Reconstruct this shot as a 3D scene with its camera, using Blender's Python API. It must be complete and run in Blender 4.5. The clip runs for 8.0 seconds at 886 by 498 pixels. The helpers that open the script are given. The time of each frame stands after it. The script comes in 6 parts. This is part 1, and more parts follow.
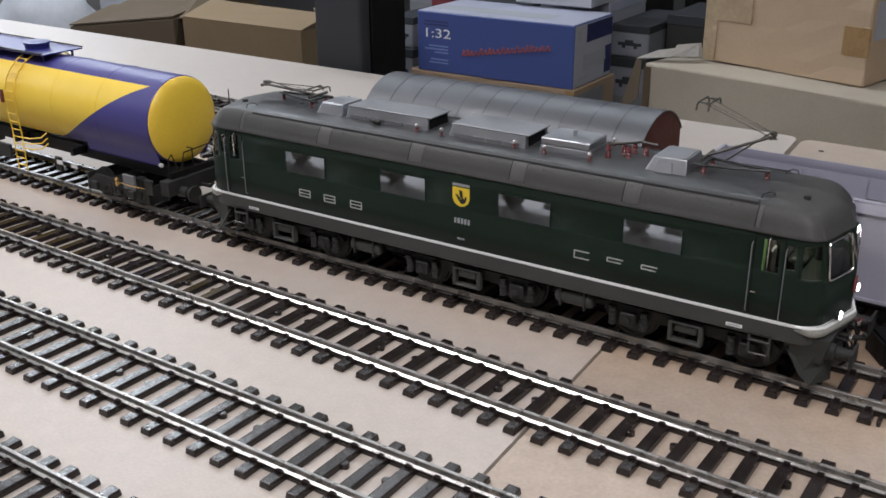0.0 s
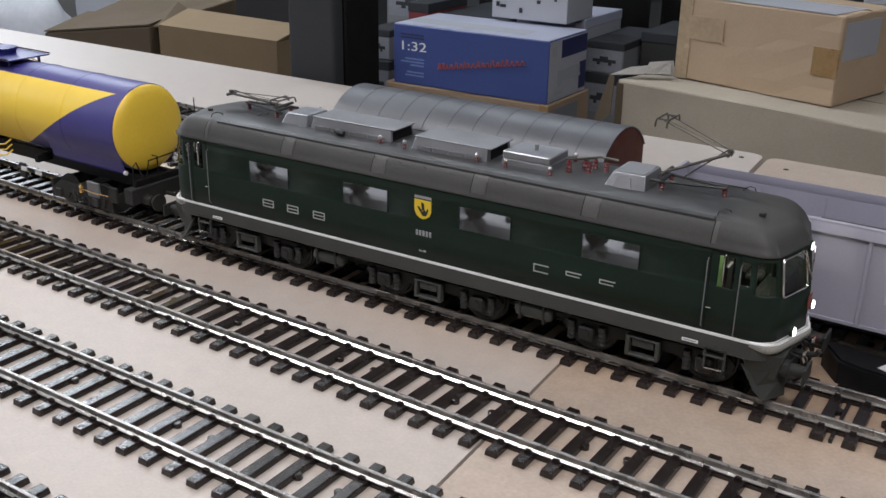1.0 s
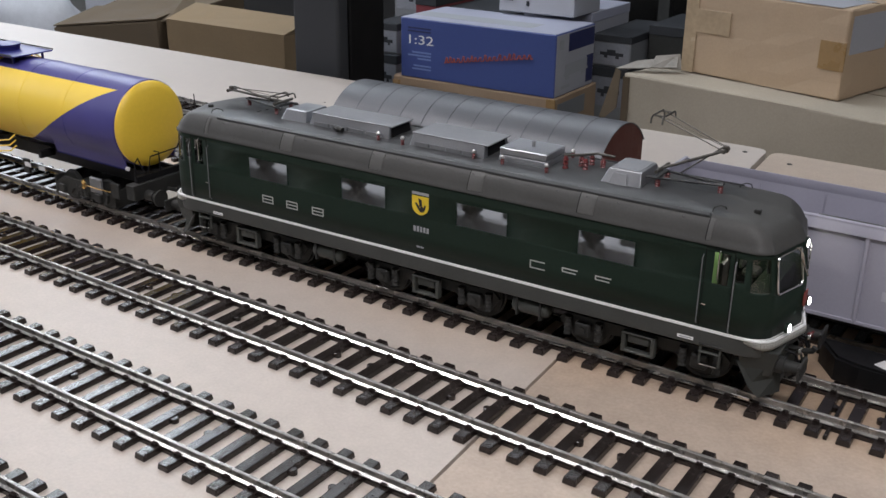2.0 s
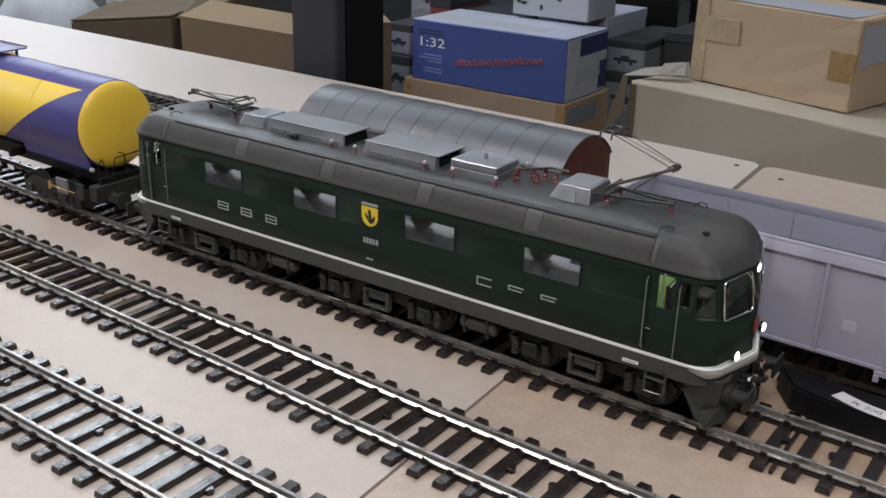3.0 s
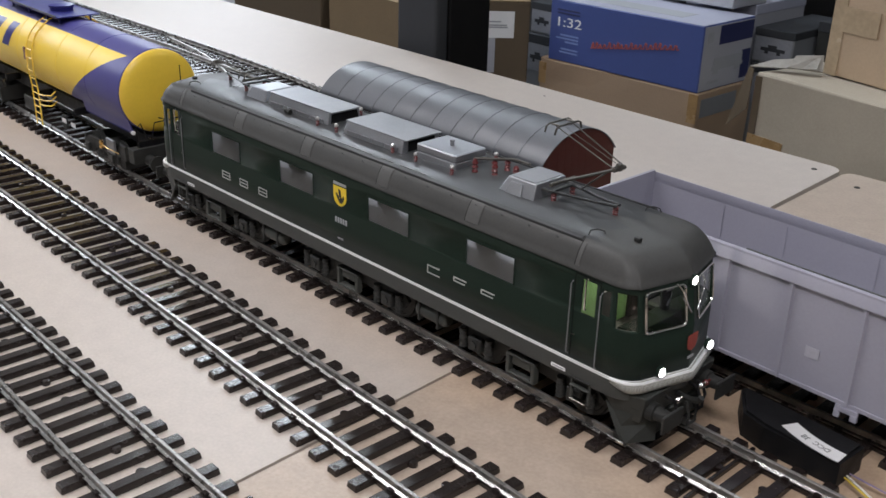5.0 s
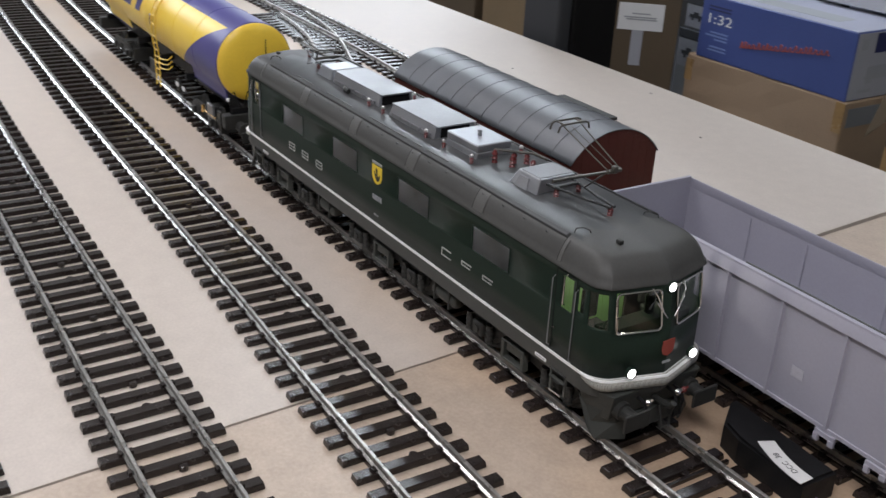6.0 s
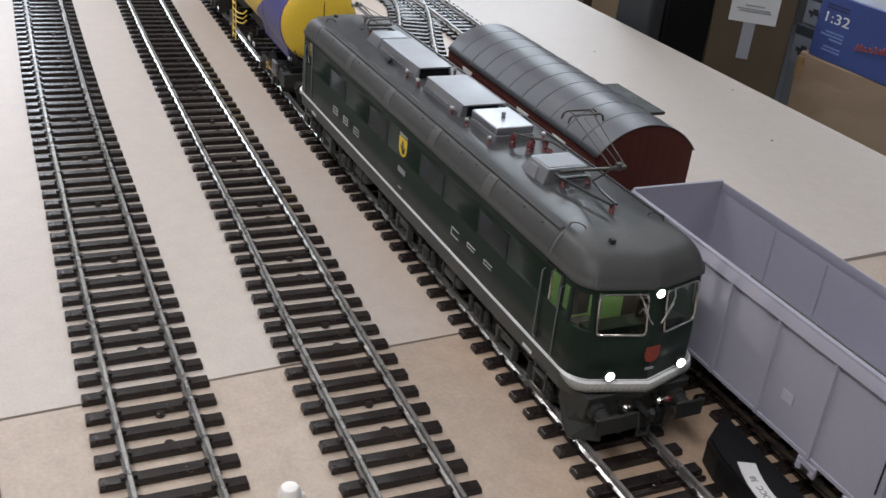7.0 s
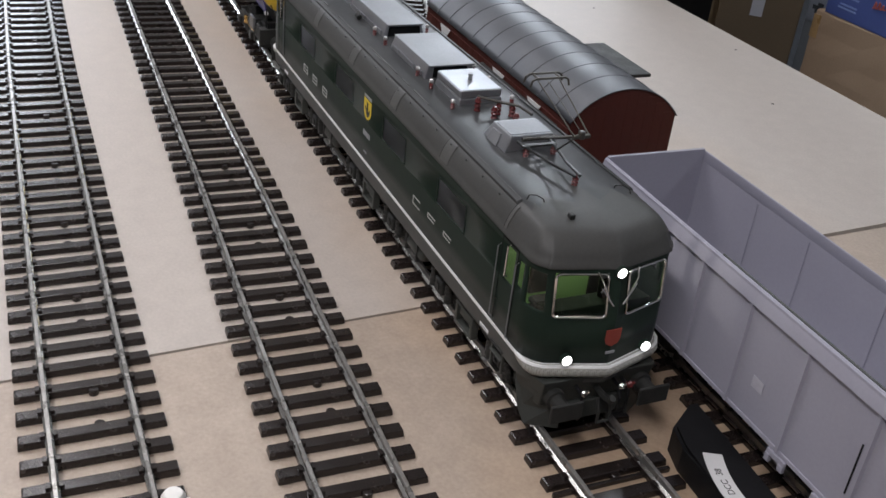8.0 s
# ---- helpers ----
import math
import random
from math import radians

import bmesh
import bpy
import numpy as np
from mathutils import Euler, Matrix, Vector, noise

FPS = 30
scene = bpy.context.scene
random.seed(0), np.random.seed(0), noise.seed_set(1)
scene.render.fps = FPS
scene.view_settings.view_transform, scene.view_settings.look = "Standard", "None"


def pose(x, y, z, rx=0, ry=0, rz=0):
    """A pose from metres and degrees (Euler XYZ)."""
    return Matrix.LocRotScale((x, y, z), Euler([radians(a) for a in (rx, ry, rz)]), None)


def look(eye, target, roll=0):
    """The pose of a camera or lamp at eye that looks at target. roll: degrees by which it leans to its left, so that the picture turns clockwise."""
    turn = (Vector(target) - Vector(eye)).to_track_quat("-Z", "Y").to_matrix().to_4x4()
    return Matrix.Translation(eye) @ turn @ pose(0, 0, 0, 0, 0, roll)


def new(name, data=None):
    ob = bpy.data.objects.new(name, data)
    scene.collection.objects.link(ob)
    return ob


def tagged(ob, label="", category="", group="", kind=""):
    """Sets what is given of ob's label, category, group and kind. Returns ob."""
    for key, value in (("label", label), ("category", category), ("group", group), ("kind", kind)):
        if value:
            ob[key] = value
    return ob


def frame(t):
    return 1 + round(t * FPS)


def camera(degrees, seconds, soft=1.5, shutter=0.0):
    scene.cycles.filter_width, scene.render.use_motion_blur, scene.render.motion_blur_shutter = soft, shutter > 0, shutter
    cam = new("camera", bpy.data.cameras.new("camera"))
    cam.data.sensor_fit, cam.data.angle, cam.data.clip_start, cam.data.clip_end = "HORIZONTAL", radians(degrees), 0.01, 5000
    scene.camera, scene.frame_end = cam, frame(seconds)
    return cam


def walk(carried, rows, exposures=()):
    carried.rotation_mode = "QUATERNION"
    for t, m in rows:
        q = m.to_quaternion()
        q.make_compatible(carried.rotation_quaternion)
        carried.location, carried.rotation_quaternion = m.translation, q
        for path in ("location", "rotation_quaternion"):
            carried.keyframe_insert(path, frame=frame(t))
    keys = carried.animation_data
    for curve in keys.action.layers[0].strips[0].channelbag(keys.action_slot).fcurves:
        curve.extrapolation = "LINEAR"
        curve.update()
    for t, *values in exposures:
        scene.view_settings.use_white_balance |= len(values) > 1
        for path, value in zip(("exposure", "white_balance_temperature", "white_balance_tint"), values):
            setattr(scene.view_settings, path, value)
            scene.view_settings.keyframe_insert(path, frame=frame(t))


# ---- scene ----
cam = camera(47.6, 8.0, soft=1.5, shutter=0.35)
PATH = [
    (0, (0.4, -0.672, 0.363), (-0.624, 0.868, -0.398), -0.4),
    (0.5, (0.405, -0.67, 0.364), (-0.599, 0.896, -0.368), 1.1),
    (1, (0.412, -0.666, 0.363), (-0.581, 0.906, -0.374), 0.9),
    (2.3, (0.432, -0.656, 0.367), (-0.591, 0.888, -0.388), 0.5),
    (2.5, (0.442, -0.639, 0.367), (-0.592, 0.897, -0.389), 0.5),
    (3, (0.459, -0.605, 0.368), (-0.6, 0.917, -0.383), 1.4),
    (3.5, (0.489, -0.569, 0.369), (-0.626, 0.908, -0.39), 1.3),
    (4, (0.512, -0.531, 0.37), (-0.657, 0.883, -0.426), 1.5),
    (4.2, (0.521, -0.527, 0.371), (-0.68, 0.851, -0.441), 1.4),
    (5.3, (0.6, -0.466, 0.377), (-0.765, 0.749, -0.436), 2.1),
    (5.5, (0.618, -0.453, 0.386), (-0.778, 0.708, -0.452), 2.5),
    (6, (0.665, -0.417, 0.391), (-0.849, 0.583, -0.452), 2.9),
    (6.5, (0.692, -0.383, 0.393), (-0.891, 0.482, -0.47), 3.9),
    (7, (0.693, -0.349, 0.399), (-0.898, 0.453, -0.51), 6.1),
    (7.5, (0.678, -0.314, 0.396), (-0.894, 0.477, -0.554), 5.6),
    (8, (0.672, -0.295, 0.393), (-0.892, 0.464, -0.596), 6.4),
]
walk(cam, [(t, look(eye, target, roll)) for t, eye, target, roll in PATH], ((0.0, -0.17, 6230, 16), (2.5, -0.20, 6230, 16), (4.0, -0.12, 6220, 15), (6.0, -0.14, 6240, 15), (7.0, -0.23, 6230, 15), (8.0, -0.33, 6250, 16)))

# ---- world and lights ----
world = bpy.data.worlds.new("room_world")
world.use_nodes = True
scene.world = world
world.node_tree.nodes["Background"].inputs["Color"].default_value = (0.9, 0.94, 1.0, 1)
world.node_tree.nodes["Background"].inputs["Strength"].default_value = 0.02


def tube_light(x, y, z, sx, sy, watts, colour=(0.95, 0.98, 1.0)):
    """The light of one ceiling fixture, shining down."""
    data = bpy.data.lights.new("ceiling_tube", "AREA")
    data.shape, data.size, data.size_y, data.energy, data.color = "RECTANGLE", sx, sy, watts, colour
    ob = new("ceiling_tube_light", data)
    ob.location = (x, y, z)
    return ob


TUBES = [(-2.3, 1.25, 31.0), (-1.0, -0.42, 16.0), (-1.1, -1.04, 4.0), (-0.7, 1.3, 11.0), (0.9, -0.9, 26.0), (1.2, 1.3, 6.0)]
COOL, WARM = (0.87, 0.97, 1.0), (1.0, 0.98, 0.955)
for tx, ty, watts in TUBES:
    tube_light(tx, ty, 1.625, 1.2, 0.16, watts, COOL if ty > 0 else WARM)

# daylight in the openings of the two windows of the west wall
WINDOWS = [(-1.30, -0.02, 34.0), (1.80, 3.10, 13.0)]
for wy0, wy1, watts in WINDOWS:
    sky_lamp = bpy.data.lights.new("window_daylight", "AREA")
    sky_lamp.shape, sky_lamp.size, sky_lamp.size_y, sky_lamp.energy, sky_lamp.color = "RECTANGLE", wy1 - wy0 - 0.08, 0.80, watts, (0.90, 0.96, 1.0)
    new("window_daylight", sky_lamp).matrix_basis = look((-4.58, (wy0 + wy1) / 2, 1.23), (0.0, -0.40 if wy0 < 0 else 0.0, 0.1))

# ---- materials ----
MATS = {}


def node(tree, kind, **values):
    n = tree.nodes.new(kind)
    for key, value in values.items():
        n.inputs[key.replace("_", " ")].default_value = value
    return n


def material(name, colour, rough=0.5, metal=0.0, vary=0.12, fine=400.0, coarse=25.0, bump=0.0, spread=0.1, emit=None, strength=0.0,
             coat=0.0, per_object=0.0, tint=None, stain=0.0, spec=0.5):
    """A painted or raw surface: grain at two scales in colour and gloss, with a fine relief."""
    m = bpy.data.materials.new(name)
    m.use_nodes = True
    t = m.node_tree
    b = t.nodes["Principled BSDF"]
    b.inputs["Metallic"].default_value = metal
    b.inputs["Coat Weight"].default_value = coat
    b.inputs["Specular IOR Level"].default_value = spec
    b.inputs["Coat Roughness"].default_value = 0.15
    c = t.nodes.new("ShaderNodeTexCoord")
    n1 = node(t, "ShaderNodeTexNoise", Scale=fine, Detail=3.0, Roughness=0.6)
    n2 = node(t, "ShaderNodeTexNoise", Scale=coarse, Detail=5.0, Roughness=0.55)
    for n in (n1, n2):
        t.links.new(c.outputs["Object"], n.inputs["Vector"])
    add = t.nodes.new("ShaderNodeMath")
    add.operation = "MULTIPLY_ADD"
    add.inputs[1].default_value = 0.5
    t.links.new(n1.outputs["Fac"], add.inputs[0])
    half = t.nodes.new("ShaderNodeMath")
    half.operation = "MULTIPLY"
    half.inputs[1].default_value = 0.5
    t.links.new(n2.outputs["Fac"], half.inputs[0])
    t.links.new(half.outputs[0], add.inputs[2])
    value = add.outputs[0]
    if per_object:
        info = t.nodes.new("ShaderNodeObjectInfo")
        pa = t.nodes.new("ShaderNodeMath")
        pa.operation = "MULTIPLY_ADD"
        pa.inputs[1].default_value = per_object
        t.links.new(info.outputs["Random"], pa.inputs[0])
        t.links.new(value, pa.inputs[2])
        value = pa.outputs[0]
    ramp = t.nodes.new("ShaderNodeValToRGB")
    lo = [max(0.0, v * (1 - vary)) for v in colour]
    hi = [min(1.0, v * (1 + vary)) for v in (tint or colour)]
    ramp.color_ramp.elements[0].position, ramp.color_ramp.elements[1].position = 0.3, 0.7
    ramp.color_ramp.elements[0].color = (*lo, 1)
    ramp.color_ramp.elements[1].color = (*hi, 1)
    t.links.new(value, ramp.inputs["Fac"])
    shade = ramp.outputs["Color"]
    if stain:
        n3 = node(t, "ShaderNodeTexNoise", Scale=coarse * 0.35, Detail=6.0, Roughness=0.7)
        t.links.new(c.outputs["Object"], n3.inputs["Vector"])
        r3 = t.nodes.new("ShaderNodeValToRGB")
        r3.color_ramp.elements[0].position, r3.color_ramp.elements[1].position = 0.45, 0.75
        r3.color_ramp.elements[0].color = (1, 1, 1, 1)
        r3.color_ramp.elements[1].color = (1 - stain, 1 - stain, 1 - stain, 1)
        t.links.new(n3.outputs["Fac"], r3.inputs["Fac"])
        mul = t.nodes.new("ShaderNodeMix")
        mul.data_type, mul.blend_type = "RGBA", "MULTIPLY"
        mul.inputs["Factor"].default_value = 1.0
        t.links.new(shade, mul.inputs["A"])
        t.links.new(r3.outputs["Color"], mul.inputs["B"])
        shade = mul.outputs["Result"]
    t.links.new(shade, b.inputs["Base Color"])
    rr = t.nodes.new("ShaderNodeMapRange")
    rr.inputs["To Min"].default_value, rr.inputs["To Max"].default_value = max(0.02, rough - spread), min(1.0, rough + spread)
    rr.inputs["From Min"].default_value, rr.inputs["From Max"].default_value = 0.3, 0.7
    t.links.new(n2.outputs["Fac"], rr.inputs["Value"])
    t.links.new(rr.outputs[0], b.inputs["Roughness"])
    if bump:
        bp = t.nodes.new("ShaderNodeBump")
        bp.inputs["Strength"].default_value, bp.inputs["Distance"].default_value = bump, 0.0006
        t.links.new(n1.outputs["Fac"], bp.inputs["Height"])
        t.links.new(bp.outputs[0], b.inputs["Normal"])
    if emit:
        b.inputs["Emission Color"].default_value = (*emit, 1)
        b.inputs["Emission Strength"].default_value = strength
    MATS[name] = m
    return m


def glass_material(name, tint=(0.90, 0.91, 0.90), gloss=0.03):
    m = bpy.data.materials.new(name)
    m.use_nodes = True
    t = m.node_tree
    t.nodes.remove(t.nodes["Principled BSDF"])
    clear = t.nodes.new("ShaderNodeBsdfTransparent")
    clear.inputs["Color"].default_value = (*tint, 1)
    shine = t.nodes.new("ShaderNodeBsdfGlossy")
    shine.inputs["Roughness"].default_value = gloss
    face = t.nodes.new("ShaderNodeLayerWeight")
    face.inputs["Blend"].default_value = 0.5
    steep = t.nodes.new("ShaderNodeMath")
    steep.operation = "POWER"
    steep.inputs[1].default_value = 4.5
    t.links.new(face.outputs["Facing"], steep.inputs[0])
    fres = t.nodes.new("ShaderNodeMath")
    fres.operation = "MULTIPLY_ADD"
    fres.inputs[1].default_value, fres.inputs[2].default_value = 0.5, 0.03
    t.links.new(steep.outputs[0], fres.inputs[0])
    mix = t.nodes.new("ShaderNodeMixShader")
    t.links.new(fres.outputs[0], mix.inputs[0])
    t.links.new(clear.outputs[0], mix.inputs[1])
    t.links.new(shine.outputs[0], mix.inputs[2])
    t.links.new(mix.outputs[0], t.nodes["Material Output"].inputs["Surface"])
    MATS[name] = m
    return m


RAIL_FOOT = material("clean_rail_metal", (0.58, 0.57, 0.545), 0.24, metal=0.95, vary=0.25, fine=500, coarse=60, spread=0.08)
BOARD = material("fibreboard", (0.466, 0.408, 0.356), 0.44, vary=0.065, fine=420, coarse=55, bump=0.10, spread=0.06, tint=(0.513, 0.453, 0.398), stain=0.03, spec=0.5)
BOARD_TAN = material("tan_fibreboard", (0.424, 0.338, 0.265), 0.44, vary=0.13, fine=330, coarse=60, bump=0.14, spread=0.06, tint=(0.445, 0.366, 0.295), stain=0.06, spec=0.5)
BOARD_EDGE = material("board_edge", (0.33, 0.24, 0.16), 0.8, fine=700)
SLEEPER = material("sleeper_plastic", (0.0165, 0.0122, 0.0110), 0.22, vary=0.3, fine=900, coarse=90, bump=0.12, spread=0.06, per_object=0.2, spec=0.5)
RAIL = material("rail_metal", (0.25, 0.241, 0.226), 0.30, metal=0.55, vary=0.2, fine=500, coarse=60, spread=0.08, tint=(0.33, 0.32, 0.30))


def board_light_band(m):
    """Light tinted into the boards: browner, unevenly edged along the locomotive's track, cooler behind."""
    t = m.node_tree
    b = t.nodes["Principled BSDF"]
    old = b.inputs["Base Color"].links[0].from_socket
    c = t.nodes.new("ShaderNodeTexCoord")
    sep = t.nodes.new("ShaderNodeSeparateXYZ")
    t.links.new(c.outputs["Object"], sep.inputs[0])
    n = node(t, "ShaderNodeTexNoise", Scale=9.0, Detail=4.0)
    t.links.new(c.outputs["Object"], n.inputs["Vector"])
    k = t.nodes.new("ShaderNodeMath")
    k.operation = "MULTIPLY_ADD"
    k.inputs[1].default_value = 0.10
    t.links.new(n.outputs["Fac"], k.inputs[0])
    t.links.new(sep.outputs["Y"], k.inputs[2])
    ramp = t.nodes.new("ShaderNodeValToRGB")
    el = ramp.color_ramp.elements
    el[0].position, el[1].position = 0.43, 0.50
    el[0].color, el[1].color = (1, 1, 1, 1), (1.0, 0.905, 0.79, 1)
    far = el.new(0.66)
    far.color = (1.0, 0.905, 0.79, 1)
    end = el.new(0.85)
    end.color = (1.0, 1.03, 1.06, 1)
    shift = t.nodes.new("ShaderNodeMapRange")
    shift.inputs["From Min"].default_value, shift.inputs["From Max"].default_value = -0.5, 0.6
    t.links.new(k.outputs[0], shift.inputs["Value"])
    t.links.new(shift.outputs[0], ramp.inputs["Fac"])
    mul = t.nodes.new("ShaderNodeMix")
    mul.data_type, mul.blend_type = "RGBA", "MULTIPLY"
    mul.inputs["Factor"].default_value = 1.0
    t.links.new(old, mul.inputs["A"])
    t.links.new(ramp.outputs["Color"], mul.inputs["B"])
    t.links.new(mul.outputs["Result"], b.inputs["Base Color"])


board_light_band(BOARD)
board_light_band(BOARD_TAN)
GREEN = material("dark_green_paint", (0.0170, 0.0295, 0.0218), 0.42, vary=0.12, fine=600, coarse=15, spread=0.05, spec=0.13)
SKIRT = material("dark_grey_frame_paint", (0.064, 0.067, 0.063), 0.5, vary=0.15, fine=700, coarse=30, spread=0.08, spec=0.35)
ROOF_DECK = material("glossy_roof_paint", (0.054, 0.056, 0.057), 0.36, vary=0.12, fine=500, coarse=22, spread=0.10, stain=0.15, spec=0.20)
ROOF_DARK = material("dark_roof_paint", (0.030, 0.031, 0.031), 0.42, vary=0.15, fine=600, coarse=30, spec=0.4)
PLOUGH = material("dark_plough_paint", (0.042, 0.045, 0.041), 0.5, vary=0.2, fine=700, coarse=30, spec=0.3)
ROOF = material("grey_roof_paint", (0.062, 0.062, 0.059), 0.48, vary=0.12, fine=500, coarse=22, spread=0.07, stain=0.12, spec=0.3)
ROOF_STRIP = material("light_grey_roof_paint", (0.084, 0.084, 0.080), 0.5, vary=0.1, fine=500, coarse=30, spec=0.4)
WHITE = material("white_line_paint", (0.86, 0.87, 0.86), 0.45, vary=0.05, fine=500, coarse=40)
CREAM = material("pale_grey_step_paint", (0.36, 0.36, 0.33), 0.32, vary=0.08, fine=900, coarse=60)


def perforate(m, pitch, depth):
    """Rows of small dark holes punched through a thin sheet."""
    t = m.node_tree
    b = t.nodes["Principled BSDF"]
    old = b.inputs["Base Color"].links[0].from_socket
    c = t.nodes.new("ShaderNodeTexCoord")
    cells = node(t, "ShaderNodeTexVoronoi", Scale=1.0 / pitch, Randomness=0.0)
    t.links.new(c.outputs["Object"], cells.inputs["Vector"])
    hole = t.nodes.new("ShaderNodeMapRange")
    hole.inputs["From Min"].default_value, hole.inputs["From Max"].default_value = 0.36, 0.44
    hole.inputs["To Min"].default_value = depth
    t.links.new(cells.outputs["Distance"], hole.inputs["Value"])
    mul = t.nodes.new("ShaderNodeMix")
    mul.data_type, mul.blend_type = "RGBA", "MULTIPLY"
    mul.inputs["Factor"].default_value = 1.0
    t.links.new(old, mul.inputs["A"])
    t.links.new(hole.outputs[0], mul.inputs["B"])
    t.links.new(mul.outputs["Result"], b.inputs["Base Color"])


perforate(CREAM, 0.0011, 0.62)
ALU = material("bare_aluminium", (0.34, 0.35, 0.37), 0.40, metal=0.8, vary=0.10, fine=700, coarse=35, spread=0.09)
ALU_DARK = material("dull_roof_metal", (0.25, 0.257, 0.268), 0.48, metal=0.5, vary=0.12, fine=700, coarse=35)
CHROME = material("bright_metal", (0.78, 0.78, 0.76), 0.16, metal=1.0, vary=0.05, fine=400)
SILVER = material("silver_lettering", (0.52, 0.54, 0.52), 0.4, metal=0.3, vary=0.06, fine=600)
BLACK = material("black_plastic", (0.010, 0.010, 0.011), 0.5, vary=0.25, fine=800, coarse=60, bump=0.2, spec=0.25)
UNDER = material("dark_underframe", (0.029, 0.0294, 0.0275), 0.55, vary=0.3, fine=900, coarse=80, bump=0.3, spec=0.3)
GEAR = material("grey_running_gear", (0.055, 0.058, 0.052), 0.5, vary=0.2, fine=800, coarse=60, bump=0.2, spec=0.35)
RED_INS = material("red_brown_insulator", (0.125, 0.022, 0.022), 0.3, vary=0.2, fine=600)
PANTO = material("pantograph_grey", (0.085, 0.080, 0.070), 0.4, metal=0.5, vary=0.2, fine=700)
YELLOW = material("yellow_paint", (0.86, 0.59, 0.055), 0.40, vary=0.05, fine=300, coarse=14, spread=0.05)
BLUE_LIV = material("violet_blue_paint", (0.026, 0.027, 0.165), 0.36, vary=0.10, fine=300, coarse=14, spread=0.05, spec=0.3)
CRESTY = material("crest_yellow", (0.80, 0.58, 0.03), 0.45, vary=0.06)
CRESTR = material("shield_red", (0.30, 0.058, 0.040), 0.5, vary=0.1)
CABGREEN = material("light_green_cab_paint", (0.27, 0.50, 0.17), 0.6, vary=0.1, fine=300, coarse=40)
DESK = material("dark_green_desk_paint", (0.010, 0.017, 0.010), 0.8, vary=0.15, fine=500, coarse=60, spec=0.1)
VANROOF = material("van_roof_grey", (0.092, 0.097, 0.107), 0.42, metal=0.2, vary=0.12, fine=600, coarse=20, spread=0.08, stain=0.12)
VANSEAM = material("van_roof_seam_grey", (0.052, 0.055, 0.060), 0.45, metal=0.2, vary=0.12, fine=600, coarse=20)
VANRED = material("oxide_red_paint", (0.075, 0.018, 0.013), 0.55, vary=0.15, fine=500, coarse=40, spec=0.3)
GREYPL = material("grey_primer_plastic", (0.338, 0.333, 0.395), 0.55, vary=0.05, fine=500, coarse=20, spread=0.06, bump=0.08, spec=0.35)
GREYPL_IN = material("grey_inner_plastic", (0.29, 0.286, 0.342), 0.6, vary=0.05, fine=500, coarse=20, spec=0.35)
LAMP = material("lit_lamp", (1, 1, 1), 0.3, emit=(1.0, 0.97, 0.9), strength=9.0)
TUBE = material("lit_tube", (1, 1, 1), 0.4, emit=(1.0, 0.97, 0.93), strength=6.0)
SKYGLOW = material("overcast_sky", (0.8, 0.85, 0.9), 0.9, emit=(0.85, 0.93, 1.0), strength=2.5)
PAPER = material("white_paper", (0.72, 0.72, 0.72), 0.7, vary=0.04, fine=300)
INK = material("black_ink", (0.02, 0.02, 0.02), 0.6)
GREY_INK = material("grey_print", (0.33, 0.34, 0.36), 0.6, vary=0.1)
CARD = material("brown_cardboard", (0.30, 0.215, 0.145), 0.75, vary=0.10, fine=260, coarse=7, bump=0.15, stain=0.10, spec=0.2)
CARD_M = material("mid_brown_cardboard", (0.215, 0.156, 0.092), 0.75, vary=0.10, fine=260, coarse=7, bump=0.15, stain=0.12, spec=0.2)
CARD_D = material("dark_cardboard", (0.112, 0.084, 0.055), 0.8, vary=0.12, fine=260, coarse=7, bump=0.15, stain=0.12, spec=0.2)
CARD_GREY = material("greyish_cardboard", (0.375, 0.33, 0.262), 0.75, vary=0.10, fine=260, coarse=6, bump=0.12, stain=0.12, spec=0.2)
TAPE = material("brown_tape", (0.30, 0.19, 0.085), 0.28, vary=0.15, fine=120, coarse=20, coat=0.4)
CLEAR_TAPE = material("clear_tape", (0.42, 0.32, 0.21), 0.2, vary=0.2, fine=90, coarse=20, coat=0.6)
CARD_PEACH = material("peach_cardboard", (0.440, 0.330, 0.225), 0.75, vary=0.08, fine=260, coarse=7, bump=0.12, stain=0.06, spec=0.2)
FILM = material("crumpled_film", (0.27, 0.25, 0.22), 0.35, vary=0.2, fine=90, coarse=30, coat=0.3)
BLUEBOX = material("blue_carton", (0.047, 0.073, 0.235), 0.5, vary=0.07, fine=200, coarse=5, spread=0.08)
BLUEBOX_D = material("navy_carton", (0.025, 0.030, 0.10), 0.5, vary=0.08, fine=200, coarse=5)
BOX_WHITE = material("pale_carton_print", (0.36, 0.365, 0.40), 0.55, vary=0.06, fine=200, coarse=6)
LABEL_GREY = material("dull_printed_label", (0.20, 0.205, 0.23), 0.6, vary=0.15, fine=150, coarse=20)
BOX_LILAC = material("pale_lilac_lid", (0.36, 0.37, 0.45), 0.5, vary=0.08, fine=200, coarse=6)
ORANGE = material("orange_red_print", (0.34, 0.080, 0.065), 0.6, vary=0.1)
PALEBLUE = material("pale_blue_print", (0.16, 0.22, 0.45), 0.6, vary=0.06)
DKGREY = material("dark_grey_fabric", (0.034, 0.036, 0.040), 0.8, vary=0.15, fine=500, coarse=8, bump=0.3, spec=0.2)
NEARBLACK = material("black_panel", (0.004, 0.004, 0.0045), 0.7, vary=0.2, fine=300, coarse=8, spec=0.2)
GREYBOX = material("grey_carton", (0.17, 0.175, 0.185), 0.6, vary=0.1, fine=200, coarse=7)
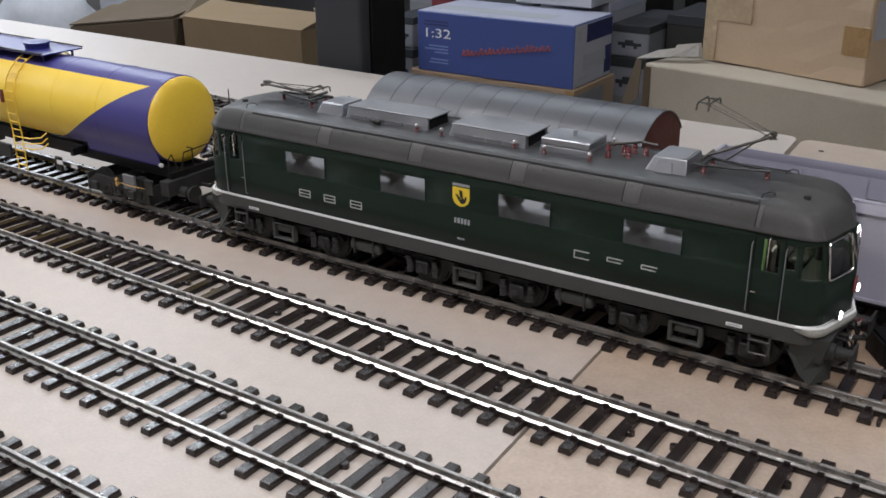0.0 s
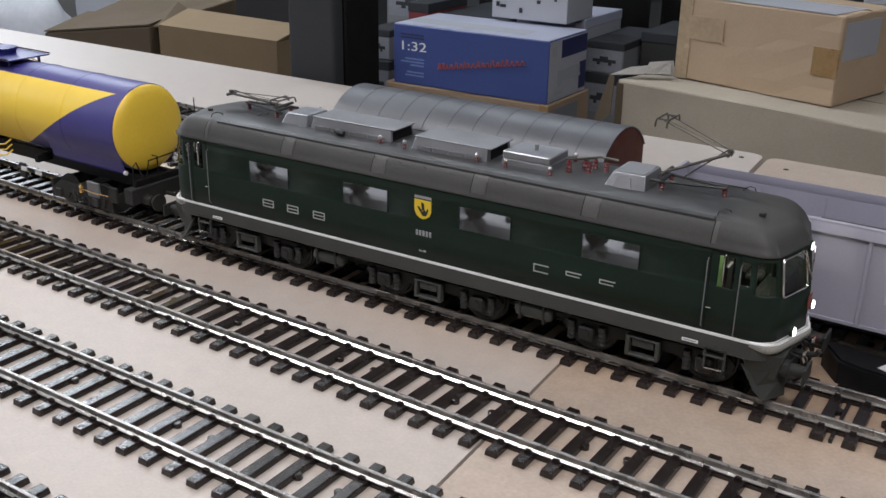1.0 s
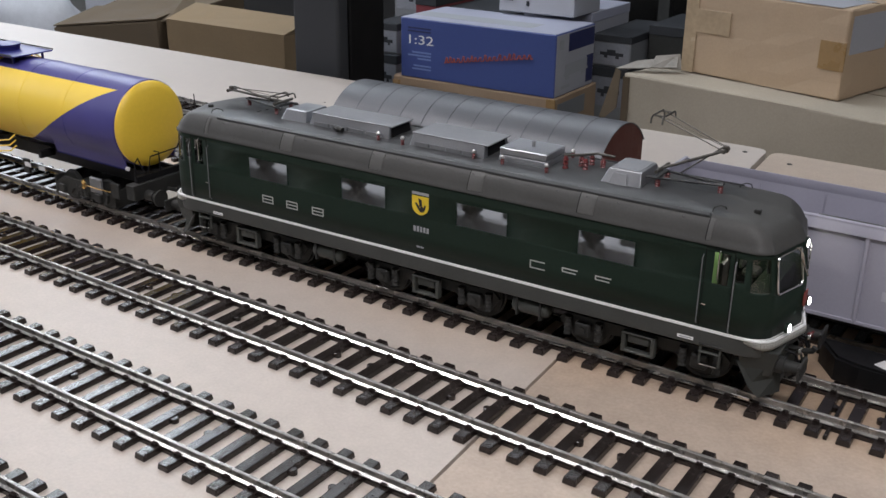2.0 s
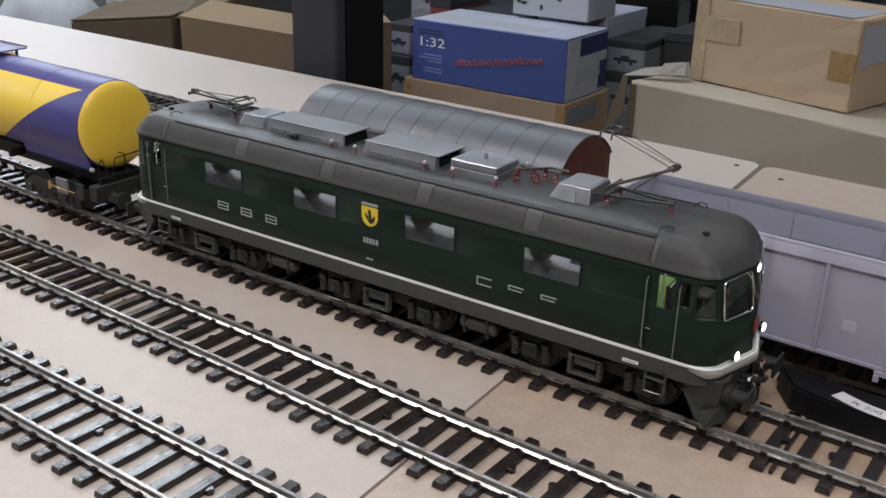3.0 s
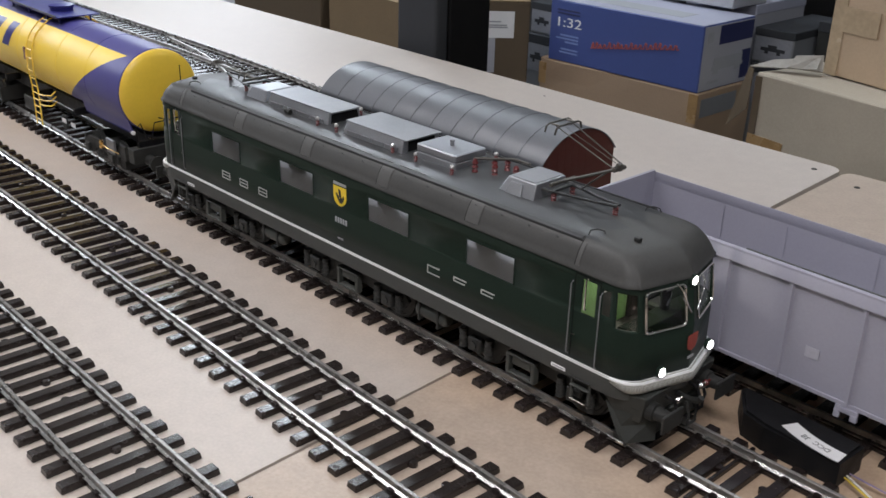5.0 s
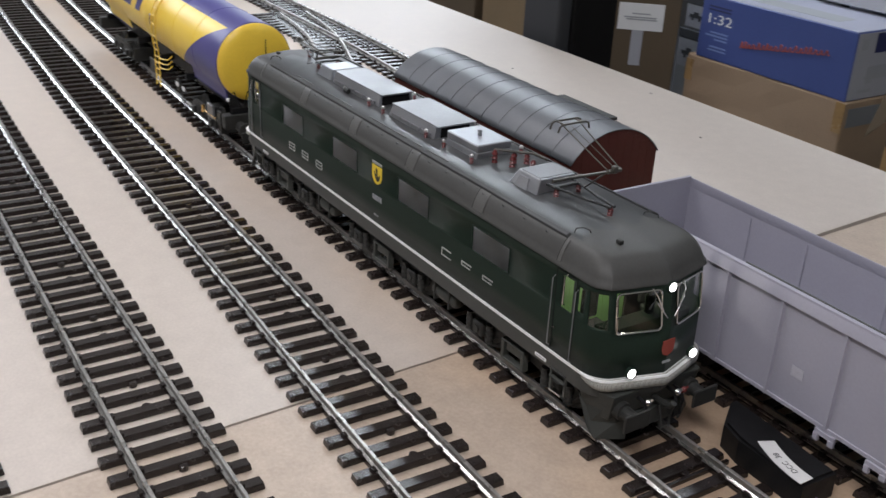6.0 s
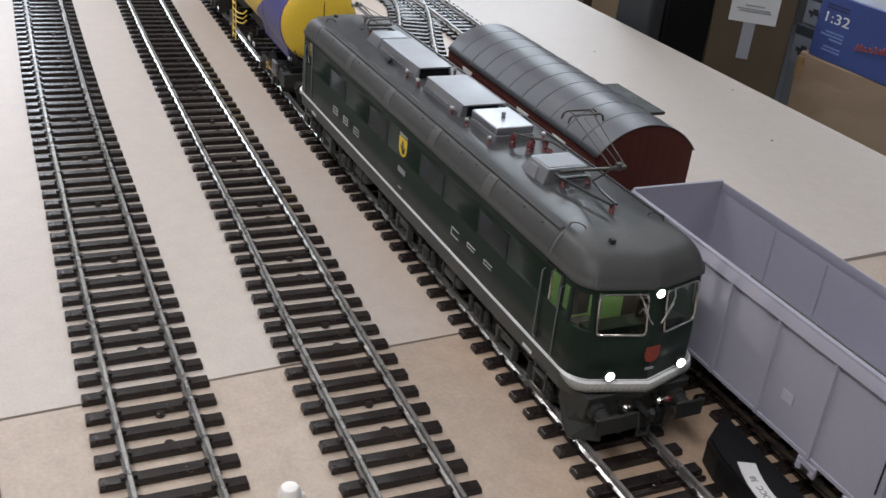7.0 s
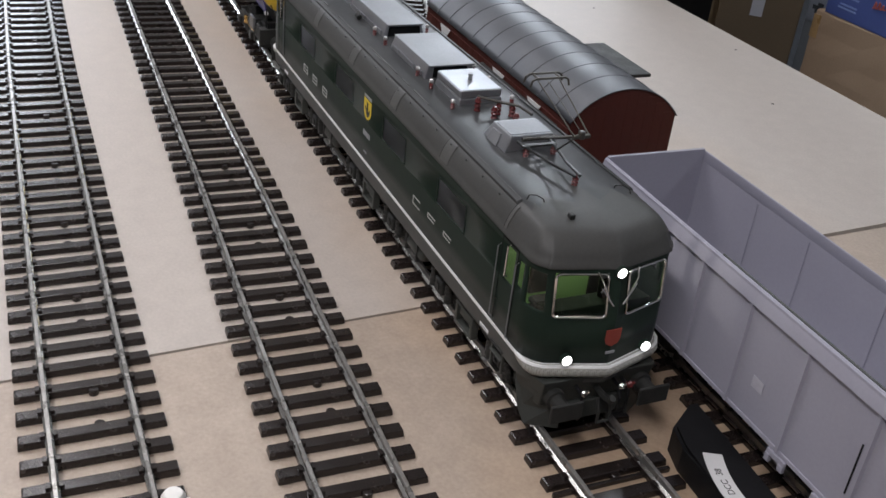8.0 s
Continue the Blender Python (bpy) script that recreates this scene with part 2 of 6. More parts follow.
BAG = material("grey_plastic_bag", (0.46, 0.47, 0.50), 0.45, vary=0.10, fine=60, coarse=12)
WALLP = material("room_wall_paint", (0.42, 0.41, 0.39), 0.85, vary=0.06, fine=120, coarse=2, bump=0.1)
# the shade at the back of the room is put into this wall's colour
DARKWALL = material("shaded_wall", (0.035, 0.033, 0.032), 0.9, vary=0.25, fine=120, coarse=3, bump=0.2)
CEIL = material("ceiling_paint", (0.70, 0.70, 0.68), 0.9, vary=0.04, fine=80, coarse=2)
FLOORM = material("grey_floor", (0.16, 0.155, 0.15), 0.6, vary=0.15, fine=200, coarse=3)
WOOD = material("pine_wood", (0.42, 0.29, 0.16), 0.6, vary=0.15, fine=160, coarse=10)
PVC = material("white_plastic", (0.78, 0.76, 0.72), 0.4, vary=0.05, fine=400)
WIRE_Y = material("yellow_wire", (0.70, 0.50, 0.05), 0.4)
WIRE_V = material("violet_wire", (0.22, 0.17, 0.30), 0.4)
BALL = material("bright_cap_metal", (0.60, 0.59, 0.58), 0.30, metal=0.6, vary=0.04)
INSIDE = material("light_grey_inner_wall", (0.66, 0.65, 0.66), 0.7, vary=0.10, fine=200, coarse=40)
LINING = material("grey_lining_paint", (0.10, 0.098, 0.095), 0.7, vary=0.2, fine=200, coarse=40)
MAROON = material("maroon_carton", (0.16, 0.025, 0.03), 0.6, vary=0.1)
GLASS = glass_material("window_glass")


def cloudy_material(name, tint, blur):
    """Clear plastic glazing that blurs what lies behind it."""
    m = bpy.data.materials.new(name)
    m.use_nodes = True
    t = m.node_tree
    t.nodes.remove(t.nodes["Principled BSDF"])
    c = t.nodes.new("ShaderNodeTexCoord")
    n = node(t, "ShaderNodeTexNoise", Scale=60.0, Detail=3.0)
    t.links.new(c.outputs["Object"], n.inputs["Vector"])
    rough = t.nodes.new("ShaderNodeMapRange")
    rough.inputs["To Min"].default_value, rough.inputs["To Max"].default_value = blur * 0.8, blur * 1.2
    t.links.new(n.outputs["Fac"], rough.inputs["Value"])
    bend = t.nodes.new("ShaderNodeBsdfRefraction")
    bend.inputs["IOR"].default_value = 1.06
    bend.inputs["Color"].default_value = (*tint, 1)
    t.links.new(rough.outputs[0], bend.inputs["Roughness"])
    shine = t.nodes.new("ShaderNodeBsdfGlossy")
    shine.inputs["Roughness"].default_value = 0.10
    mix = t.nodes.new("ShaderNodeMixShader")
    mix.inputs[0].default_value = 0.05
    t.links.new(bend.outputs[0], mix.inputs[1])
    t.links.new(shine.outputs[0], mix.inputs[2])
    t.links.new(mix.outputs[0], t.nodes["Material Output"].inputs["Surface"])
    MATS[name] = m
    return m


CLOUDY = cloudy_material("cloudy_glazing", (0.93, 0.94, 0.94), 0.40)

# ---- mesh helpers ----


def box(bm, x0, x1, y0, y1, z0, z1, bevel=0.0, seg=1):
    v = [bm.verts.new(p) for p in ((x0, y0, z0), (x1, y0, z0), (x1, y1, z0), (x0, y1, z0), (x0, y0, z1), (x1, y0, z1), (x1, y1, z1), (x0, y1, z1))]
    f = [bm.faces.new([v[i] for i in q]) for q in ((0, 3, 2, 1), (4, 5, 6, 7), (0, 1, 5, 4), (1, 2, 6, 5), (2, 3, 7, 6), (3, 0, 4, 7))]
    if bevel:
        edges = {e for q in f for e in q.edges}
        bmesh.ops.bevel(bm, geom=list(edges), offset=bevel, segments=seg, affect="EDGES", profile=0.5)
    return v


def hexa(bm, low, high, bevel=0.0):
    """A six-sided block between two quads of points."""
    v = [bm.verts.new(p) for p in (*low, *high)]
    f = [bm.faces.new([v[i] for i in q]) for q in ((0, 3, 2, 1), (4, 5, 6, 7), (0, 1, 5, 4), (1, 2, 6, 5), (2, 3, 7, 6), (3, 0, 4, 7))]
    if bevel:
        edges = {e for q in f for e in q.edges}
        bmesh.ops.bevel(bm, geom=list(edges), offset=bevel, segments=2, affect="EDGES", profile=0.5)


def rod(bm, a, b, r, seg=10, r2=None):
    """A capped round bar from a to b."""
    a, b = Vector(a), Vector(b)
    d = (b - a).normalized()
    u = d.orthogonal().normalized()
    w = d.cross(u)
    rings = []
    for p, rad in ((a, r), (b, r if r2 is None else r2)):
        rings.append([bm.verts.new(p + rad * (math.cos(2 * math.pi * k / seg) * u + math.sin(2 * math.pi * k / seg) * w)) for k in range(seg)])
    for k in range(seg):
        bm.faces.new((rings[0][k], rings[0][(k + 1) % seg], rings[1][(k + 1) % seg], rings[1][k]))
    bm.faces.new(rings[0][::-1])
    bm.faces.new(rings[1])


def pipe(bm, pts, r, seg=8):
    """A bent round bar through the points."""
    pts = [Vector(p) for p in pts]
    rings = []
    for i, p in enumerate(pts):
        d = (pts[min(i + 1, len(pts) - 1)] - pts[max(i - 1, 0)]).normalized()
        u = d.cross(Vector((0.13, 0.21, 0.97))).normalized()
        w = d.cross(u)
        rings.append([bm.verts.new(p + r * (math.cos(2 * math.pi * k / seg) * u + math.sin(2 * math.pi * k / seg) * w)) for k in range(seg)])
    for a, b in zip(rings, rings[1:]):
        for k in range(seg):
            bm.faces.new((a[k], a[(k + 1) % seg], b[(k + 1) % seg], b[k]))
    bm.faces.new(rings[0][::-1])
    bm.faces.new(rings[-1])


def lathe(bm, origin, axis, prof, seg=16):
    """Rings of (distance along the axis, radius)."""
    o, d = Vector(origin), Vector(axis).normalized()
    u = d.orthogonal().normalized()
    w = d.cross(u)
    rings = [[bm.verts.new(o + s * d + r * (math.cos(2 * math.pi * k / seg) * u + math.sin(2 * math.pi * k / seg) * w)) for k in range(seg)] for s, r in prof]
    for a, b in zip(rings, rings[1:]):
        for k in range(seg):
            bm.faces.new((a[k], a[(k + 1) % seg], b[(k + 1) % seg], b[k]))
    bm.faces.new(rings[0][::-1])
    bm.faces.new(rings[-1])


def plate(bm, outline, a, b):
    """A flat outline of 3D points, thickened from offset a to offset b."""
    lo = [bm.verts.new(Vector(p) + Vector(a)) for p in outline]
    hi = [bm.verts.new(Vector(p) + Vector(b)) for p in outline]
    bm.faces.new(lo[::-1])
    bm.faces.new(hi)
    n = len(lo)
    for k in range(n):
        bm.faces.new((lo[k], lo[(k + 1) % n], hi[(k + 1) % n], hi[k]))


def mesh_of(name, bm, smooth=0.0):
    bmesh.ops.recalc_face_normals(bm, faces=bm.faces)
    me = bpy.data.meshes.new(name)
    bm.to_mesh(me)
    bm.free()
    if smooth:
        for p in me.polygons:
            p.use_smooth = True
        me.set_sharp_from_angle(angle=radians(smooth))
    return me


def part(name, bm, mat, parent, label="", smooth=0.0):
    me = bm if isinstance(bm, bpy.types.Mesh) else mesh_of(name, bm, smooth)
    if not me.materials:
        me.materials.append(mat)
    ob = new(name, me)
    ob.parent = parent
    if label:
        ob["label"] = label
    return ob


def thing(name, label, category, x=0.0, y=0.0, z=0.0, turn=0.0, group="", kind=""):
    ob = new(name)
    ob.empty_display_size = 0.02
    ob.matrix_basis = pose(x, y, z, 0, 0, turn)
    return tagged(ob, label, category, group, kind)


def solid(name, bm, mat, label, category, kind="", smooth=0.0, group=""):
    """A thing or piece of the setting that is one mesh."""
    me = mesh_of(name, bm, smooth)
    me.materials.append(mat)
    return tagged(new(name, me), label, category, group, kind)


def words(name, text, size, m, mat, parent, depth=0.0002, label=""):
    """Lettering in the built-in font, as a mesh."""
    cu = bpy.data.curves.new(name, "FONT")
    cu.body, cu.size, cu.extrude, cu.align_x, cu.align_y = text, size, depth, "CENTER", "CENTER"
    tmp = new(name + "_curve", cu)
    me = bpy.data.meshes.new_from_object(tmp.evaluated_get(bpy.context.evaluated_depsgraph_get()))
    bpy.data.objects.remove(tmp)
    me.materials.clear()
    me.materials.append(mat)
    ob = new(name, me)
    ob.parent = parent
    ob.matrix_basis = m
    if label:
        ob["label"] = label
    return ob

# ---- the room ----
RX0, RX1, RY0, RY1, RZ0, RZ1 = -4.6, 3.2, -2.6, 3.3, -0.90, 1.70


def room():
    bm = bmesh.new()
    box(bm, RX0, RX1, RY0, RY1, RZ0 - 0.1, RZ0)
    solid("floor", bm, FLOORM, "grey smooth floor of the club room", "floor", "structure")
    bm = bmesh.new()
    box(bm, RX0, RX1, RY0, RY1, RZ1, RZ1 + 0.1)
    solid("ceiling", bm, CEIL, "plain off-white ceiling of the room", "ceiling", "structure")
    for name, mat, dims, label in (
            ("wall_north", DARKWALL, (RX0, RX1, RY1, RY1 + 0.12), "back wall behind the stored boxes, coloured dark for shade"),
            ("wall_south", WALLP, (RX0, RX1, RY0 - 0.12, RY0), "plain painted wall behind the camera"),
            ("wall_east", WALLP, (RX1, RX1 + 0.12, RY0, RY1), "plain painted wall beside the layout")):
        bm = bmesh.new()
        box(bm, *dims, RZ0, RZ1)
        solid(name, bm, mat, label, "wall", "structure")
    bm = bmesh.new()
    z0, z1 = 0.80, 1.66
    edges = [RY0] + [y for w in WINDOWS for y in w[:2]] + [RY1]
    for a, b in zip(edges[::2], edges[1::2]):
        box(bm, RX0 - 0.12, RX0, a, b, RZ0, RZ1)
    for a, b, _ in WINDOWS:
        box(bm, RX0 - 0.12, RX0, a, b, RZ0, z0)
        box(bm, RX0 - 0.12, RX0, a, b, z1, RZ1)
    solid("wall_west", bm, WALLP, "plain painted wall with two windows at the layout's end", "wall", "structure")
    for n, (y0, y1, _) in enumerate(WINDOWS):
        w = thing("window_%d" % (n + 1), "white-framed window letting in grey daylight", "window", RX0, (y0 + y1) / 2, z0, kind="structure")
        hw, h = (y1 - y0) / 2, z1 - z0
        bm = bmesh.new()
        for d in ((-hw, hw, 0, 0.05), (-hw, hw, h - 0.05, h), (-hw, -hw + 0.05, 0.05, h - 0.05), (hw - 0.05, hw, 0.05, h - 0.05), (-0.025, 0.025, 0.05, h - 0.05)):
            box(bm, -0.09, -0.04, *d, 0.002)
        part("window_frame", bm, WHITE, w)
        for a, b in ((-hw + 0.05, -0.025), (0.025, hw - 0.05)):
            bm = bmesh.new()
            box(bm, -0.068, -0.062, a, b, 0.05, h - 0.05)
            part("pane", bm, GLASS, w).visible_shadow = False
    bm = bmesh.new()
    box(bm, RX0 - 1.0, RX0 - 0.98, -3.0, 5.0, -0.9, 3.0)
    solid("backdrop", bm, SKYGLOW, "plain bright overcast sky outside the window", "backdrop", "structure")
    for tx, ty, _ in TUBES:
        t = thing("ceiling_light", "white fluorescent fixture with a lit tube under the ceiling", "lamp", tx, ty, RZ1, group="ceiling lights")
        bm = bmesh.new()
        box(bm, -0.62, 0.62, -0.09, 0.09, -0.045, 0.0, 0.006)
        part("housing", bm, WHITE, t)
        for dy in (-0.045, 0.045):
            bm = bmesh.new()
            rod(bm, (-0.59, dy, -0.056), (0.59, dy, -0.056), 0.009, 12)
            part("tube", bm, TUBE, t, "lit white tube")


room()

# ---- the layout table ----


def rounded(points, radius, steps=5):
    """Round the corners of a plan outline."""
    out = []
    n = len(points)
    for i, p in enumerate(points):
        a, b, c = Vector(points[i - 1]), Vector(p), Vector(points[(i + 1) % n])
        u, w = (a - b).normalized(), (c - b).normalized()
        p0, p1 = b + radius * u, b + radius * w
        for k in range(steps + 1):
            s = k / steps
            out.append((1 - s) ** 2 * p0 + 2 * s * (1 - s) * b + s ** 2 * p1)
    return [(v.x, v.y, 0.0) for v in out]


def joint(y):
    """Where the seam between the two boards lies."""
    return 0.1228 - 0.047 * y


def boards():
    left = [(joint(-0.95) - 0.0013, -0.95), (joint(0.05) - 0.0013, 0.05), (joint(0.628) - 0.0040, 0.628), (-0.45, 0.633), (-3.4, 0.655), (-3.4, -0.95)]
    right = [(joint(-0.95) + 0.0013, -0.95), (1.7, -0.95), (1.7, 0.600), (joint(0.622) + 0.0035, 0.622), (joint(0.05) + 0.0013, 0.05)]
    for pts, mat, label in ((left, BOARD, "pale fibreboard baseboard panel under the tracks"), (right, BOARD_TAN, "tan fibreboard baseboard panel under the tracks")):
        bm = bmesh.new()
        plate(bm, rounded(pts, 0.016), (0, 0, -0.018), (0, 0, 0))
        bmesh.ops.bevel(bm, geom=[e for e in bm.edges if all(v.co.z > -0.001 for v in e.verts)], offset=0.0007, segments=1, affect="EDGES")
        solid("baseboard", bm, mat, label, "board", "structure")
    t = thing("trestle_table", "pine timber trestle frame carrying the baseboards", "table", 0, 0, RZ0)
    top = -0.018 - RZ0
    for y in (-0.80, -0.1, 0.50):
        bm = bmesh.new()
        box(bm, -3.3, 1.6, y, y + 0.06, top - 0.09, top, 0.003)
        part("beam", bm, WOOD, t)
    for x in (-3.2, -1.6, -0.1, 1.5):
        bm = bmesh.new()
        box(bm, x - 0.03, x + 0.03, -0.84, 0.59, top - 0.15, top - 0.09, 0.003)
        part("crossbar", bm, WOOD, t)
        for y in (-0.8, 0.53):
            bm = bmesh.new()
            box(bm, x - 0.03, x + 0.03, y - 0.03, y + 0.03, 0, top - 0.15, 0.003)
            part("leg", bm, WOOD, t)
    bm = bmesh.new()
    box(bm, -0.2, 0.35, -0.94, 0.59, top - 0.012, top - 0.0006)
    part("seam_lath", bm, BOARD_EDGE, t)
    for x, y in ((0.067, 0.600), (0.130, 0.578)):
        bm = bmesh.new()
        lathe(bm, (x, y, -0.002), (0, 0, 1), [(0, 0.0035), (0.0021, 0.0035), (0.0026, 0.0030)], 12)
        solid("countersunk_screw", bm, UNDER, "small dark screw head let into the baseboard", "screw", group="baseboard screws")
    for x, y in ((-0.173, 0.516), (-0.541, 0.490), (-0.350, 0.597)):
        bm = bmesh.new()
        lathe(bm, (x, y, -0.002), (0, 0, 1), [(0, 0.0017), (0.0021, 0.0017), (0.0025, 0.0013)], 10)
        solid("countersunk_screw", bm, UNDER, "tiny dark nail head in the pale baseboard", "nail", group="baseboard nails")


boards()

# ---- tracks ----
SLEEPER_TOP, RAIL_TOP, HALF_GAUGE = 0.0046, 0.0106, 0.0236


def smooth_line(points):
    """A centre line y(x) through the points, with its slope."""
    xs = np.array([p[0] for p in points])
    ys = np.array([p[1] for p in points])
    m = np.gradient(ys, xs)

    def at(x):
        i = int(np.clip(np.searchsorted(xs, x) - 1, 0, len(xs) - 2))
        h = xs[i + 1] - xs[i]
        s = (x - xs[i]) / h
        if s < 0:
            return ys[0] + m[0] * (x - xs[0]), m[0]
        if s > 1:
            return ys[-1] + m[-1] * (x - xs[-1]), m[-1]
        y = (2 * s ** 3 - 3 * s ** 2 + 1) * ys[i] + (s ** 3 - 2 * s ** 2 + s) * h * m[i] + (3 * s ** 2 - 2 * s ** 3) * ys[i + 1] + (s ** 3 - s ** 2) * h * m[i + 1]
        d = ((6 * s ** 2 - 6 * s) * (ys[i] - ys[i + 1]) / h) + (3 * s ** 2 - 4 * s + 1) * m[i] + (3 * s ** 2 - 2 * s) * m[i + 1]
        return y, d
    return at


def sleeper_mesh(half, lug=0):
    bm = bmesh.new()
    w, t, h = 0.0048, 0.0041, SLEEPER_TOP
    hexa(bm, [(-w, -half, 0), (w, -half, 0), (w, half, 0), (-w, half, 0)], [(-t, -half + 0.0006, h), (t, -half + 0.0006, h), (t, half - 0.0006, h), (-t, half - 0.0006, h)], 0.0007)
    for s in (-1, 1):
        for side in (-1, 1):
            y = s * HALF_GAUGE + side * 0.0034
            box(bm, -0.0021, 0.0021, y - 0.0013, y + 0.0013, h - 0.0004, h + 0.0019)
    if lug:
        lathe(bm, (lug * 0.0052, 0.004, 0), (0, 0, 1), [(0, 0.0030), (0.0034, 0.0030), (0.0038, 0.0024)], 12)
    me = mesh_of("sleeper", bm)
    me.materials.append(SLEEPER)
    return me


def narrow_sleeper():
    bm = bmesh.new()
    box(bm, -0.0013, 0.0013, -0.0390, 0.0390, 0, SLEEPER_TOP - 0.0010, 0.0004)
    me = mesh_of("sleeper", bm)
    me.materials.append(SLEEPER)
    return me


PLAIN, LUG_A, LUG_B, LONG = sleeper_mesh(0.0405), sleeper_mesh(0.0405, 1), sleeper_mesh(0.0405, -1), sleeper_mesh(0.062)
RAIL_SECTION = [(-0.0024, 0), (0.0024, 0), (0.0024, 0.0006), (0.0008, 0.00170), (0.0006, 0.0041), (0.0013, 0.0047), (0.0013, 0.0057), (0.0010, 0.0060),
                (-0.0010, 0.0060), (-0.0013, 0.0057), (-0.0013, 0.0047), (-0.0006, 0.0041), (-0.0008, 0.00170), (-0.0024, 0.0006)]
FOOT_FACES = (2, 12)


def track(label, points, x0, x1, anchor=0.0, pitch=0.0195, long=None, drop=0.0, second=None):
    at = smooth_line(points)
    t = thing("railway_track", label, "track", 0, 0, 0, group="model railway tracks")
    steps = np.arange(x0, x1 + 0.01, 0.04)
    for s in (-1, 1):
        bm = bmesh.new()
        rings = []
        for x in steps:
            y, d = at(x)
            n = Vector((-d, 1, 0)).normalized()
            rings.append([bm.verts.new(Vector((x, y, 0)) + n * (s * HALF_GAUGE + a) + Vector((0, 0, SLEEPER_TOP + b))) for a, b in RAIL_SECTION])
        k = len(RAIL_SECTION)
        for a, b in zip(rings, rings[1:]):
            for i in range(k):
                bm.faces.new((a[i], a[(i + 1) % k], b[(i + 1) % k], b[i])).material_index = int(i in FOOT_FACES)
        bm.faces.new(rings[0])
        bm.faces.new(rings[-1][::-1])
        rail = part("rail", bm, RAIL, t, "worn nickel-silver rail", smooth=35)
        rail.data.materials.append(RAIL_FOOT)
        bm = bmesh.new()
        rings = []
        for x in steps:
            y, d = at(x)
            n = Vector((-d, 1, 0)).normalized()
            c = Vector((x, y, 0)) + n * (s * HALF_GAUGE)
            rings.append([bm.verts.new(c + n * a + Vector((0, 0, b))) for a, b in ((-0.0022, 0.0002), (0.0022, 0.0002), (0.0022, 0.0030), (-0.0022, 0.0030))])
        for a, b in zip(rings, rings[1:]):
            for i in range(4):
                bm.faces.new((a[i], a[(i + 1) % 4], b[(i + 1) % 4], b[i]))
        part("sleeper_web", bm, SLEEPER, t)
    i, x = 0, anchor - pitch * math.floor((anchor - x0) / pitch)
    while x < x1:
        y, d = at(x)
        me = PLAIN
        if i % 5 == 1:
            me = LUG_A
        elif i % 5 == 3:
            me = LUG_B
        dy = 0.0
        if long and long[0] < x < long[1]:
            me, dy = LONG, -0.021
        ob = new("sleeper", me)
        ob.parent = t
        ob.matrix_basis = pose(x, y + dy, -drop, 0, 0, math.degrees(math.atan(d)) + random.uniform(-0.5, 0.5))
        i += 1
        x += second[1] if second and x > second[0] else pitch
    return t


loco_track = track("model railway track with black sleepers carrying the green locomotive", [(-2.2, 0.10), (-1.6, 0.046), (-1.01, 0.0150), (-0.8, 0.0103), (-0.63, 0.0058), (-0.45, 0.0010), (-0.28, -0.0024), (0.0, -0.0022), (0.4, -0.0022), (1.2, -0.004)], -2.2, 1.1, 0.2325, 0.02065)
joint_sleeper = new("sleeper", narrow_sleeper())
joint_sleeper.parent = loco_track
joint_sleeper.matrix_basis = pose(0.3240, -0.0022, 0)
bm = bmesh.new()
box(bm, 0.2555, 0.2690, -HALF_GAUGE - 0.0052, -HALF_GAUGE - 0.0034, SLEEPER_TOP + 0.0004, SLEEPER_TOP + 0.0030, 0.0005)
for jx in (0.2580, 0.2640):
    rod(bm, (jx, -HALF_GAUGE - 0.0052, SLEEPER_TOP + 0.0017), (jx, -HALF_GAUGE - 0.0058, SLEEPER_TOP + 0.0017), 0.0006, 8)
part("rail_joiner", bm, CHROME, loco_track, "small bright rail joiner")
track("empty model railway track with black plastic sleepers", [(-2.2, -0.005), (-1.6, -0.070), (-1.08, -0.1045), (-0.84, -0.1135), (-0.65, -0.1205), (-0.45, -0.1255), (-0.3, -0.1290), (-0.05, -0.1345), (0.12, -0.1405), (0.27, -0.1435), (1.1, -0.149)], -2.2, 1.1, -0.0222, 0.0215, second=(0.055, 0.0203))
track("empty model railway track with black plastic sleepers", [(-2.2, -0.174), (-1.6, -0.229), (-1.09, -0.2495), (-0.9, -0.2534), (-0.6, -0.2624), (-0.385, -0.2675), (-0.18, -0.2698), (0.1, -0.2723), (0.23, -0.2726), (1.0, -0.2728)], -2.2, 0.9, 0.0307, 0.0212)
track("empty model railway track with black sleepers at the table's front", [(-2.0, -0.36), (-1.2, -0.385), (-0.3, -0.401), (0.2, -0.404), (0.8, -0.404)], -1.9, 0.7, -0.080, 0.0193)
track("model railway track carrying the covered van and open wagon", [(-1.8, 0.342), (-1.24, 0.340), (-1.04, 0.332), (-0.80, 0.297), (-0.57, 0.215), (-0.385, 0.156), (-0.195, 0.128), (0.1, 0.1245), (0.4, 0.122), (1.1, 0.116)], -0.98, 1.1, drop=0.0002)
track("far siding track with black sleepers joining at a turnout", [(-1.8, 0.342), (-1.24, 0.343), (-1.04, 0.343), (-0.80, 0.340), (-0.57, 0.326), (-0.285, 0.285), (0.0, 0.254)], -1.8, 0.0, 0.005, long=(-1.02, -0.70))

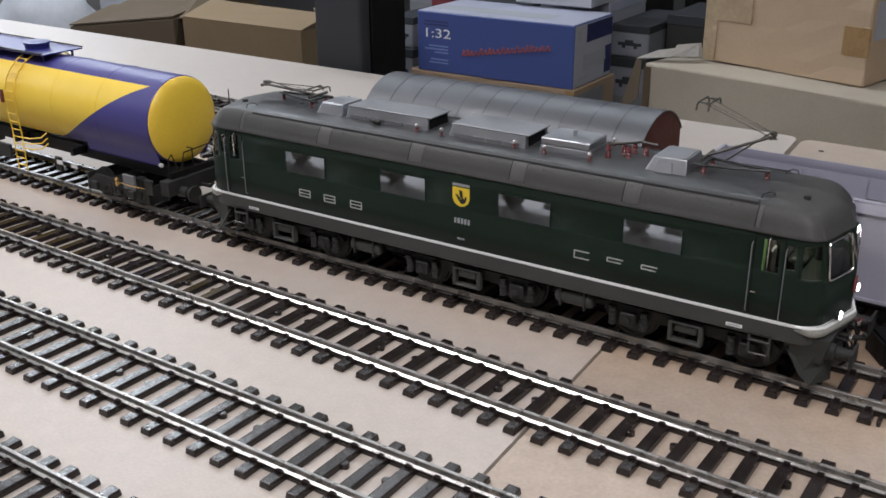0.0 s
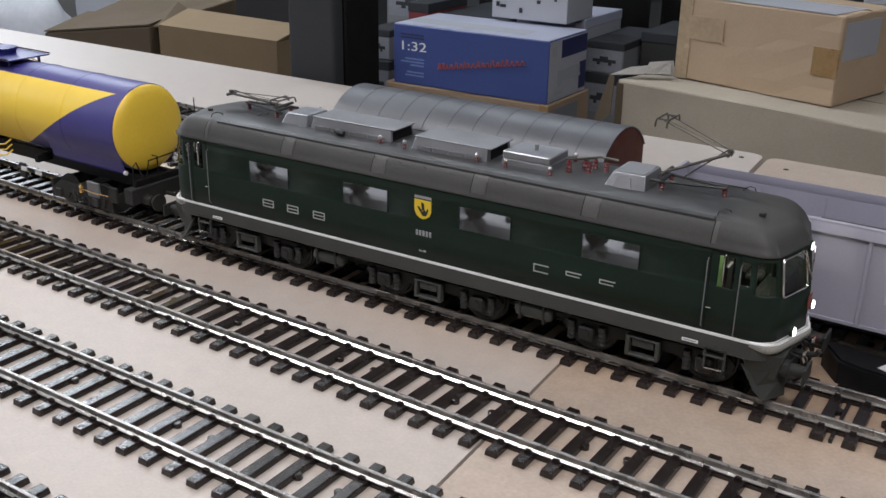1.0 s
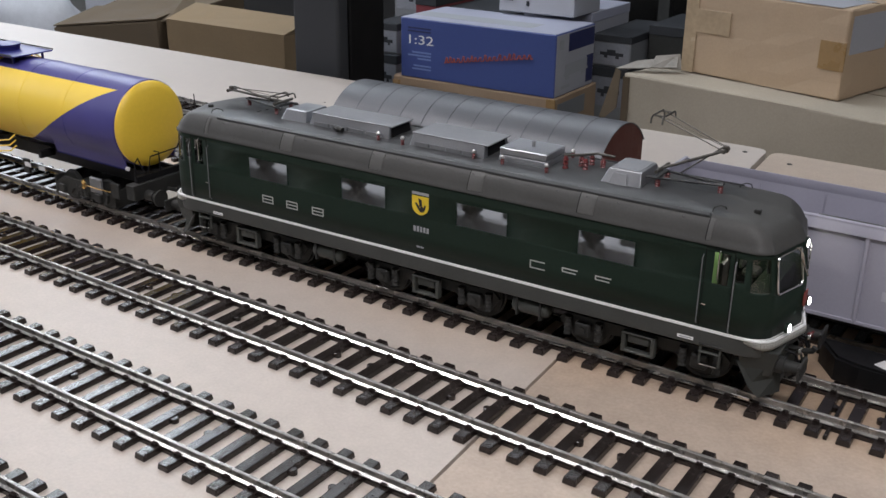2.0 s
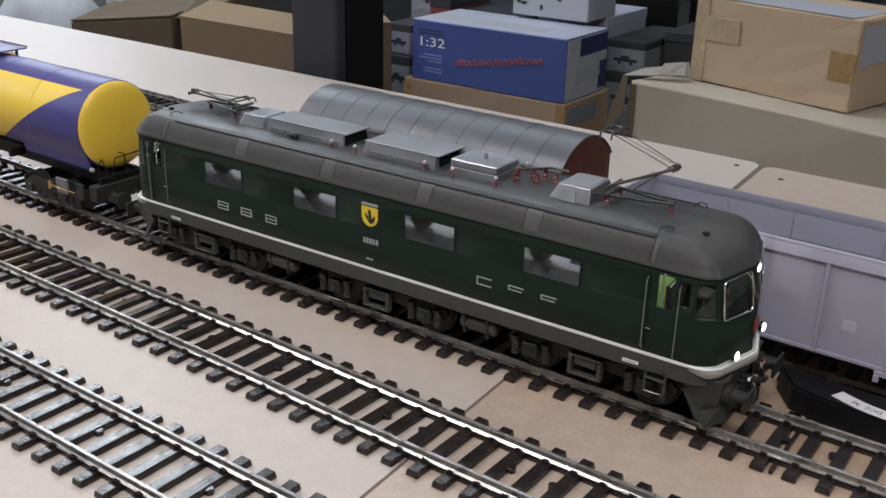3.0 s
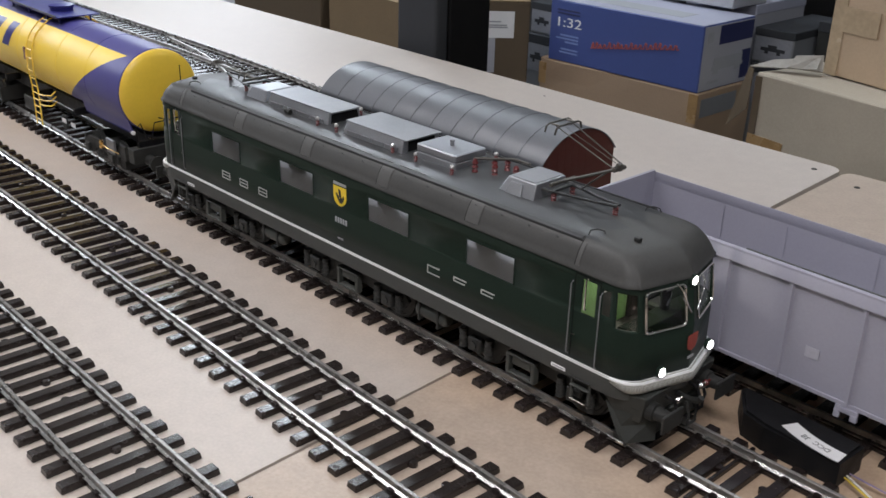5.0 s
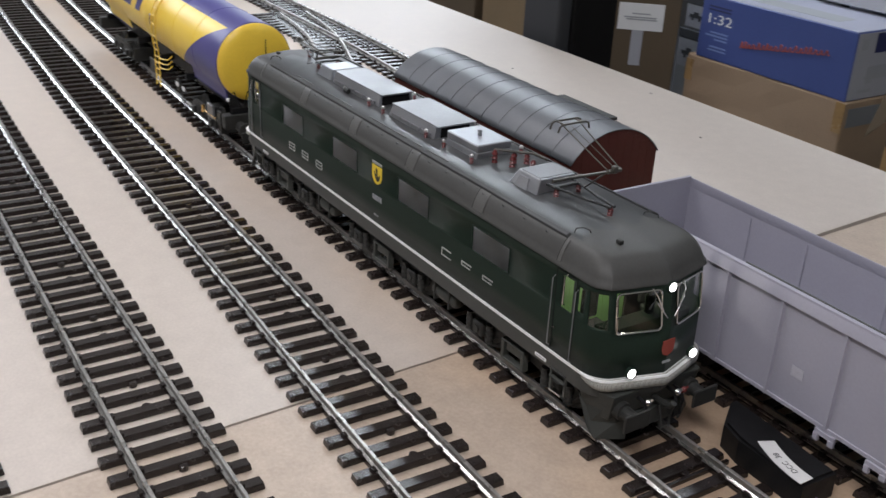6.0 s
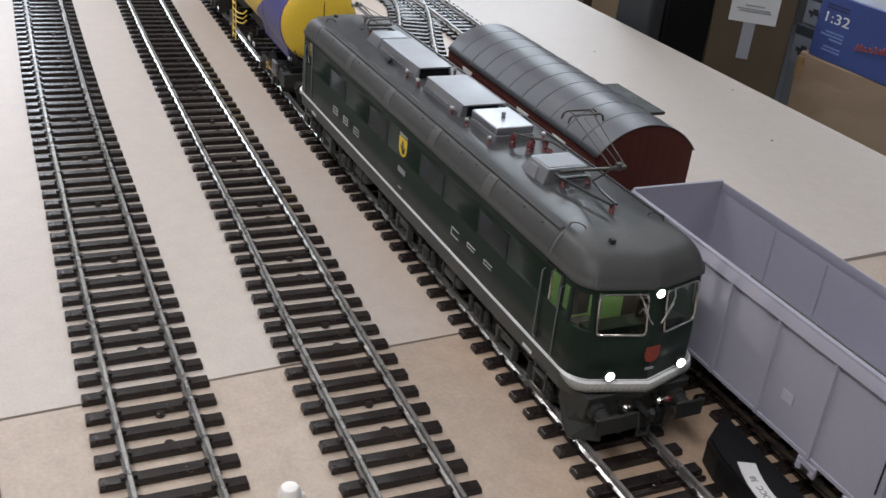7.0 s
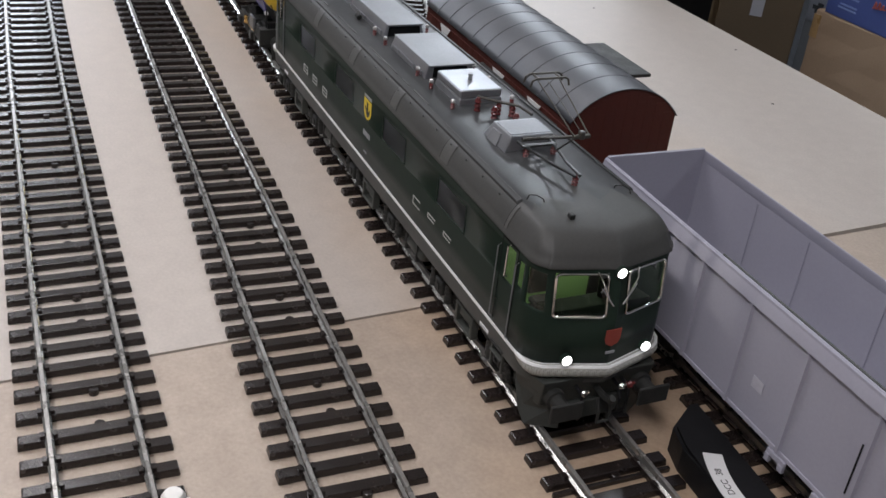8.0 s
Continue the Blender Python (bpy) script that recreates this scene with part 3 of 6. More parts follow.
# ---- the locomotive ----
HW = 0.0461
LOCO = pose(-0.05, 0, 0) @ pose(0, 0, 0, 0, 0, 0.6) @ pose(0.05, 0, 0)
QUARTER = [(0.0, -HW, ""), (0.033, -HW, "s"), (0.079, -HW, ""), (0.136, -HW, "s"), (0.181, -HW, ""), (0.236, -HW, "d"), (0.247, -HW, ""), (0.2515, -HW, "c"),
           (0.258, -HW, ""), (0.2625, -0.0459, "q"), (0.2675, -0.0448, "q"), (0.2715, -0.0427, "q"), (0.2750, -0.0398, ""), (0.2778, -0.0360, "f"), (0.2868, -0.0060, ""), (0.2885, 0.0, "")]
WIN_Z = {"s": (0.0910, 0.1110), "d": (0.0930, 0.1160), "c": (0.0975, 0.1145), "q": (0.0925, 0.1160), "f": (0.0905, 0.1175)}


def body_loop():
    """The whole plan outline, anticlockwise from above, with the kind of opening that each stretch holds."""
    near_front = list(QUARTER)
    far_front = [(QUARTER[i][0], -QUARTER[i][1], QUARTER[i - 1][2] if i else "") for i in range(len(QUARTER) - 2, -1, -1)]
    front = [(x, y, k) for x, y, k in near_front[:-1]] + [(near_front[-1][0], 0.0, QUARTER[-2][2])] + far_front
    rear = []
    n = len(QUARTER)
    for i in range(1, n):
        rear.append((-QUARTER[i][0], -QUARTER[i][1], QUARTER[i][2]))
    for i in range(n - 2, 0, -1):
        rear.append((-QUARTER[i][0], QUARTER[i][1], QUARTER[i - 1][2]))
    return front + rear


LOOP = body_loop()
LOOPN = []
for i, (x, y, k) in enumerate(LOOP):
    a, b = Vector(LOOP[i - 1][:2]), Vector(LOOP[(i + 1) % len(LOOP)][:2])
    d = (b - a).normalized()
    LOOPN.append(Vector((d.y, -d.x)))


def lean(x, z):
    """The cab fronts lean back above the lamps."""
    over = min(1.0, max(0.0, (abs(x) - 0.256) / 0.03))
    return x - math.copysign(0.16 * max(0.0, z - 0.088) * over, x)


ROUND = []
for i in range(len(LOOP)):
    p0, p1, p2, p3 = (Vector(LOOP[(i + k) % len(LOOP)][:2]) for k in (-1, 0, 1, 2))
    for u in ((0.0, 0.25, 0.5, 0.75) if abs(p1.x) > 0.25 or abs(p2.x) > 0.259 else (0.0,)):
        ROUND.append(0.5 * ((2 * p1) + (p2 - p0) * u + (2 * p0 - 5 * p1 + 4 * p2 - p3) * u * u + (3 * p1 - p0 - 3 * p2 + p3) * u ** 3))


def soft_ring(bm, z, out, dx, dy, power):
    """A ring of the roof, whose corners grow rounder towards the top."""
    vs = []
    for p in ROUND:
        a, b = abs(p.x) / 0.2885, abs(p.y) / HW
        k = (1 - power) + power * (min(1.0, (a ** 14 + b ** 14) ** (-1 / 14)) if a > 0.85 else 1.0)
        px = math.copysign(1, p.x) * ((abs(p.x) + out) - dx * min(1.0, max(0.0, (abs(p.x) - 0.16) / 0.12))) if p.x else 0.0
        py = (p.y + math.copysign(out, p.y) * min(1, abs(p.y) / 0.03)) * (1 - dy / HW)
        if abs(p.x) > 0.24:
            px, py = math.copysign(0.2, p.x) + (px - math.copysign(0.2, p.x)) * k, py * k
        vs.append(bm.verts.new((lean(px, z), py, z)))
    return vs


def ring(bm, z, out=0.0, dx=0.0, dy=0.0, tilt=True):
    vs = []
    for (x, y, k), n in zip(LOOP, LOOPN):
        px, py = (x + n.x * out) * (1 - dx / 0.289), (y + n.y * out) * (1 - dy / HW)
        vs.append(bm.verts.new((lean(px, z) if tilt else px, py, z)))
    return vs


def bridge(bm, a, b, skip=None):
    n = len(a)
    for k in range(n):
        if not (skip and skip(k)):
            bm.faces.new((a[k], a[(k + 1) % n], b[(k + 1) % n], b[k]))


def locomotive():
    t = thing("locomotive", "dark green six-axle electric model locomotive with grey roof and lit headlights", "locomotive")
    t.matrix_basis = LOCO
    # green walls with their window openings
    levels = [0.0590, 0.0760, 0.0905, 0.0910, 0.0925, 0.0930, 0.0975, 0.1110, 0.1145, 0.1160, 0.1175, 0.1206]
    bm = bmesh.new()
    rings = [ring(bm, z) for z in levels]
    for i in range(len(levels) - 1):
        mid = (levels[i] + levels[i + 1]) / 2
        bridge(bm, rings[i], rings[i + 1], lambda k: LOOP[k][2] in WIN_Z and WIN_Z[LOOP[k][2]][0] < mid < WIN_Z[LOOP[k][2]][1])
    wall = part("body_wall", bm, GREEN, t, "dark green painted side and cab walls", smooth=30)
    mod = wall.modifiers.new("thickness", "SOLIDIFY")
    mod.thickness, mod.offset = 0.0012, -1
    # grey skirt below the line
    bm = bmesh.new()
    rs = [ring(bm, z, o) for z, o in ((0.0440, -0.0022), (0.0452, -0.0006), (0.0500, 0.0), (0.0590, 0.0))]
    for a, b in zip(rs, rs[1:]):
        bridge(bm, a, b)
    bm.faces.new(rs[0][::-1])
    part("skirt", bm, SKIRT, t, "dark grey lower frame", smooth=30)
    bm = bmesh.new()
    a = ring(bm, 0.0600, -0.0014)
    bm.faces.new(a)
    part("floor_plate", bm, UNDER, t)
    # white line
    bm = bmesh.new()
    rs = [ring(bm, z, o) for z, o in ((0.0572, -0.0005), (0.0572, 0.0005), (0.0593, 0.0005), (0.0593, -0.0005))]
    for a, b in zip(rs, rs[1:] + rs[:1]):
        bridge(bm, a, b)
    part("white_line", bm, WHITE, t, "thin white waist line")
    for s in (-1, 1):
        # curved footstep apron under each cab front
        idx = [i for i, (x, y, k) in enumerate(LOOP) if s * x > 0.2600]
        if s < 0:
            idx = sorted(idx)
        bm = bmesh.new()
        prof = [(0.0, 0.0590), (0.0024, 0.0586), (0.0036, 0.0578), (0.0044, 0.0556), (0.0040, 0.0530), (0.0024, 0.0512), (0.0, 0.0503)]
        cols = []
        for j, i in enumerate(idx):
            x, y, k = LOOP[i]
            n = LOOPN[i]
            w = min(1.0, j / 2.5, (len(idx) - 1 - j) / 2.5)
            cols.append([bm.verts.new((x + n.x * o * w, y + n.y * o * w, 0.0575 + (z - 0.0575) * (0.35 + 0.65 * w))) for o, z in prof])
        for a, b in zip(cols, cols[1:]):
            for q in range(len(prof) - 1):
                bm.faces.new((a[q], b[q], b[q + 1], a[q + 1]))
        part("footstep_apron", bm, CREAM, t, "pale perforated footstep apron", smooth=40)
        bm = bmesh.new()
        pts = []
        for j, i in enumerate(idx):
            x, y, k = LOOP[i]
            n = LOOPN[i]
            w = min(1.0, j / 2.5, (len(idx) - 1 - j) / 2.5)
            pts.append((x + n.x * (0.0003 + 0.0022 * w), y + n.y * (0.0003 + 0.0026 * w), 0.0584))
        pipe(bm, pts, 0.0011, 6)
        part("white_line", bm, WHITE, t)
    # roof shell: matt rounded shoulders and a glossier deck
    prof = [(0, 0, 0.1200, 0.0009), (0, 0, 0.1212, 0.0010), (0.0002, 0.0004, 0.1228, 0), (0.0010, 0.0014, 0.1260, 0), (0.0024, 0.0036, 0.1295, 0), (0.0042, 0.0070, 0.1328, 0),
            (0.0060, 0.0105, 0.1352, 0), (0.0078, 0.0145, 0.1367, 0), (0.0100, 0.0195, 0.1377, 0), (0.0150, 0.0290, 0.1389, 0), (0.0240, 0.0440, 0.1400, 0), (0.0340, 0.0650, 0.1408, 0), (0.0455, 0.0920, 0.1412, 0)]
    bm = bmesh.new()
    rs = [soft_ring(bm, z, o, e, d, min(1.0, max(0.0, (z - 0.122) / 0.012))) for d, e, z, o in prof]
    for k, r in enumerate(rs):
        for _ in range(2 * max(0, k - 2)):
            now = [v.co.copy() for v in r]
            for i, v in enumerate(r):
                if abs(now[i].x) > 0.232:
                    v.co = 0.5 * now[i] + 0.25 * (now[i - 1] + now[(i + 1) % len(r)])
    for k, (a, b) in enumerate(zip(rs, rs[1:])):
        bridge(bm, a, b)
        if k >= 8:
            for f in bm.faces:
                if all(v in a or v in b for v in f.verts) and all(abs(v.co.x) < 0.24 for v in f.verts):
                    f.material_index = 1
    bm.faces.new(rs[-1]).material_index = 1
    inner = soft_ring(bm, 0.1200, -0.0008, 0, 0, 0)
    bridge(bm, inner, rs[0])
    roof = part("roof", bm, ROOF, t, "mid grey rounded roof", smooth=70)
    roof.data.materials.append(ROOF_DECK)
    # cover strips with a dark seam between the roof shoulder panels, and walkways along the deck
    for x0, x1 in ((-0.2320, -0.2285), (-0.1435, -0.1310), (-0.0495, -0.0370), (0.0430, 0.0552), (0.1345, 0.1467), (0.2290, 0.2320)):
        for s in (-1, 1):
            def band(xa, xb, e):
                bm = bmesh.new()
                pr = [(0.0459, 0.1229), (0.0451, 0.1260), (0.0437, 0.1295), (0.0419, 0.1328), (0.0401, 0.1352), (0.0387, 0.1364)]
                lo = [[bm.verts.new((x, s * (y - 0.0003), z - 0.0004)) for y, z in pr] for x in (xa, xb)]
                hi = [[bm.verts.new((x, s * (y + e), z + e * 0.6)) for y, z in pr] for x in (xa, xb)]
                for k in range(len(pr) - 1):
                    bm.faces.new((hi[0][k], hi[1][k], hi[1][k + 1], hi[0][k + 1]))
                    bm.faces.new((lo[0][k], lo[0][k + 1], hi[0][k + 1], hi[0][k]))
                    bm.faces.new((lo[1][k], hi[1][k], hi[1][k + 1], lo[1][k + 1]))
                bm.faces.new((lo[0][0], hi[0][0], hi[1][0], lo[1][0]))
                bm.faces.new((lo[0][-1], lo[1][-1], hi[1][-1], hi[0][-1]))
                return bm
            strip = part("cover_strip", band(x0, x1, 0.0003), ROOF_STRIP, t, "lighter grey cover strip", smooth=40)
            part("seam", band(x0 - 0.0007, x0, 0.00015), NEARBLACK, strip)
    for s in (-1, 1):
        bm = bmesh.new()
        hexa(bm, [(-0.222, s * 0.0395, 0.1362), (0.2285, s * 0.0395, 0.1362), (0.2285, s * 0.0355, 0.1374), (-0.222, s * 0.0355, 0.1374)],
             [(-0.222, s * 0.0391, 0.1378), (0.2270, s * 0.0391, 0.1378), (0.2270, s * 0.0358, 0.1390), (-0.222, s * 0.0358, 0.1390)], 0.0003)
        part("walkway", bm, ROOF_DARK, t, "dark grey roof walkway")
        # paler dashes stand for the light caught by the walkway's edge
        for x0, x1 in ((-0.172, -0.140), (-0.112, -0.066), (-0.036, 0.024), (0.034, 0.048), (0.056, 0.084)):
            bm = bmesh.new()
            box(bm, x0, x1, min(s * 0.0335, s * 0.0346), max(s * 0.0335, s * 0.0346), 0.1374, 0.1387, 0.0002)
            part("walkway_edge", bm, ROOF_STRIP, t, "walkway edge dash, coloured pale as a glint")
        for i in range(19):
            bm = bmesh.new()
            x = -0.213 + 0.0235 * i
            rod(bm, (x, s * 0.0410, 0.1340), (x, s * 0.0417, 0.1345), 0.0005, 6)
            part("rivet", bm, ROOF_DARK, t)
    for x in (0.231, -0.231):
        for y in (-0.029, 0.029):
            bm = bmesh.new()
            pipe(bm, [(x - 0.004, y - 0.004, 0.1372), (x - 0.003, y - 0.003, 0.1415), (x, y, 0.1425), (x + 0.003, y + 0.003, 0.1412), (x + 0.004, y + 0.004, 0.1372)], 0.0004, 6)
            part("roof_grip", bm, UNDER, t, "thin wire roof grip")

    # glazing
    def pane(p0, p1, z0, z1, inset):
        bm = bmesh.new()
        (ax, ay), (bx, by) = p0, p1
        d = Vector((bx - ax, by - ay)).normalized()
        n = Vector((d.y, -d.x, 0))
        out = [(lean(ax, z0), ay, z0), (lean(bx, z0), by, z0), (lean(bx, z1), by, z1), (lean(ax, z1), ay, z1)]
        plate(bm, out, -n * inset, -n * (inset + 0.0004))
        return bm

    n = len(LOOP)
    for i, (x, y, k) in enumerate(LOOP):
        if not k:
            continue
        x2, y2, _ = LOOP[(i + 1) % n]
        z0, z1 = WIN_Z[k]
        if k == "f":
            d = Vector((x2 - x, y2 - y)).normalized()
            nn = Vector((d.y, -d.x, 0))
            bm = bmesh.new()
            rim = []
            for cx, cz, a0 in ((1 - 0.11, 1 - 0.11, 0), (0.11, 1 - 0.11, 90), (0.11, 0.11, 180), (1 - 0.11, 0.11, 270)):
                for q in range(5):
                    a = radians(a0 + 22.5 * q)
                    u = min(0.985, max(0.015, cx + 0.095 * math.cos(a)))
                    w = cz + 0.095 * math.sin(a)
                    z = z0 + w * (z1 - z0)
                    rim.append(Vector((lean(x + u * (x2 - x), z), y + u * (y2 - y), z)) + nn * 0.0006)
            pipe(bm, rim + rim[:1], 0.0008, 6)
            screen = part("windscreen", bm, CHROME, t, "bright metal windscreen frame", smooth=50)
            part("pane", pane((x, y), (x2, y2), z0, z1, 0.0004), GLASS, screen).visible_shadow = False
        else:
            part("window_pane", pane((x, y), (x2, y2), z0, z1, 0.0005), CLOUDY if k == "s" else GLASS, t).visible_shadow = False
            if k == "s":
                bm = bmesh.new()
                sg = -1 if y < 0 else 1
                xa, xb = min(x, x2), max(x, x2)
                for bx in ((xa, xb, z0, z0 + 0.0008), (xa, xb, z1 - 0.0008, z1), (xa, xa + 0.0008, z0 + 0.0008, z1 - 0.0008), (xb - 0.0008, xb, z0 + 0.0008, z1 - 0.0008)):
                    box(bm, bx[0], bx[1], min(sg * (HW + 0.0002), sg * (HW - 0.0006)), max(sg * (HW + 0.0002), sg * (HW - 0.0006)), bx[2], bx[3])
                part("window_frame", bm, GREEN, t)

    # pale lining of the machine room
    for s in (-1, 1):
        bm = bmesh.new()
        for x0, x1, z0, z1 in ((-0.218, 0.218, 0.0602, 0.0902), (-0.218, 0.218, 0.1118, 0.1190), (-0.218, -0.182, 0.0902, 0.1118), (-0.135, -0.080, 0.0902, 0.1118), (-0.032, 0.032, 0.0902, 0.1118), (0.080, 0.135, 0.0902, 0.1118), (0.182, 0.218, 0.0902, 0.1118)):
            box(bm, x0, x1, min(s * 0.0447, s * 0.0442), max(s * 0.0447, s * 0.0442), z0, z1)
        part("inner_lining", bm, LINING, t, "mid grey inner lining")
    bm = bmesh.new()
    box(bm, -0.214, 0.214, -0.0170, 0.0170, 0.0602, 0.0905, 0.002)
    part("machinery_block", bm, INSIDE, t, "pale grey machinery block")
    for x0, x1, h in ((-0.166, -0.150, 0.006), (-0.125, -0.094, 0.007), (-0.058, -0.044, 0.006), (-0.020, 0.024, 0.009), (0.054, 0.064, 0.005), (0.098, 0.130, 0.012), (0.154, 0.170, 0.006)):
        bm = bmesh.new()
        box(bm, x0, x1, -0.010, 0.010, 0.0900, 0.0900 + h, 0.001)
        part("machine_case", bm, INSIDE if h > 0.008 else GEAR, t)
    for xa in (-0.176, -0.074, 0.038, 0.141):
        for s in (-1, 1):
            bm = bmesh.new()
            lathe(bm, (xa, s * 0.0290, 0.0985), (0, 0, 1), [(0, 0.0040), (0.0015, 0.0078), (0.0040, 0.0090), (0.0162, 0.0090), (0.0177, 0.0060)], 20)
            fan = part("blower", bm, UNDER, t, "dark round blower housing", smooth=40)
            bm = bmesh.new()
            lathe(bm, (xa, s * 0.0290, 0.0602), (0, 0, 1), [(0, 0.0085), (0.034, 0.0085), (0.036, 0.0060), (0.0385, 0.0050)], 20)
            part("pedestal", bm, LINING, fan, "grey blower pedestal", smooth=40)
    # cab insides at both ends, with the light that is on in the leading cab
    for s in (1, -1):
        bm = bmesh.new()
        box(bm, min(s * 0.2190, s * 0.2205), max(s * 0.2190, s * 0.2205), -0.0445, 0.0445, 0.0602, 0.1196)
        bm2 = bmesh.new()
        box(bm2, min(s * 0.2209, s * 0.2225), max(s * 0.2209, s * 0.2225), 0.0250, 0.0440, 0.0602, 0.1185)
        part("cab_cupboard", bm2, UNDER, t, "dark cupboard on the cab bulkhead")
        part("bulkhead", bm, CABGREEN, t, "light green cab bulkhead")
        bm = bmesh.new()
        box(bm, min(s * 0.2180, s * 0.2187), max(s * 0.2180, s * 0.2187), -0.0440, 0.0440, 0.0602, 0.1190)
        part("inner_lining", bm, INSIDE, t)
        bm = bmesh.new()
        hexa(bm, [(s * 0.262, -0.034, 0.0604), (s * 0.272, -0.034, 0.0604), (s * 0.272, 0.034, 0.0604), (s * 0.262, 0.034, 0.0604)],
             [(s * 0.256, -0.034, 0.087), (s * 0.272, -0.034, 0.0895), (s * 0.272, 0.034, 0.0895), (s * 0.256, 0.034, 0.087)], 0.0008)
        part("driving_desk", bm, DESK, t, "dark green driving desk")
        for y in (-0.021, 0.030):
            bm = bmesh.new()
            box(bm, s * 0.243 - 0.006, s * 0.243 + 0.006, y - 0.007, y + 0.007, 0.074, 0.079, 0.0015)
            box(bm, s * 0.236 - 0.0015, s * 0.236 + 0.0015, y - 0.007, y + 0.007, 0.079, 0.101, 0.001)
            rod(bm, (s * 0.243, y, 0.0604), (s * 0.243, y, 0.075), 0.002, 8)
            part("cab_seat", bm, GEAR, t, "dark cab seat")
        bm = bmesh.new()
        lathe(bm, (s * 0.262, 0.0065, 0.0885), (0, 0, 1), [(0, 0.0030), (0.012, 0.0034), (0.014, 0.0022), (0.016, 0.0032), (0.0205, 0.0030), (0.022, 0.001)], 10)
        post = part("desk_pillar", bm, BLACK, t, "black post on the driving desk")
        bm = bmesh.new()
        box(bm, s * 0.2655 - 0.0012, s * 0.2655 + 0.0012, 0.0015, 0.0085, 0.1030, 0.1062, 0.0006)
        rod(bm, (s * 0.2660, 0.0030, 0.0930), (s * 0.2640, 0.0095, 0.0985), 0.0006, 6)
        part("control_handle", bm, ALU, post, "bright control handle")

    # roof equipment cases
    def case(x0, x1, hw, z0, z1, flare, mat, label):
        bm = bmesh.new()
        hexa(bm, [(x0, -hw, z0), (x1, -hw, z0), (x1, hw, z0), (x0, hw, z0)], [(x0 + flare, -hw + flare, z1), (x1 - flare * 0.4, -hw + flare, z1), (x1 - flare * 0.4, hw - flare, z1), (x0 + flare, hw - flare, z1)], 0.0008)
        c = part("roof_case", bm, mat, t, label)
        return c

    case(-0.1670, -0.1380, 0.0180, 0.1385, 0.1494, 0.0046, ALU, "bare metal roof case")
    for x0, x1, hw in ((-0.1345, -0.0500, 0.0178), (-0.0285, 0.0420, 0.0205)):
        c = case(x0, x1, hw, 0.1385, 0.1502, 0.0030, ALU, "long bare metal roof case")
        # black slab standing for the shade inside the case's open end
        bm = bmesh.new()
        hexa(bm, [(x1 - 0.0006, -0.0140, 0.1410), (x1 + 0.0004, -0.0140, 0.1410), (x1 + 0.0004, 0.0140, 0.1410), (x1 - 0.0006, 0.0140, 0.1410)],
             [(x1 - 0.0016, -0.0130, 0.1482), (x1 - 0.0004, -0.0130, 0.1482), (x1 - 0.0004, 0.0130, 0.1482), (x1 - 0.0016, 0.0130, 0.1482)])
        part("air_opening", bm, NEARBLACK, c, "black panel for the shade in an air opening")
        bm = bmesh.new()
        box(bm, x0 + 0.0020, x1 + 0.0022, -hw + 0.0024, hw - 0.0024, 0.1496, 0.1507, 0.0004)
        part("lid", bm, ALU_DARK, c, "flat metal lid")
        for k in range(4):
            bm = bmesh.new()
            xa = x0 + 0.006 + k * (x1 - x0 - 0.010) / 4
            box(bm, xa, xa + (x1 - x0) * 0.19, -hw - 0.0001, -hw + 0.0008, 0.1402, 0.1436)
            part("louvre", bm, ALU_DARK, c)
    c = case(0.0520, 0.0945, 0.0168, 0.1385, 0.1450, 0.0010, ALU, "stepped bright metal roof case")
    bm = bmesh.new()
    box(bm, 0.0530, 0.0935, -0.0158, 0.0158, 0.1450, 0.1508, 0.0008)
    part("upper_case", bm, ALU, c)
    bm = bmesh.new()
    lathe(bm, (0.0740, 0.0, 0.1508), (0, 0, 1), [(0, 0.0016), (0.0028, 0.0014), (0.003, 0.0018), (0.0044, 0.0016)], 10)
    part("roof_knob", bm, ALU_DARK, c)
    c = case(0.1385, 0.1705, 0.0200, 0.1385, 0.1503, 0.0052, ALU, "bright metal roof case with sloping sides")
    bm = bmesh.new()
    box(bm, 0.1462, 0.1668, -0.0142, 0.0142, 0.1501, 0.1507)
    part("lid", bm, ALU_DARK, c)
    bm = bmesh.new()
    hexa(bm, [(0.146, -0.02035, 0.1402), (0.160, -0.02035, 0.1402), (0.160, -0.0196, 0.1402), (0.146, -0.0196, 0.1402)], [(0.148, -0.0172, 0.1475), (0.158, -0.0172, 0.1475), (0.158, -0.0160, 0.1475), (0.148, -0.0160, 0.1475)])
    part("side_grille", bm, ALU_DARK, c)

    # insulators with bright caps
    def insulator(x, y, z, h, r, cap=True):
        bm = bmesh.new()
        lathe(bm, (x, y, z), (0, 0, 1), [(0, r * 0.7), (h * 0.12, r), (h * 0.3, r * 0.6), (h * 0.42, r), (h * 0.58, r * 0.6), (h * 0.7, r), (h * 0.9, r * 0.6), (h, r * 0.5)], 10)
        o = part("insulator", bm, RED_INS, t, "red-brown ribbed insulator", smooth=40)
        if cap:
            bm = bmesh.new()
            lathe(bm, (x, y, z + h * 0.92), (0, 0, 1), [(0, r * 0.5), (r * 0.4, r * 0.95), (r * 0.95, r * 1.05), (r * 1.5, r * 0.75), (r * 1.8, r * 0.25)], 10)
            part("cap", bm, BALL, o, "bright metal cap", smooth=40)

    for x in (-0.0570, -0.0330, 0.0340, 0.0595, 0.0970):
        for s in (-1, 1):
            insulator(x, s * 0.0225, 0.1388, 0.0056, 0.0017)
    bm = bmesh.new()
    pipe(bm, [(-0.104, -0.0200, 0.1430), (-0.099, -0.0225, 0.1428), (-0.094, -0.0222, 0.1424)], 0.0022, 8)
    part("roof_horn", bm, UNDER, t, "dark roof horn")
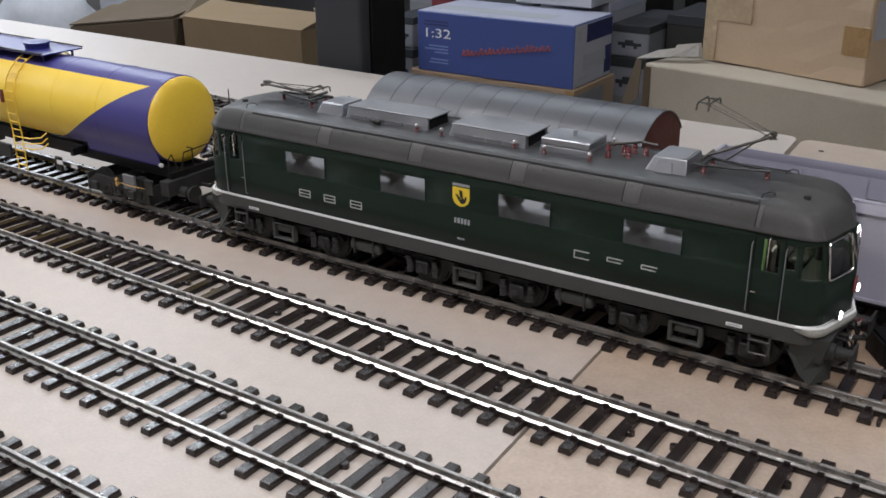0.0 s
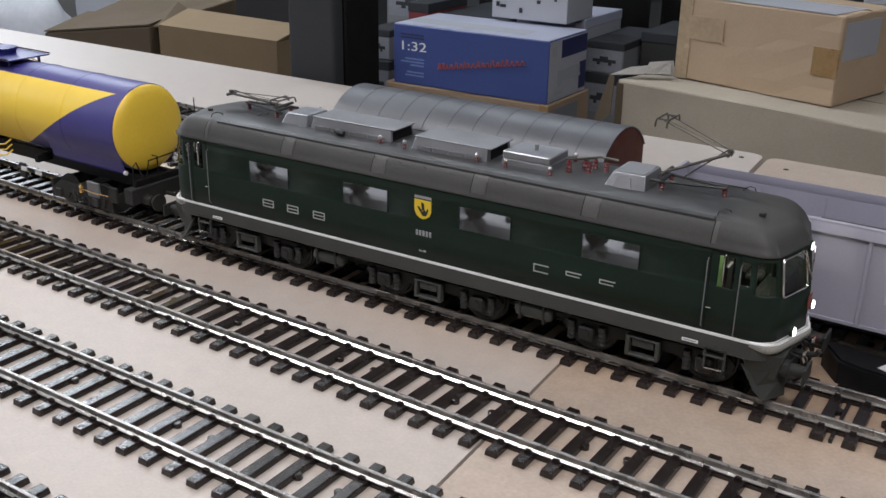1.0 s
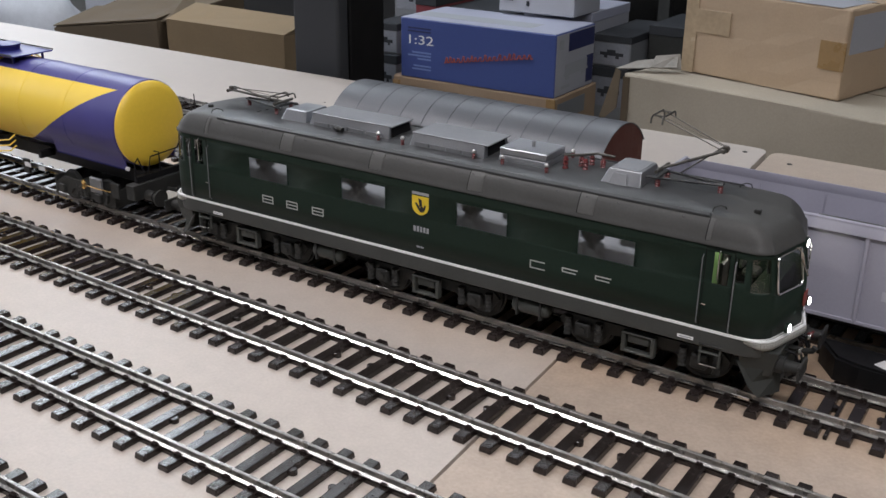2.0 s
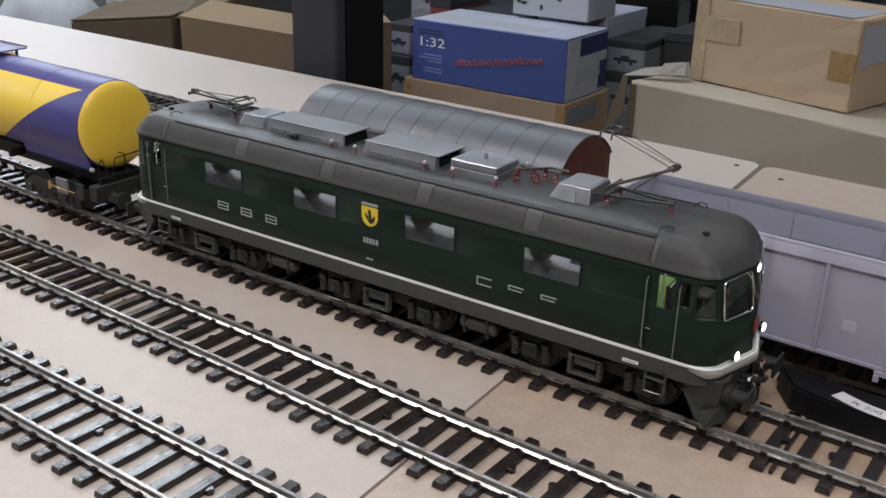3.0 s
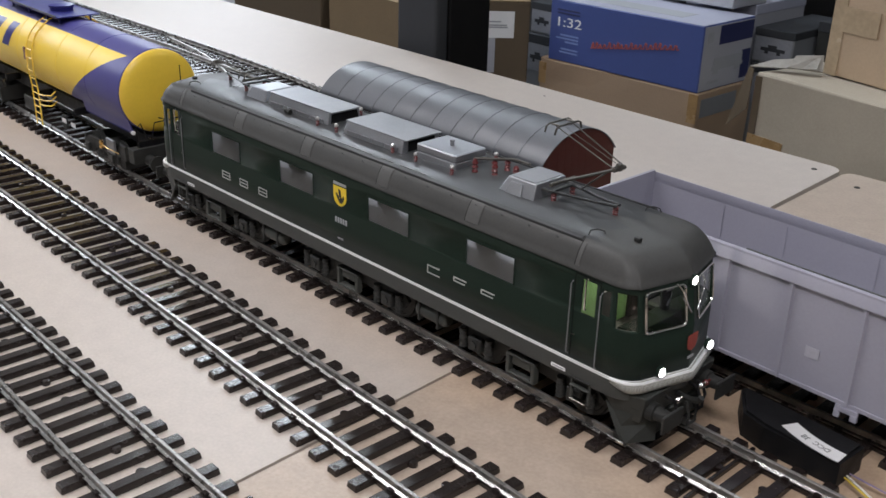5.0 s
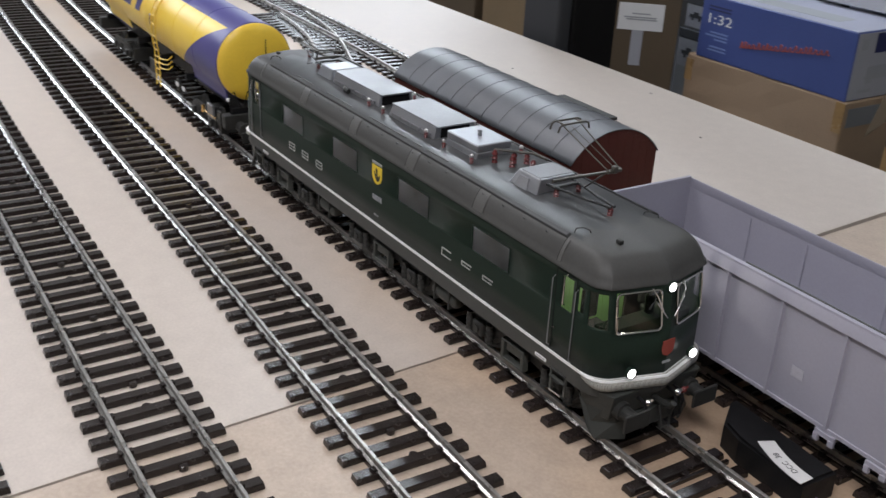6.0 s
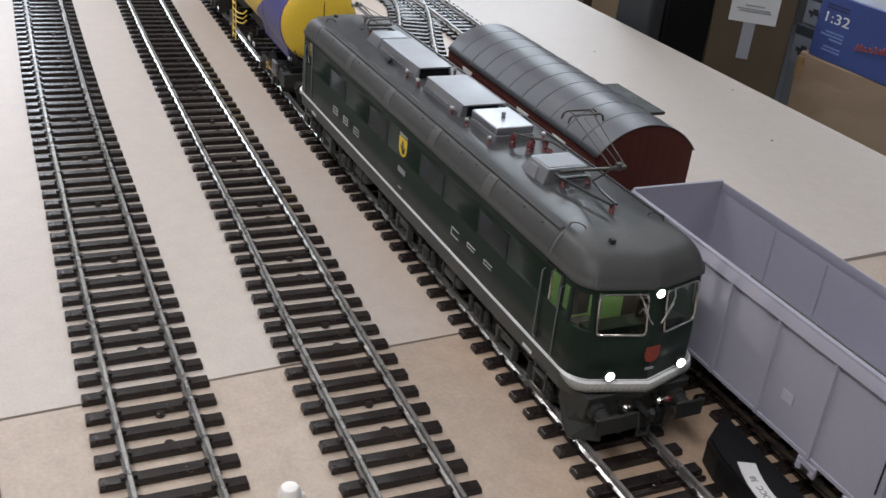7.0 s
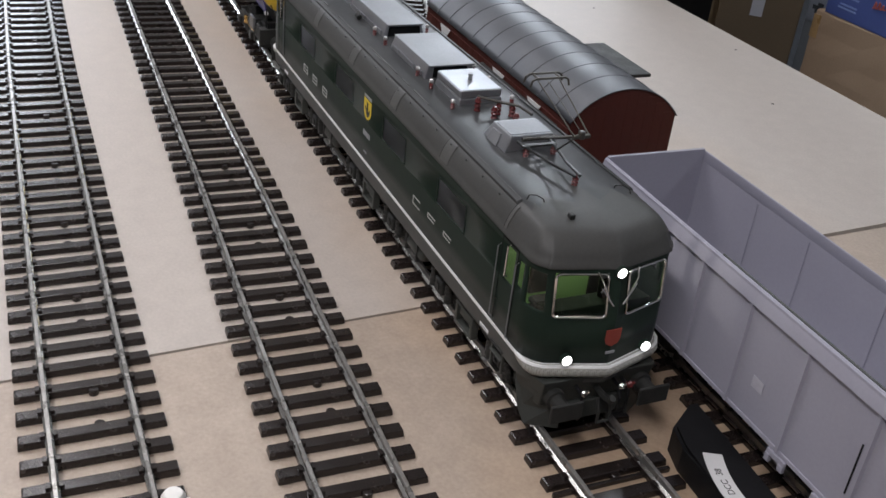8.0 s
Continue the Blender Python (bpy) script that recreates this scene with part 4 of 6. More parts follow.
    for x, y, h in ((0.1055, -0.008, 0.0105), (0.1130, 0.004, 0.009), (0.1190, -0.002, 0.009), (0.1180, 0.012, 0.009), (0.1280, 0.010, 0.007)):
        insulator(x, y, 0.1400, h, 0.0024, cap=False)
    bm = bmesh.new()
    pipe(bm, [(0.104, -0.008, 0.1506), (0.113, 0.002, 0.1500), (0.122, 0.014, 0.1496), (0.134, 0.018, 0.148)], 0.0010, 8)
    part("roof_conductor", bm, PANTO, t)
    for x, y in ((-0.250, -0.018), (0.2535, -0.0185)):
        bm = bmesh.new()
        box(bm, x - 0.0022, x + 0.0022, y - 0.0016, y + 0.0016, 0.136, 0.1412, 0.0005)
        part("roof_whistle", bm, UNDER, t)
    bm = bmesh.new()
    rod(bm, (-0.262, -0.026, 0.136), (-0.2625, -0.026, 0.151), 0.0006, 8, 0.0004)
    part("aerial", bm, BLACK, t)

    def pantograph(s, raised):
        """s: which end of the roof it serves."""
        def q(x, y, z):
            return (s * x, y, z)
        bm = bmesh.new()
        for e in (-1, 1):
            pipe(bm, [q(0.1705, e * 0.0112, 0.1472), q(0.1760, e * 0.0106, 0.1473), q(0.2050, e * 0.0048, 0.1473), q(0.2225, 0.0020 + e * 0.0016, 0.1472)], 0.0010, 8)
        box(bm, min(s * 0.176, s * 0.1795), max(s * 0.176, s * 0.1795), -0.0120, 0.0120, 0.1465, 0.1481, 0.0003)
        base = part("pantograph_base", bm, ROOF_DARK, t, "grey tubular pantograph base frame", smooth=40)
        for x, y in ((0.1785, -0.0088), (0.1785, 0.0106), (0.2206, 0.0020)):
            insulator(s * x, y, 0.1396, 0.0070, 0.0022, cap=False)
        if raised:
            piv, knee, head = (0.178, 0.152), (0.2218, 0.1722), (0.1752, 0.1905)
        else:
            piv, knee, head = (0.178, 0.1505), (0.2400, 0.1530), (0.1790, 0.1555)
        bm = bmesh.new()
        pipe(bm, [q(piv[0], 0, piv[1]), q(knee[0], 0, knee[1])], 0.0011, 8)
        pipe(bm, [q(piv[0] + 0.012, 0.0055, piv[1] - 0.003), q(knee[0] - 0.001, 0.0030, knee[1] + 0.0028)], 0.0006, 6)
        rod(bm, q(piv[0], -0.0125, piv[1]), q(piv[0], 0.0125, piv[1]), 0.0013, 8)
        rod(bm, q(knee[0], -0.0055, knee[1]), q(knee[0], 0.0055, knee[1]), 0.0015, 8)
        box(bm, s * knee[0] - 0.0018, s * knee[0] + 0.0018, -0.0016, 0.0016, knee[1] - 0.0014, knee[1] + 0.0034, 0.0004)
        part("lower_arm", bm, PANTO, base, "lower pantograph arm")
        bm = bmesh.new()
        for y in (-1, 1):
            pipe(bm, [q(knee[0], y * 0.0050, knee[1] + 0.0006), q(head[0], y * 0.0075, head[1])], 0.00045, 6)
        pipe(bm, [q(knee[0] - 0.003, 0, knee[1] + 0.0030), q(head[0] + 0.002, 0, head[1] - 0.002)], 0.00025, 6)
        part("upper_arm", bm, PANTO, base, "thin upper pantograph arm")
        bm = bmesh.new()
        for x in (-0.0042, 0.0042):
            pts = [q(head[0] + x, -0.0132, head[1] - 0.0040), q(head[0] + x, -0.0122, head[1] - 0.0003), q(head[0] + x, -0.0098, head[1] + 0.0010)]
            pts += [q(head[0] + x, 0.0098, head[1] + 0.0010), q(head[0] + x, 0.0122, head[1] - 0.0003), q(head[0] + x, 0.0132, head[1] - 0.0040)]
            pipe(bm, pts, 0.0007, 6)
        for y in (-0.0075, 0.0075):
            rod(bm, q(head[0] - 0.0042, y, head[1] + 0.0006), q(head[0] + 0.0042, y, head[1] + 0.0006), 0.0007, 6)
        part("collector_head", bm, PANTO, base, "collector strips with bent horns")

    pantograph(1, True)
    pantograph(-1, False)

    # marks on both sides
    for s in (-1, 1):
        y0, y1 = sorted((s * (HW + 0.00005), s * (HW + 0.0003)))

        def bars(name, rects, mat, label=""):
            bm = bmesh.new()
            for a, b, c, d in rects:
                xa, xb = sorted((-s * a, -s * b))
                box(bm, xa, xb, y0, y1, c, d)
            part(name, bm, mat, t, label)
        for x0 in (-0.1665, -0.1390, -0.1105):
            bars("side_mark", [(x0, x0 + 0.0125, 0.0714, 0.0723), (x0, x0 + 0.0125, 0.0744, 0.0752), (x0, x0 + 0.0125, 0.0773, 0.0782), (x0, x0 + 0.0009, 0.0723, 0.0773), (x0 + 0.0116, x0 + 0.0125, 0.0723, 0.0773)],
                 SILVER, "silver bar mark")
        bars("side_mark", [(0.0990, 0.1115, 0.0721, 0.0730), (0.0990, 0.1115, 0.0777, 0.0786), (0.0990, 0.0999, 0.0730, 0.0777)], SILVER, "silver bar mark")
        for x0 in (0.1255, 0.1520):
            bars("side_mark", [(x0, x0 + 0.0125, 0.0777, 0.0786), (x0, x0 + 0.0112, 0.0750, 0.0758), (x0, x0 + 0.0009, 0.0758, 0.0777)], SILVER, "silver bar mark")
        bars("number_bars", [(-0.006 + 0.0031 * k, -0.006 + 0.0031 * k + 0.0020, 0.0790, 0.0834) for k in range(5)], GREY_INK, "grey bars in place of the running number")
        bars("small_plate", [(-0.003, 0.0000, 0.0654, 0.0668), (0.0006, 0.0036, 0.0654, 0.0668)], GREY_INK)
        bars("name_bar", [(-0.0074, 0.0082, 0.1100, 0.1122)], GREY_INK, "grey bar above the crest")
        yy = s * (HW + 0.00005)
        out = [(-0.0074, 0.1090), (0.0082, 0.1090), (0.0082, 0.1000), (0.0066, 0.0962), (0.0034, 0.0940), (0.0004, 0.0932), (-0.0026, 0.0940), (-0.0058, 0.0962), (-0.0074, 0.1000)]
        bm = bmesh.new()
        plate(bm, [(x, yy, z) for x, z in out], (0, 0, 0), (0, s * 0.0003, 0))
        crest = part("crest", bm, CRESTY, t, "yellow shield with a black emblem")
        bm = bmesh.new()
        yy2 = s * (HW + 0.00036)
        for shape in ([(-0.0012, 0.1072), (0.0016, 0.1062), (0.0022, 0.1010), (-0.0002, 0.1002)], [(-0.0046, 0.1030), (-0.0030, 0.1034), (0.0000, 0.1000), (-0.0016, 0.0984)],
                      [(-0.0016, 0.0984), (0.0022, 0.1010), (0.0050, 0.0984), (0.0034, 0.0962), (0.0006, 0.0958)], [(0.0044, 0.1024), (0.0058, 0.1018), (0.0050, 0.0984), (0.0034, 0.0990)]):
            plate(bm, [(x, yy2, z) for x, z in shape], (0, 0, 0), (0, s * 0.0002, 0))
        part("emblem", bm, INK, crest, "black emblem")
        for e in (-1, 1):
            # cab doors
            for x, z0, z1, r in ((0.2290, 0.0620, 0.1125, 0.00042), (0.2515, 0.0600, 0.1120, 0.00042)):
                bm = bmesh.new()
                pipe(bm, [(e * x, s * HW, z0), (e * x, s * (HW + 0.0020), z0 + 0.0015), (e * x, s * (HW + 0.0020), z1 - 0.0015), (e * x, s * HW, z1)], r, 6)
                part("handrail", bm, ALU_DARK, t, "thin metal handrail")
            bm = bmesh.new()
            pipe(bm, [(e * 0.2400, s * HW, 0.0965), (e * 0.2400, s * (HW + 0.0017), 0.0970), (e * 0.2400, s * (HW + 0.0017), 0.1165), (e * 0.2400, s * HW, 0.1170)], 0.0006, 6)
            part("handrail", bm, CHROME, t, "bright door handrail")
            bm = bmesh.new()
            for bx in ((0.2304, 0.2309, 0.0610, 0.1185), (0.2500, 0.2505, 0.0610, 0.1185), (0.2309, 0.2500, 0.1180, 0.1185)):
                xa, xb = sorted((e * bx[0], e * bx[1]))
                box(bm, xa, xb, y0, y1, bx[2], bx[3])
            door = part("door_seam", bm, NEARBLACK, t)
            bm = bmesh.new()
            box(bm, e * 0.2325 - 0.0016, e * 0.2325 + 0.0016, min(y0, s * (HW + 0.0012)), max(y1, s * (HW + 0.0012)), 0.0768, 0.0775)
            part("door_handle", bm, CHROME, door, "bright door handle")
            bm = bmesh.new()
            box(bm, e * 0.2225 - 0.0058, e * 0.2225 + 0.0058, y0, y1, 0.0478, 0.0502)
            pl = part("white_plate", bm, WHITE, t, "small white plate")
            bm = bmesh.new()
            box(bm, e * 0.2225 - 0.0046, e * 0.2225 + 0.0046, min(y0, s * (HW + 0.0004)), max(y1, s * (HW + 0.0004)), 0.0486, 0.0494)
            part("plate_bars", bm, GREY_INK, pl)
            # entrance steps
            for z, w, mat in ((0.0465, 0.0080, UNDER), (0.0405, 0.0075, GEAR), (0.0315, 0.0062, CHROME)):
                bm = bmesh.new()
                ya, yb = sorted((s * 0.0440, s * (0.0478 if mat is CHROME else 0.0468)))
                box(bm, e * 0.2405 - w, e * 0.2405 + w, ya, yb, z, z + 0.0010, 0.0002)
                part("entrance_step", bm, mat, t, "bright step tread" if mat is CHROME else "")
            bm = bmesh.new()
            for x in (0.2335, 0.2475):
                box(bm, e * x - 0.0008, e * x + 0.0008, min(s * 0.0440, s * 0.0455), max(s * 0.0440, s * 0.0455), 0.0312, 0.0470)
            part("step_bracket", bm, GEAR, t)

    # running gear
    for cx in (-0.1925, 0.0025, 0.1870):
        bg = None
        for s in (-1, 1):
            bm = bmesh.new()
            pr = [(-0.066, 0.0330), (-0.060, 0.0250), (-0.050, 0.0215), (-0.034, 0.0225), (-0.026, 0.0290), (-0.014, 0.0300), (0.014, 0.0300), (0.026, 0.0290), (0.034, 0.0225), (0.050, 0.0215), (0.060, 0.0250), (0.066, 0.0330), (0.060, 0.0385), (-0.060, 0.0385)]
            plate(bm, [(cx + x, s * 0.0330, z) for x, z in pr], (0, 0, 0), (0, s * 0.0026, 0))
            bg = part("bogie_frame", bm, UNDER, t, "dark bogie side frame")
            for x in (-0.045, 0.045):
                bm = bmesh.new()
                box(bm, cx + x - 0.0060, cx + x + 0.0060, min(s * 0.0356, s * 0.0408), max(s * 0.0356, s * 0.0408), 0.0235, 0.0345, 0.0009)
                rod(bm, (cx + x, s * 0.0400, 0.0290), (cx + x, s * 0.0420, 0.0290), 0.0030, 12)
                part("axle_box", bm, UNDER, bg, "dark axle box")
                for dx in (-0.0125, 0.0125):
                    bm = bmesh.new()
                    lathe(bm, (cx + x + dx, s * 0.0380, 0.0228), (0, 0, 1), [(0.0018 * k, 0.0026 if k % 2 else 0.0032) for k in range(9)], 10)
                    part("coil_spring", bm, UNDER, bg)
                bm = bmesh.new()
                lathe(bm, (cx + x, s * 0.0225, RAIL_TOP + 0.0192), (0, s, 0), [(0.0, 0.0206), (0.0012, 0.0206), (0.0014, 0.0193), (0.0046, 0.0190), (0.0046, 0.0165), (0.0040, 0.0160), (0.0042, 0.0060), (0.0052, 0.0040)], 28)
                part("wheel", bm, UNDER, bg, "dark spoked wheel")
            bm = bmesh.new()
            for bx in ((-0.0128, 0.0128, 0.0368, 0.0385), (-0.0128, -0.0098, 0.0240, 0.0368), (0.0098, 0.0128, 0.0240, 0.0368), (-0.0128, 0.0128, 0.0225, 0.0245)):
                box(bm, cx + bx[0], cx + bx[1], min(s * 0.0368, s * 0.0424), max(s * 0.0368, s * 0.0424), bx[2], bx[3], 0.0004)
            part("bolster_frame", bm, GEAR, bg, "grey swing bolster frame")
            bm = bmesh.new()
            box(bm, cx - 0.0085, cx + 0.0085, min(s * 0.0368, s * 0.0410), max(s * 0.0368, s * 0.0410), 0.0300, 0.0366, 0.0008)
            rod(bm, (cx - 0.001, s * 0.0410, 0.0355), (cx - 0.001, s * 0.0416, 0.0355), 0.0010, 8)
            part("bolster_spring_box", bm, GEAR, bg)
        for x in (-0.045, 0.045):
            bm = bmesh.new()
            rod(bm, (cx + x, -0.0235, RAIL_TOP + 0.0192), (cx + x, 0.0235, RAIL_TOP + 0.0192), 0.003, 10)
            part("axle", bm, UNDER, bg)
        bm = bmesh.new()
        box(bm, cx - 0.055, cx + 0.055, -0.0200, 0.0200, 0.0280, 0.0445, 0.002)
        part("traction_motor", bm, UNDER, bg)
    for x0, x1 in ((-0.1160, -0.0840), (0.0820, 0.1140)):
        for s in (-1, 1):
            bm = bmesh.new()
            lathe(bm, (x0, s * 0.0370, 0.0360), (1, 0, 0), [(0, 0.0035), (0.0014, 0.0056), (0.003, 0.0064), (x1 - x0 - 0.003, 0.0064), (x1 - x0 - 0.0014, 0.0056), (x1 - x0, 0.0035)], 18)
            part("air_reservoir", bm, GEAR, t, "grey cylindrical air reservoir", smooth=40)
            bm = bmesh.new()
            for x in (x0 + 0.006, x1 - 0.006):
                box(bm, x - 0.0008, x + 0.0008, min(s * 0.0300, s * 0.0440), max(s * 0.0300, s * 0.0440), 0.0290, 0.0445)
            part("reservoir_strap", bm, UNDER, t)

    # cab ends
    for e in (-1, 1):
        for y in (-0.0295, 0.0295):
            bm = bmesh.new()
            lathe(bm, (e * 0.2760, y, 0.0385), (e, 0, 0), [(0, 0.0062), (0.0120, 0.0062), (0.0124, 0.0046), (0.0225, 0.0042)], 16)
            buf = part("buffer", bm, UNDER, t, "dark buffer", smooth=40)
            bm = bmesh.new()
            box(bm, min(e * 0.2983, e * 0.3003), max(e * 0.2983, e * 0.3003), y - 0.0105, y + 0.0105, 0.0325, 0.0445, 0.0007, 2)
            part("buffer_head", bm, UNDER, buf, "flat oblong buffer head")
        for y in (-0.0265, 0.0265):
            bm = bmesh.new()
            lathe(bm, (e * 0.2840, y, 0.0650), (e, 0, 0), [(0, 0.0038), (0.0012, 0.0038), (0.0024, 0.0034)], 18)
            lamp = part("headlight", bm, GREEN, t, "round headlight", smooth=40)
            bm = bmesh.new()
            lathe(bm, (e * 0.2858, y, 0.0650), (e, 0, 0), [(0, 0.0031), (0.0012, 0.0029), (0.0019, 0.0019)], 18)
            part("lens", bm, LAMP if e > 0 else GLASS, lamp, "lit white lamp lens" if e > 0 else "", smooth=40)
        bm = bmesh.new()
        lathe(bm, (e * 0.2800, 0, 0.1180), (e, 0, 0), [(0, 0.0042), (0.0044, 0.0042), (0.0050, 0.0036)], 18)
        lamp = part("headlight", bm, GREEN, t, "round headlight", smooth=40)
        bm = bmesh.new()
        lathe(bm, (e * 0.2846, 0, 0.1180), (e, 0, 0), [(0, 0.0030), (0.0006, 0.0028), (0.0010, 0.0018)], 18)
        part("lens", bm, LAMP if e > 0 else GLASS, lamp, smooth=40)
        bm = bmesh.new()
        out = [(-0.0050, 0.0832), (0.0050, 0.0834), (0.0051, 0.0768), (0.0038, 0.0736), (0.0, 0.0718), (-0.0038, 0.0736), (-0.0051, 0.0768)]
        plate(bm, [(e * 0.2884, y, z) for y, z in out], (0, 0, 0), (e * 0.0005, 0, 0))
        part("front_shield", bm, CRESTR, t, "small red shield")
        bm = bmesh.new()
        box(bm, min(e * 0.2884, e * 0.2890), max(e * 0.2884, e * 0.2890), -0.0030, 0.0030, 0.0668, 0.0684)
        part("small_plate", bm, GREY_INK, t)
        for y, dy in ((-0.013, 0.008), (0.013, -0.008)):
            bm = bmesh.new()
            pipe(bm, [(lean(e * 0.286, 0.119), y, 0.1185), (lean(e * 0.2892, 0.114), y + 0.2 * dy, 0.1140), (lean(e * 0.2888, 0.104), y + 0.8 * dy, 0.1040)], 0.0005, 6)
            pipe(bm, [(lean(e * 0.2885, 0.110), y + 0.2 * dy, 0.1100), (lean(e * 0.2889, 0.099), y + 1.25 * dy, 0.0985)], 0.0005, 6)
            part("windscreen_wiper", bm, CHROME, t, "thin metal wiper")
        # buffer beam, plough, hook and hoses
        bm = bmesh.new()
        hexa(bm, [(e * 0.262, -0.040, 0.0300), (e * 0.281, -0.036, 0.0300), (e * 0.281, 0.036, 0.0300), (e * 0.262, 0.040, 0.0300)], [(e * 0.258, -0.0445, 0.0500), (e * 0.2855, -0.038, 0.0500), (e * 0.2855, 0.038, 0.0500), (e * 0.258, 0.0445, 0.0500)], 0.001)
        part("buffer_beam", bm, PLOUGH, t, "dark grey buffer beam")
        for s in (-1, 1):
            bm = bmesh.new()
            plate(bm, [(e * 0.2580, s * 0.0420, 0.0400), (e * 0.2690, s * 0.0425, 0.0215), (e * 0.2760, s * 0.0415, 0.0150), (e * 0.2860, s * 0.0240, 0.0150), (e * 0.2850, s * 0.0240, 0.0330), (e * 0.2800, s * 0.0380, 0.0400)], (0, 0, 0), (-e * 0.0008, -s * 0.0012, 0))
            part("rail_guard", bm, PLOUGH, t, "dark grey snow plough plate")
        bm = bmesh.new()
        box(bm, min(e * 0.279, e * 0.2835), max(e * 0.279, e * 0.2835), -0.0255, 0.0255, 0.0165, 0.0300, 0.0008)
        part("rail_guard", bm, PLOUGH, t)
        bm = bmesh.new()
        pipe(bm, [(e * 0.283, 0, 0.0385), (e * 0.294, 0, 0.0385), (e * 0.299, 0, 0.0400), (e * 0.3005, 0, 0.0430)], 0.0021, 8)
        part("coupling_hook", bm, UNDER, t, "dark coupling hook")
        bm = bmesh.new()
        pipe(bm, [(e * 0.292, -0.0035, 0.0380), (e * 0.2955, -0.0040, 0.0300), (e * 0.2955, -0.0040, 0.0225), (e * 0.2955, 0.0040, 0.0225), (e * 0.2955, 0.0040, 0.0300), (e * 0.292, 0.0035, 0.0380)], 0.0010, 6)
        part("coupling_link", bm, UNDER, t)
        for y, k in ((-0.0150, CHROME), (0.0105, CHROME), (0.0160, RED_INS)):
            bm = bmesh.new()
            pipe(bm, [(e * 0.284, y, 0.0430), (e * 0.291, y, 0.0420), (e * 0.2935, y, 0.0360), (e * 0.2925, y, 0.0260), (e * 0.2890, y * 0.9, 0.0220)], 0.0011, 8)
            hose = part("brake_hose", bm, BLACK, t, "black air hose")
            bm = bmesh.new()
            lathe(bm, (e * 0.2915, y, 0.0436), (e, 0, 0.3), [(0, 0.0016), (0.0018, 0.0023), (0.0034, 0.0012)], 8)
            rod(bm, (e * 0.2925, y, 0.0440), (e * 0.2945, y + 0.0024, 0.0462), 0.0009, 6)
            part("cock", bm, k, hose, "bright metal air cock" if k is CHROME else "red air cock", smooth=40)
    return t


loco = locomotive()
cab_lamp = bpy.data.lights.new("cab_lamp", "POINT")
cab_lamp.energy, cab_lamp.color, cab_lamp.shadow_soft_size = 0.05, (1.0, 0.95, 0.8), 0.004
new("cab_lamp_light", cab_lamp).location = LOCO @ Vector((0.246, 0.006, 0.1145))
# unseen fill light added inside the body to brighten the side windows
window_fill = bpy.data.lights.new("side_window_fill", "AREA")
window_fill.shape, window_fill.size, window_fill.size_y, window_fill.energy, window_fill.color = "RECTANGLE", 0.42, 0.080, 0.070, (0.95, 0.98, 1.0)
new("side_window_fill_light", window_fill).matrix_basis = LOCO @ pose(0.0, 0.0, 0.1190)

# ---- the tank wagon ----
TX0, TX1, TZ, TR = -0.845, -0.357, 0.1028, 0.0438


def livery():
    """Yellow barrel with a blue top and a slanting blue flank, cut by the angle round the barrel."""
    m = bpy.data.materials.new("tank_livery")
    m.use_nodes = True
    t = m.node_tree
    b = t.nodes["Principled BSDF"]
    b.inputs["Roughness"].default_value = 0.42
    b.inputs["Coat Weight"].default_value = 0.0
    c = t.nodes.new("ShaderNodeTexCoord")
    s = t.nodes.new("ShaderNodeSeparateXYZ")
    t.links.new(c.outputs["Object"], s.inputs[0])

    def calc(op, a, b2, c2=None):
        n = t.nodes.new("ShaderNodeMath")
        n.operation = op
        for i, v in enumerate((a, b2, c2)):
            if v is None:
                continue
            if isinstance(v, (int, float)):
                n.inputs[i].default_value = v
            else:
                t.links.new(v, n.inputs[i])
        return n.outputs[0]
    up = calc("SUBTRACT", s.outputs["Z"], TZ)
    side = calc("ABSOLUTE", s.outputs["Y"], 0)
    ang = calc("ARCTAN2", up, side)
    top = calc("GREATER_THAN", ang, radians(56.5))
    edge = calc("MULTIPLY_ADD", ang, 0.0765, -0.4455)
    flank = calc("GREATER_THAN", s.outputs["X"], edge)
    blue = calc("MAXIMUM", top, flank)
    noise_n = node(t, "ShaderNodeTexNoise", Scale=30.0, Detail=5.0)
    t.links.new(c.outputs["Object"], noise_n.inputs["Vector"])
    for name, lo, hi in (("Y", (0.80, 0.55, 0.045, 1), (0.88, 0.63, 0.065, 1)), ("B", (0.043, 0.038, 0.18, 1), (0.058, 0.052, 0.235, 1))):
        r = t.nodes.new("ShaderNodeValToRGB")
        r.color_ramp.elements[0].color, r.color_ramp.elements[1].color = lo, hi
        t.links.new(noise_n.outputs["Fac"], r.inputs["Fac"])
        if name == "Y":
            ry = r
        else:
            rb = r
    mix = t.nodes.new("ShaderNodeMix")
    mix.data_type = "RGBA"
    t.links.new(blue, mix.inputs["Factor"])
    t.links.new(ry.outputs["Color"], mix.inputs["A"])
    t.links.new(rb.outputs["Color"], mix.inputs["B"])
    t.links.new(mix.outputs["Result"], b.inputs["Base Color"])
    return m


LIVERY = livery()


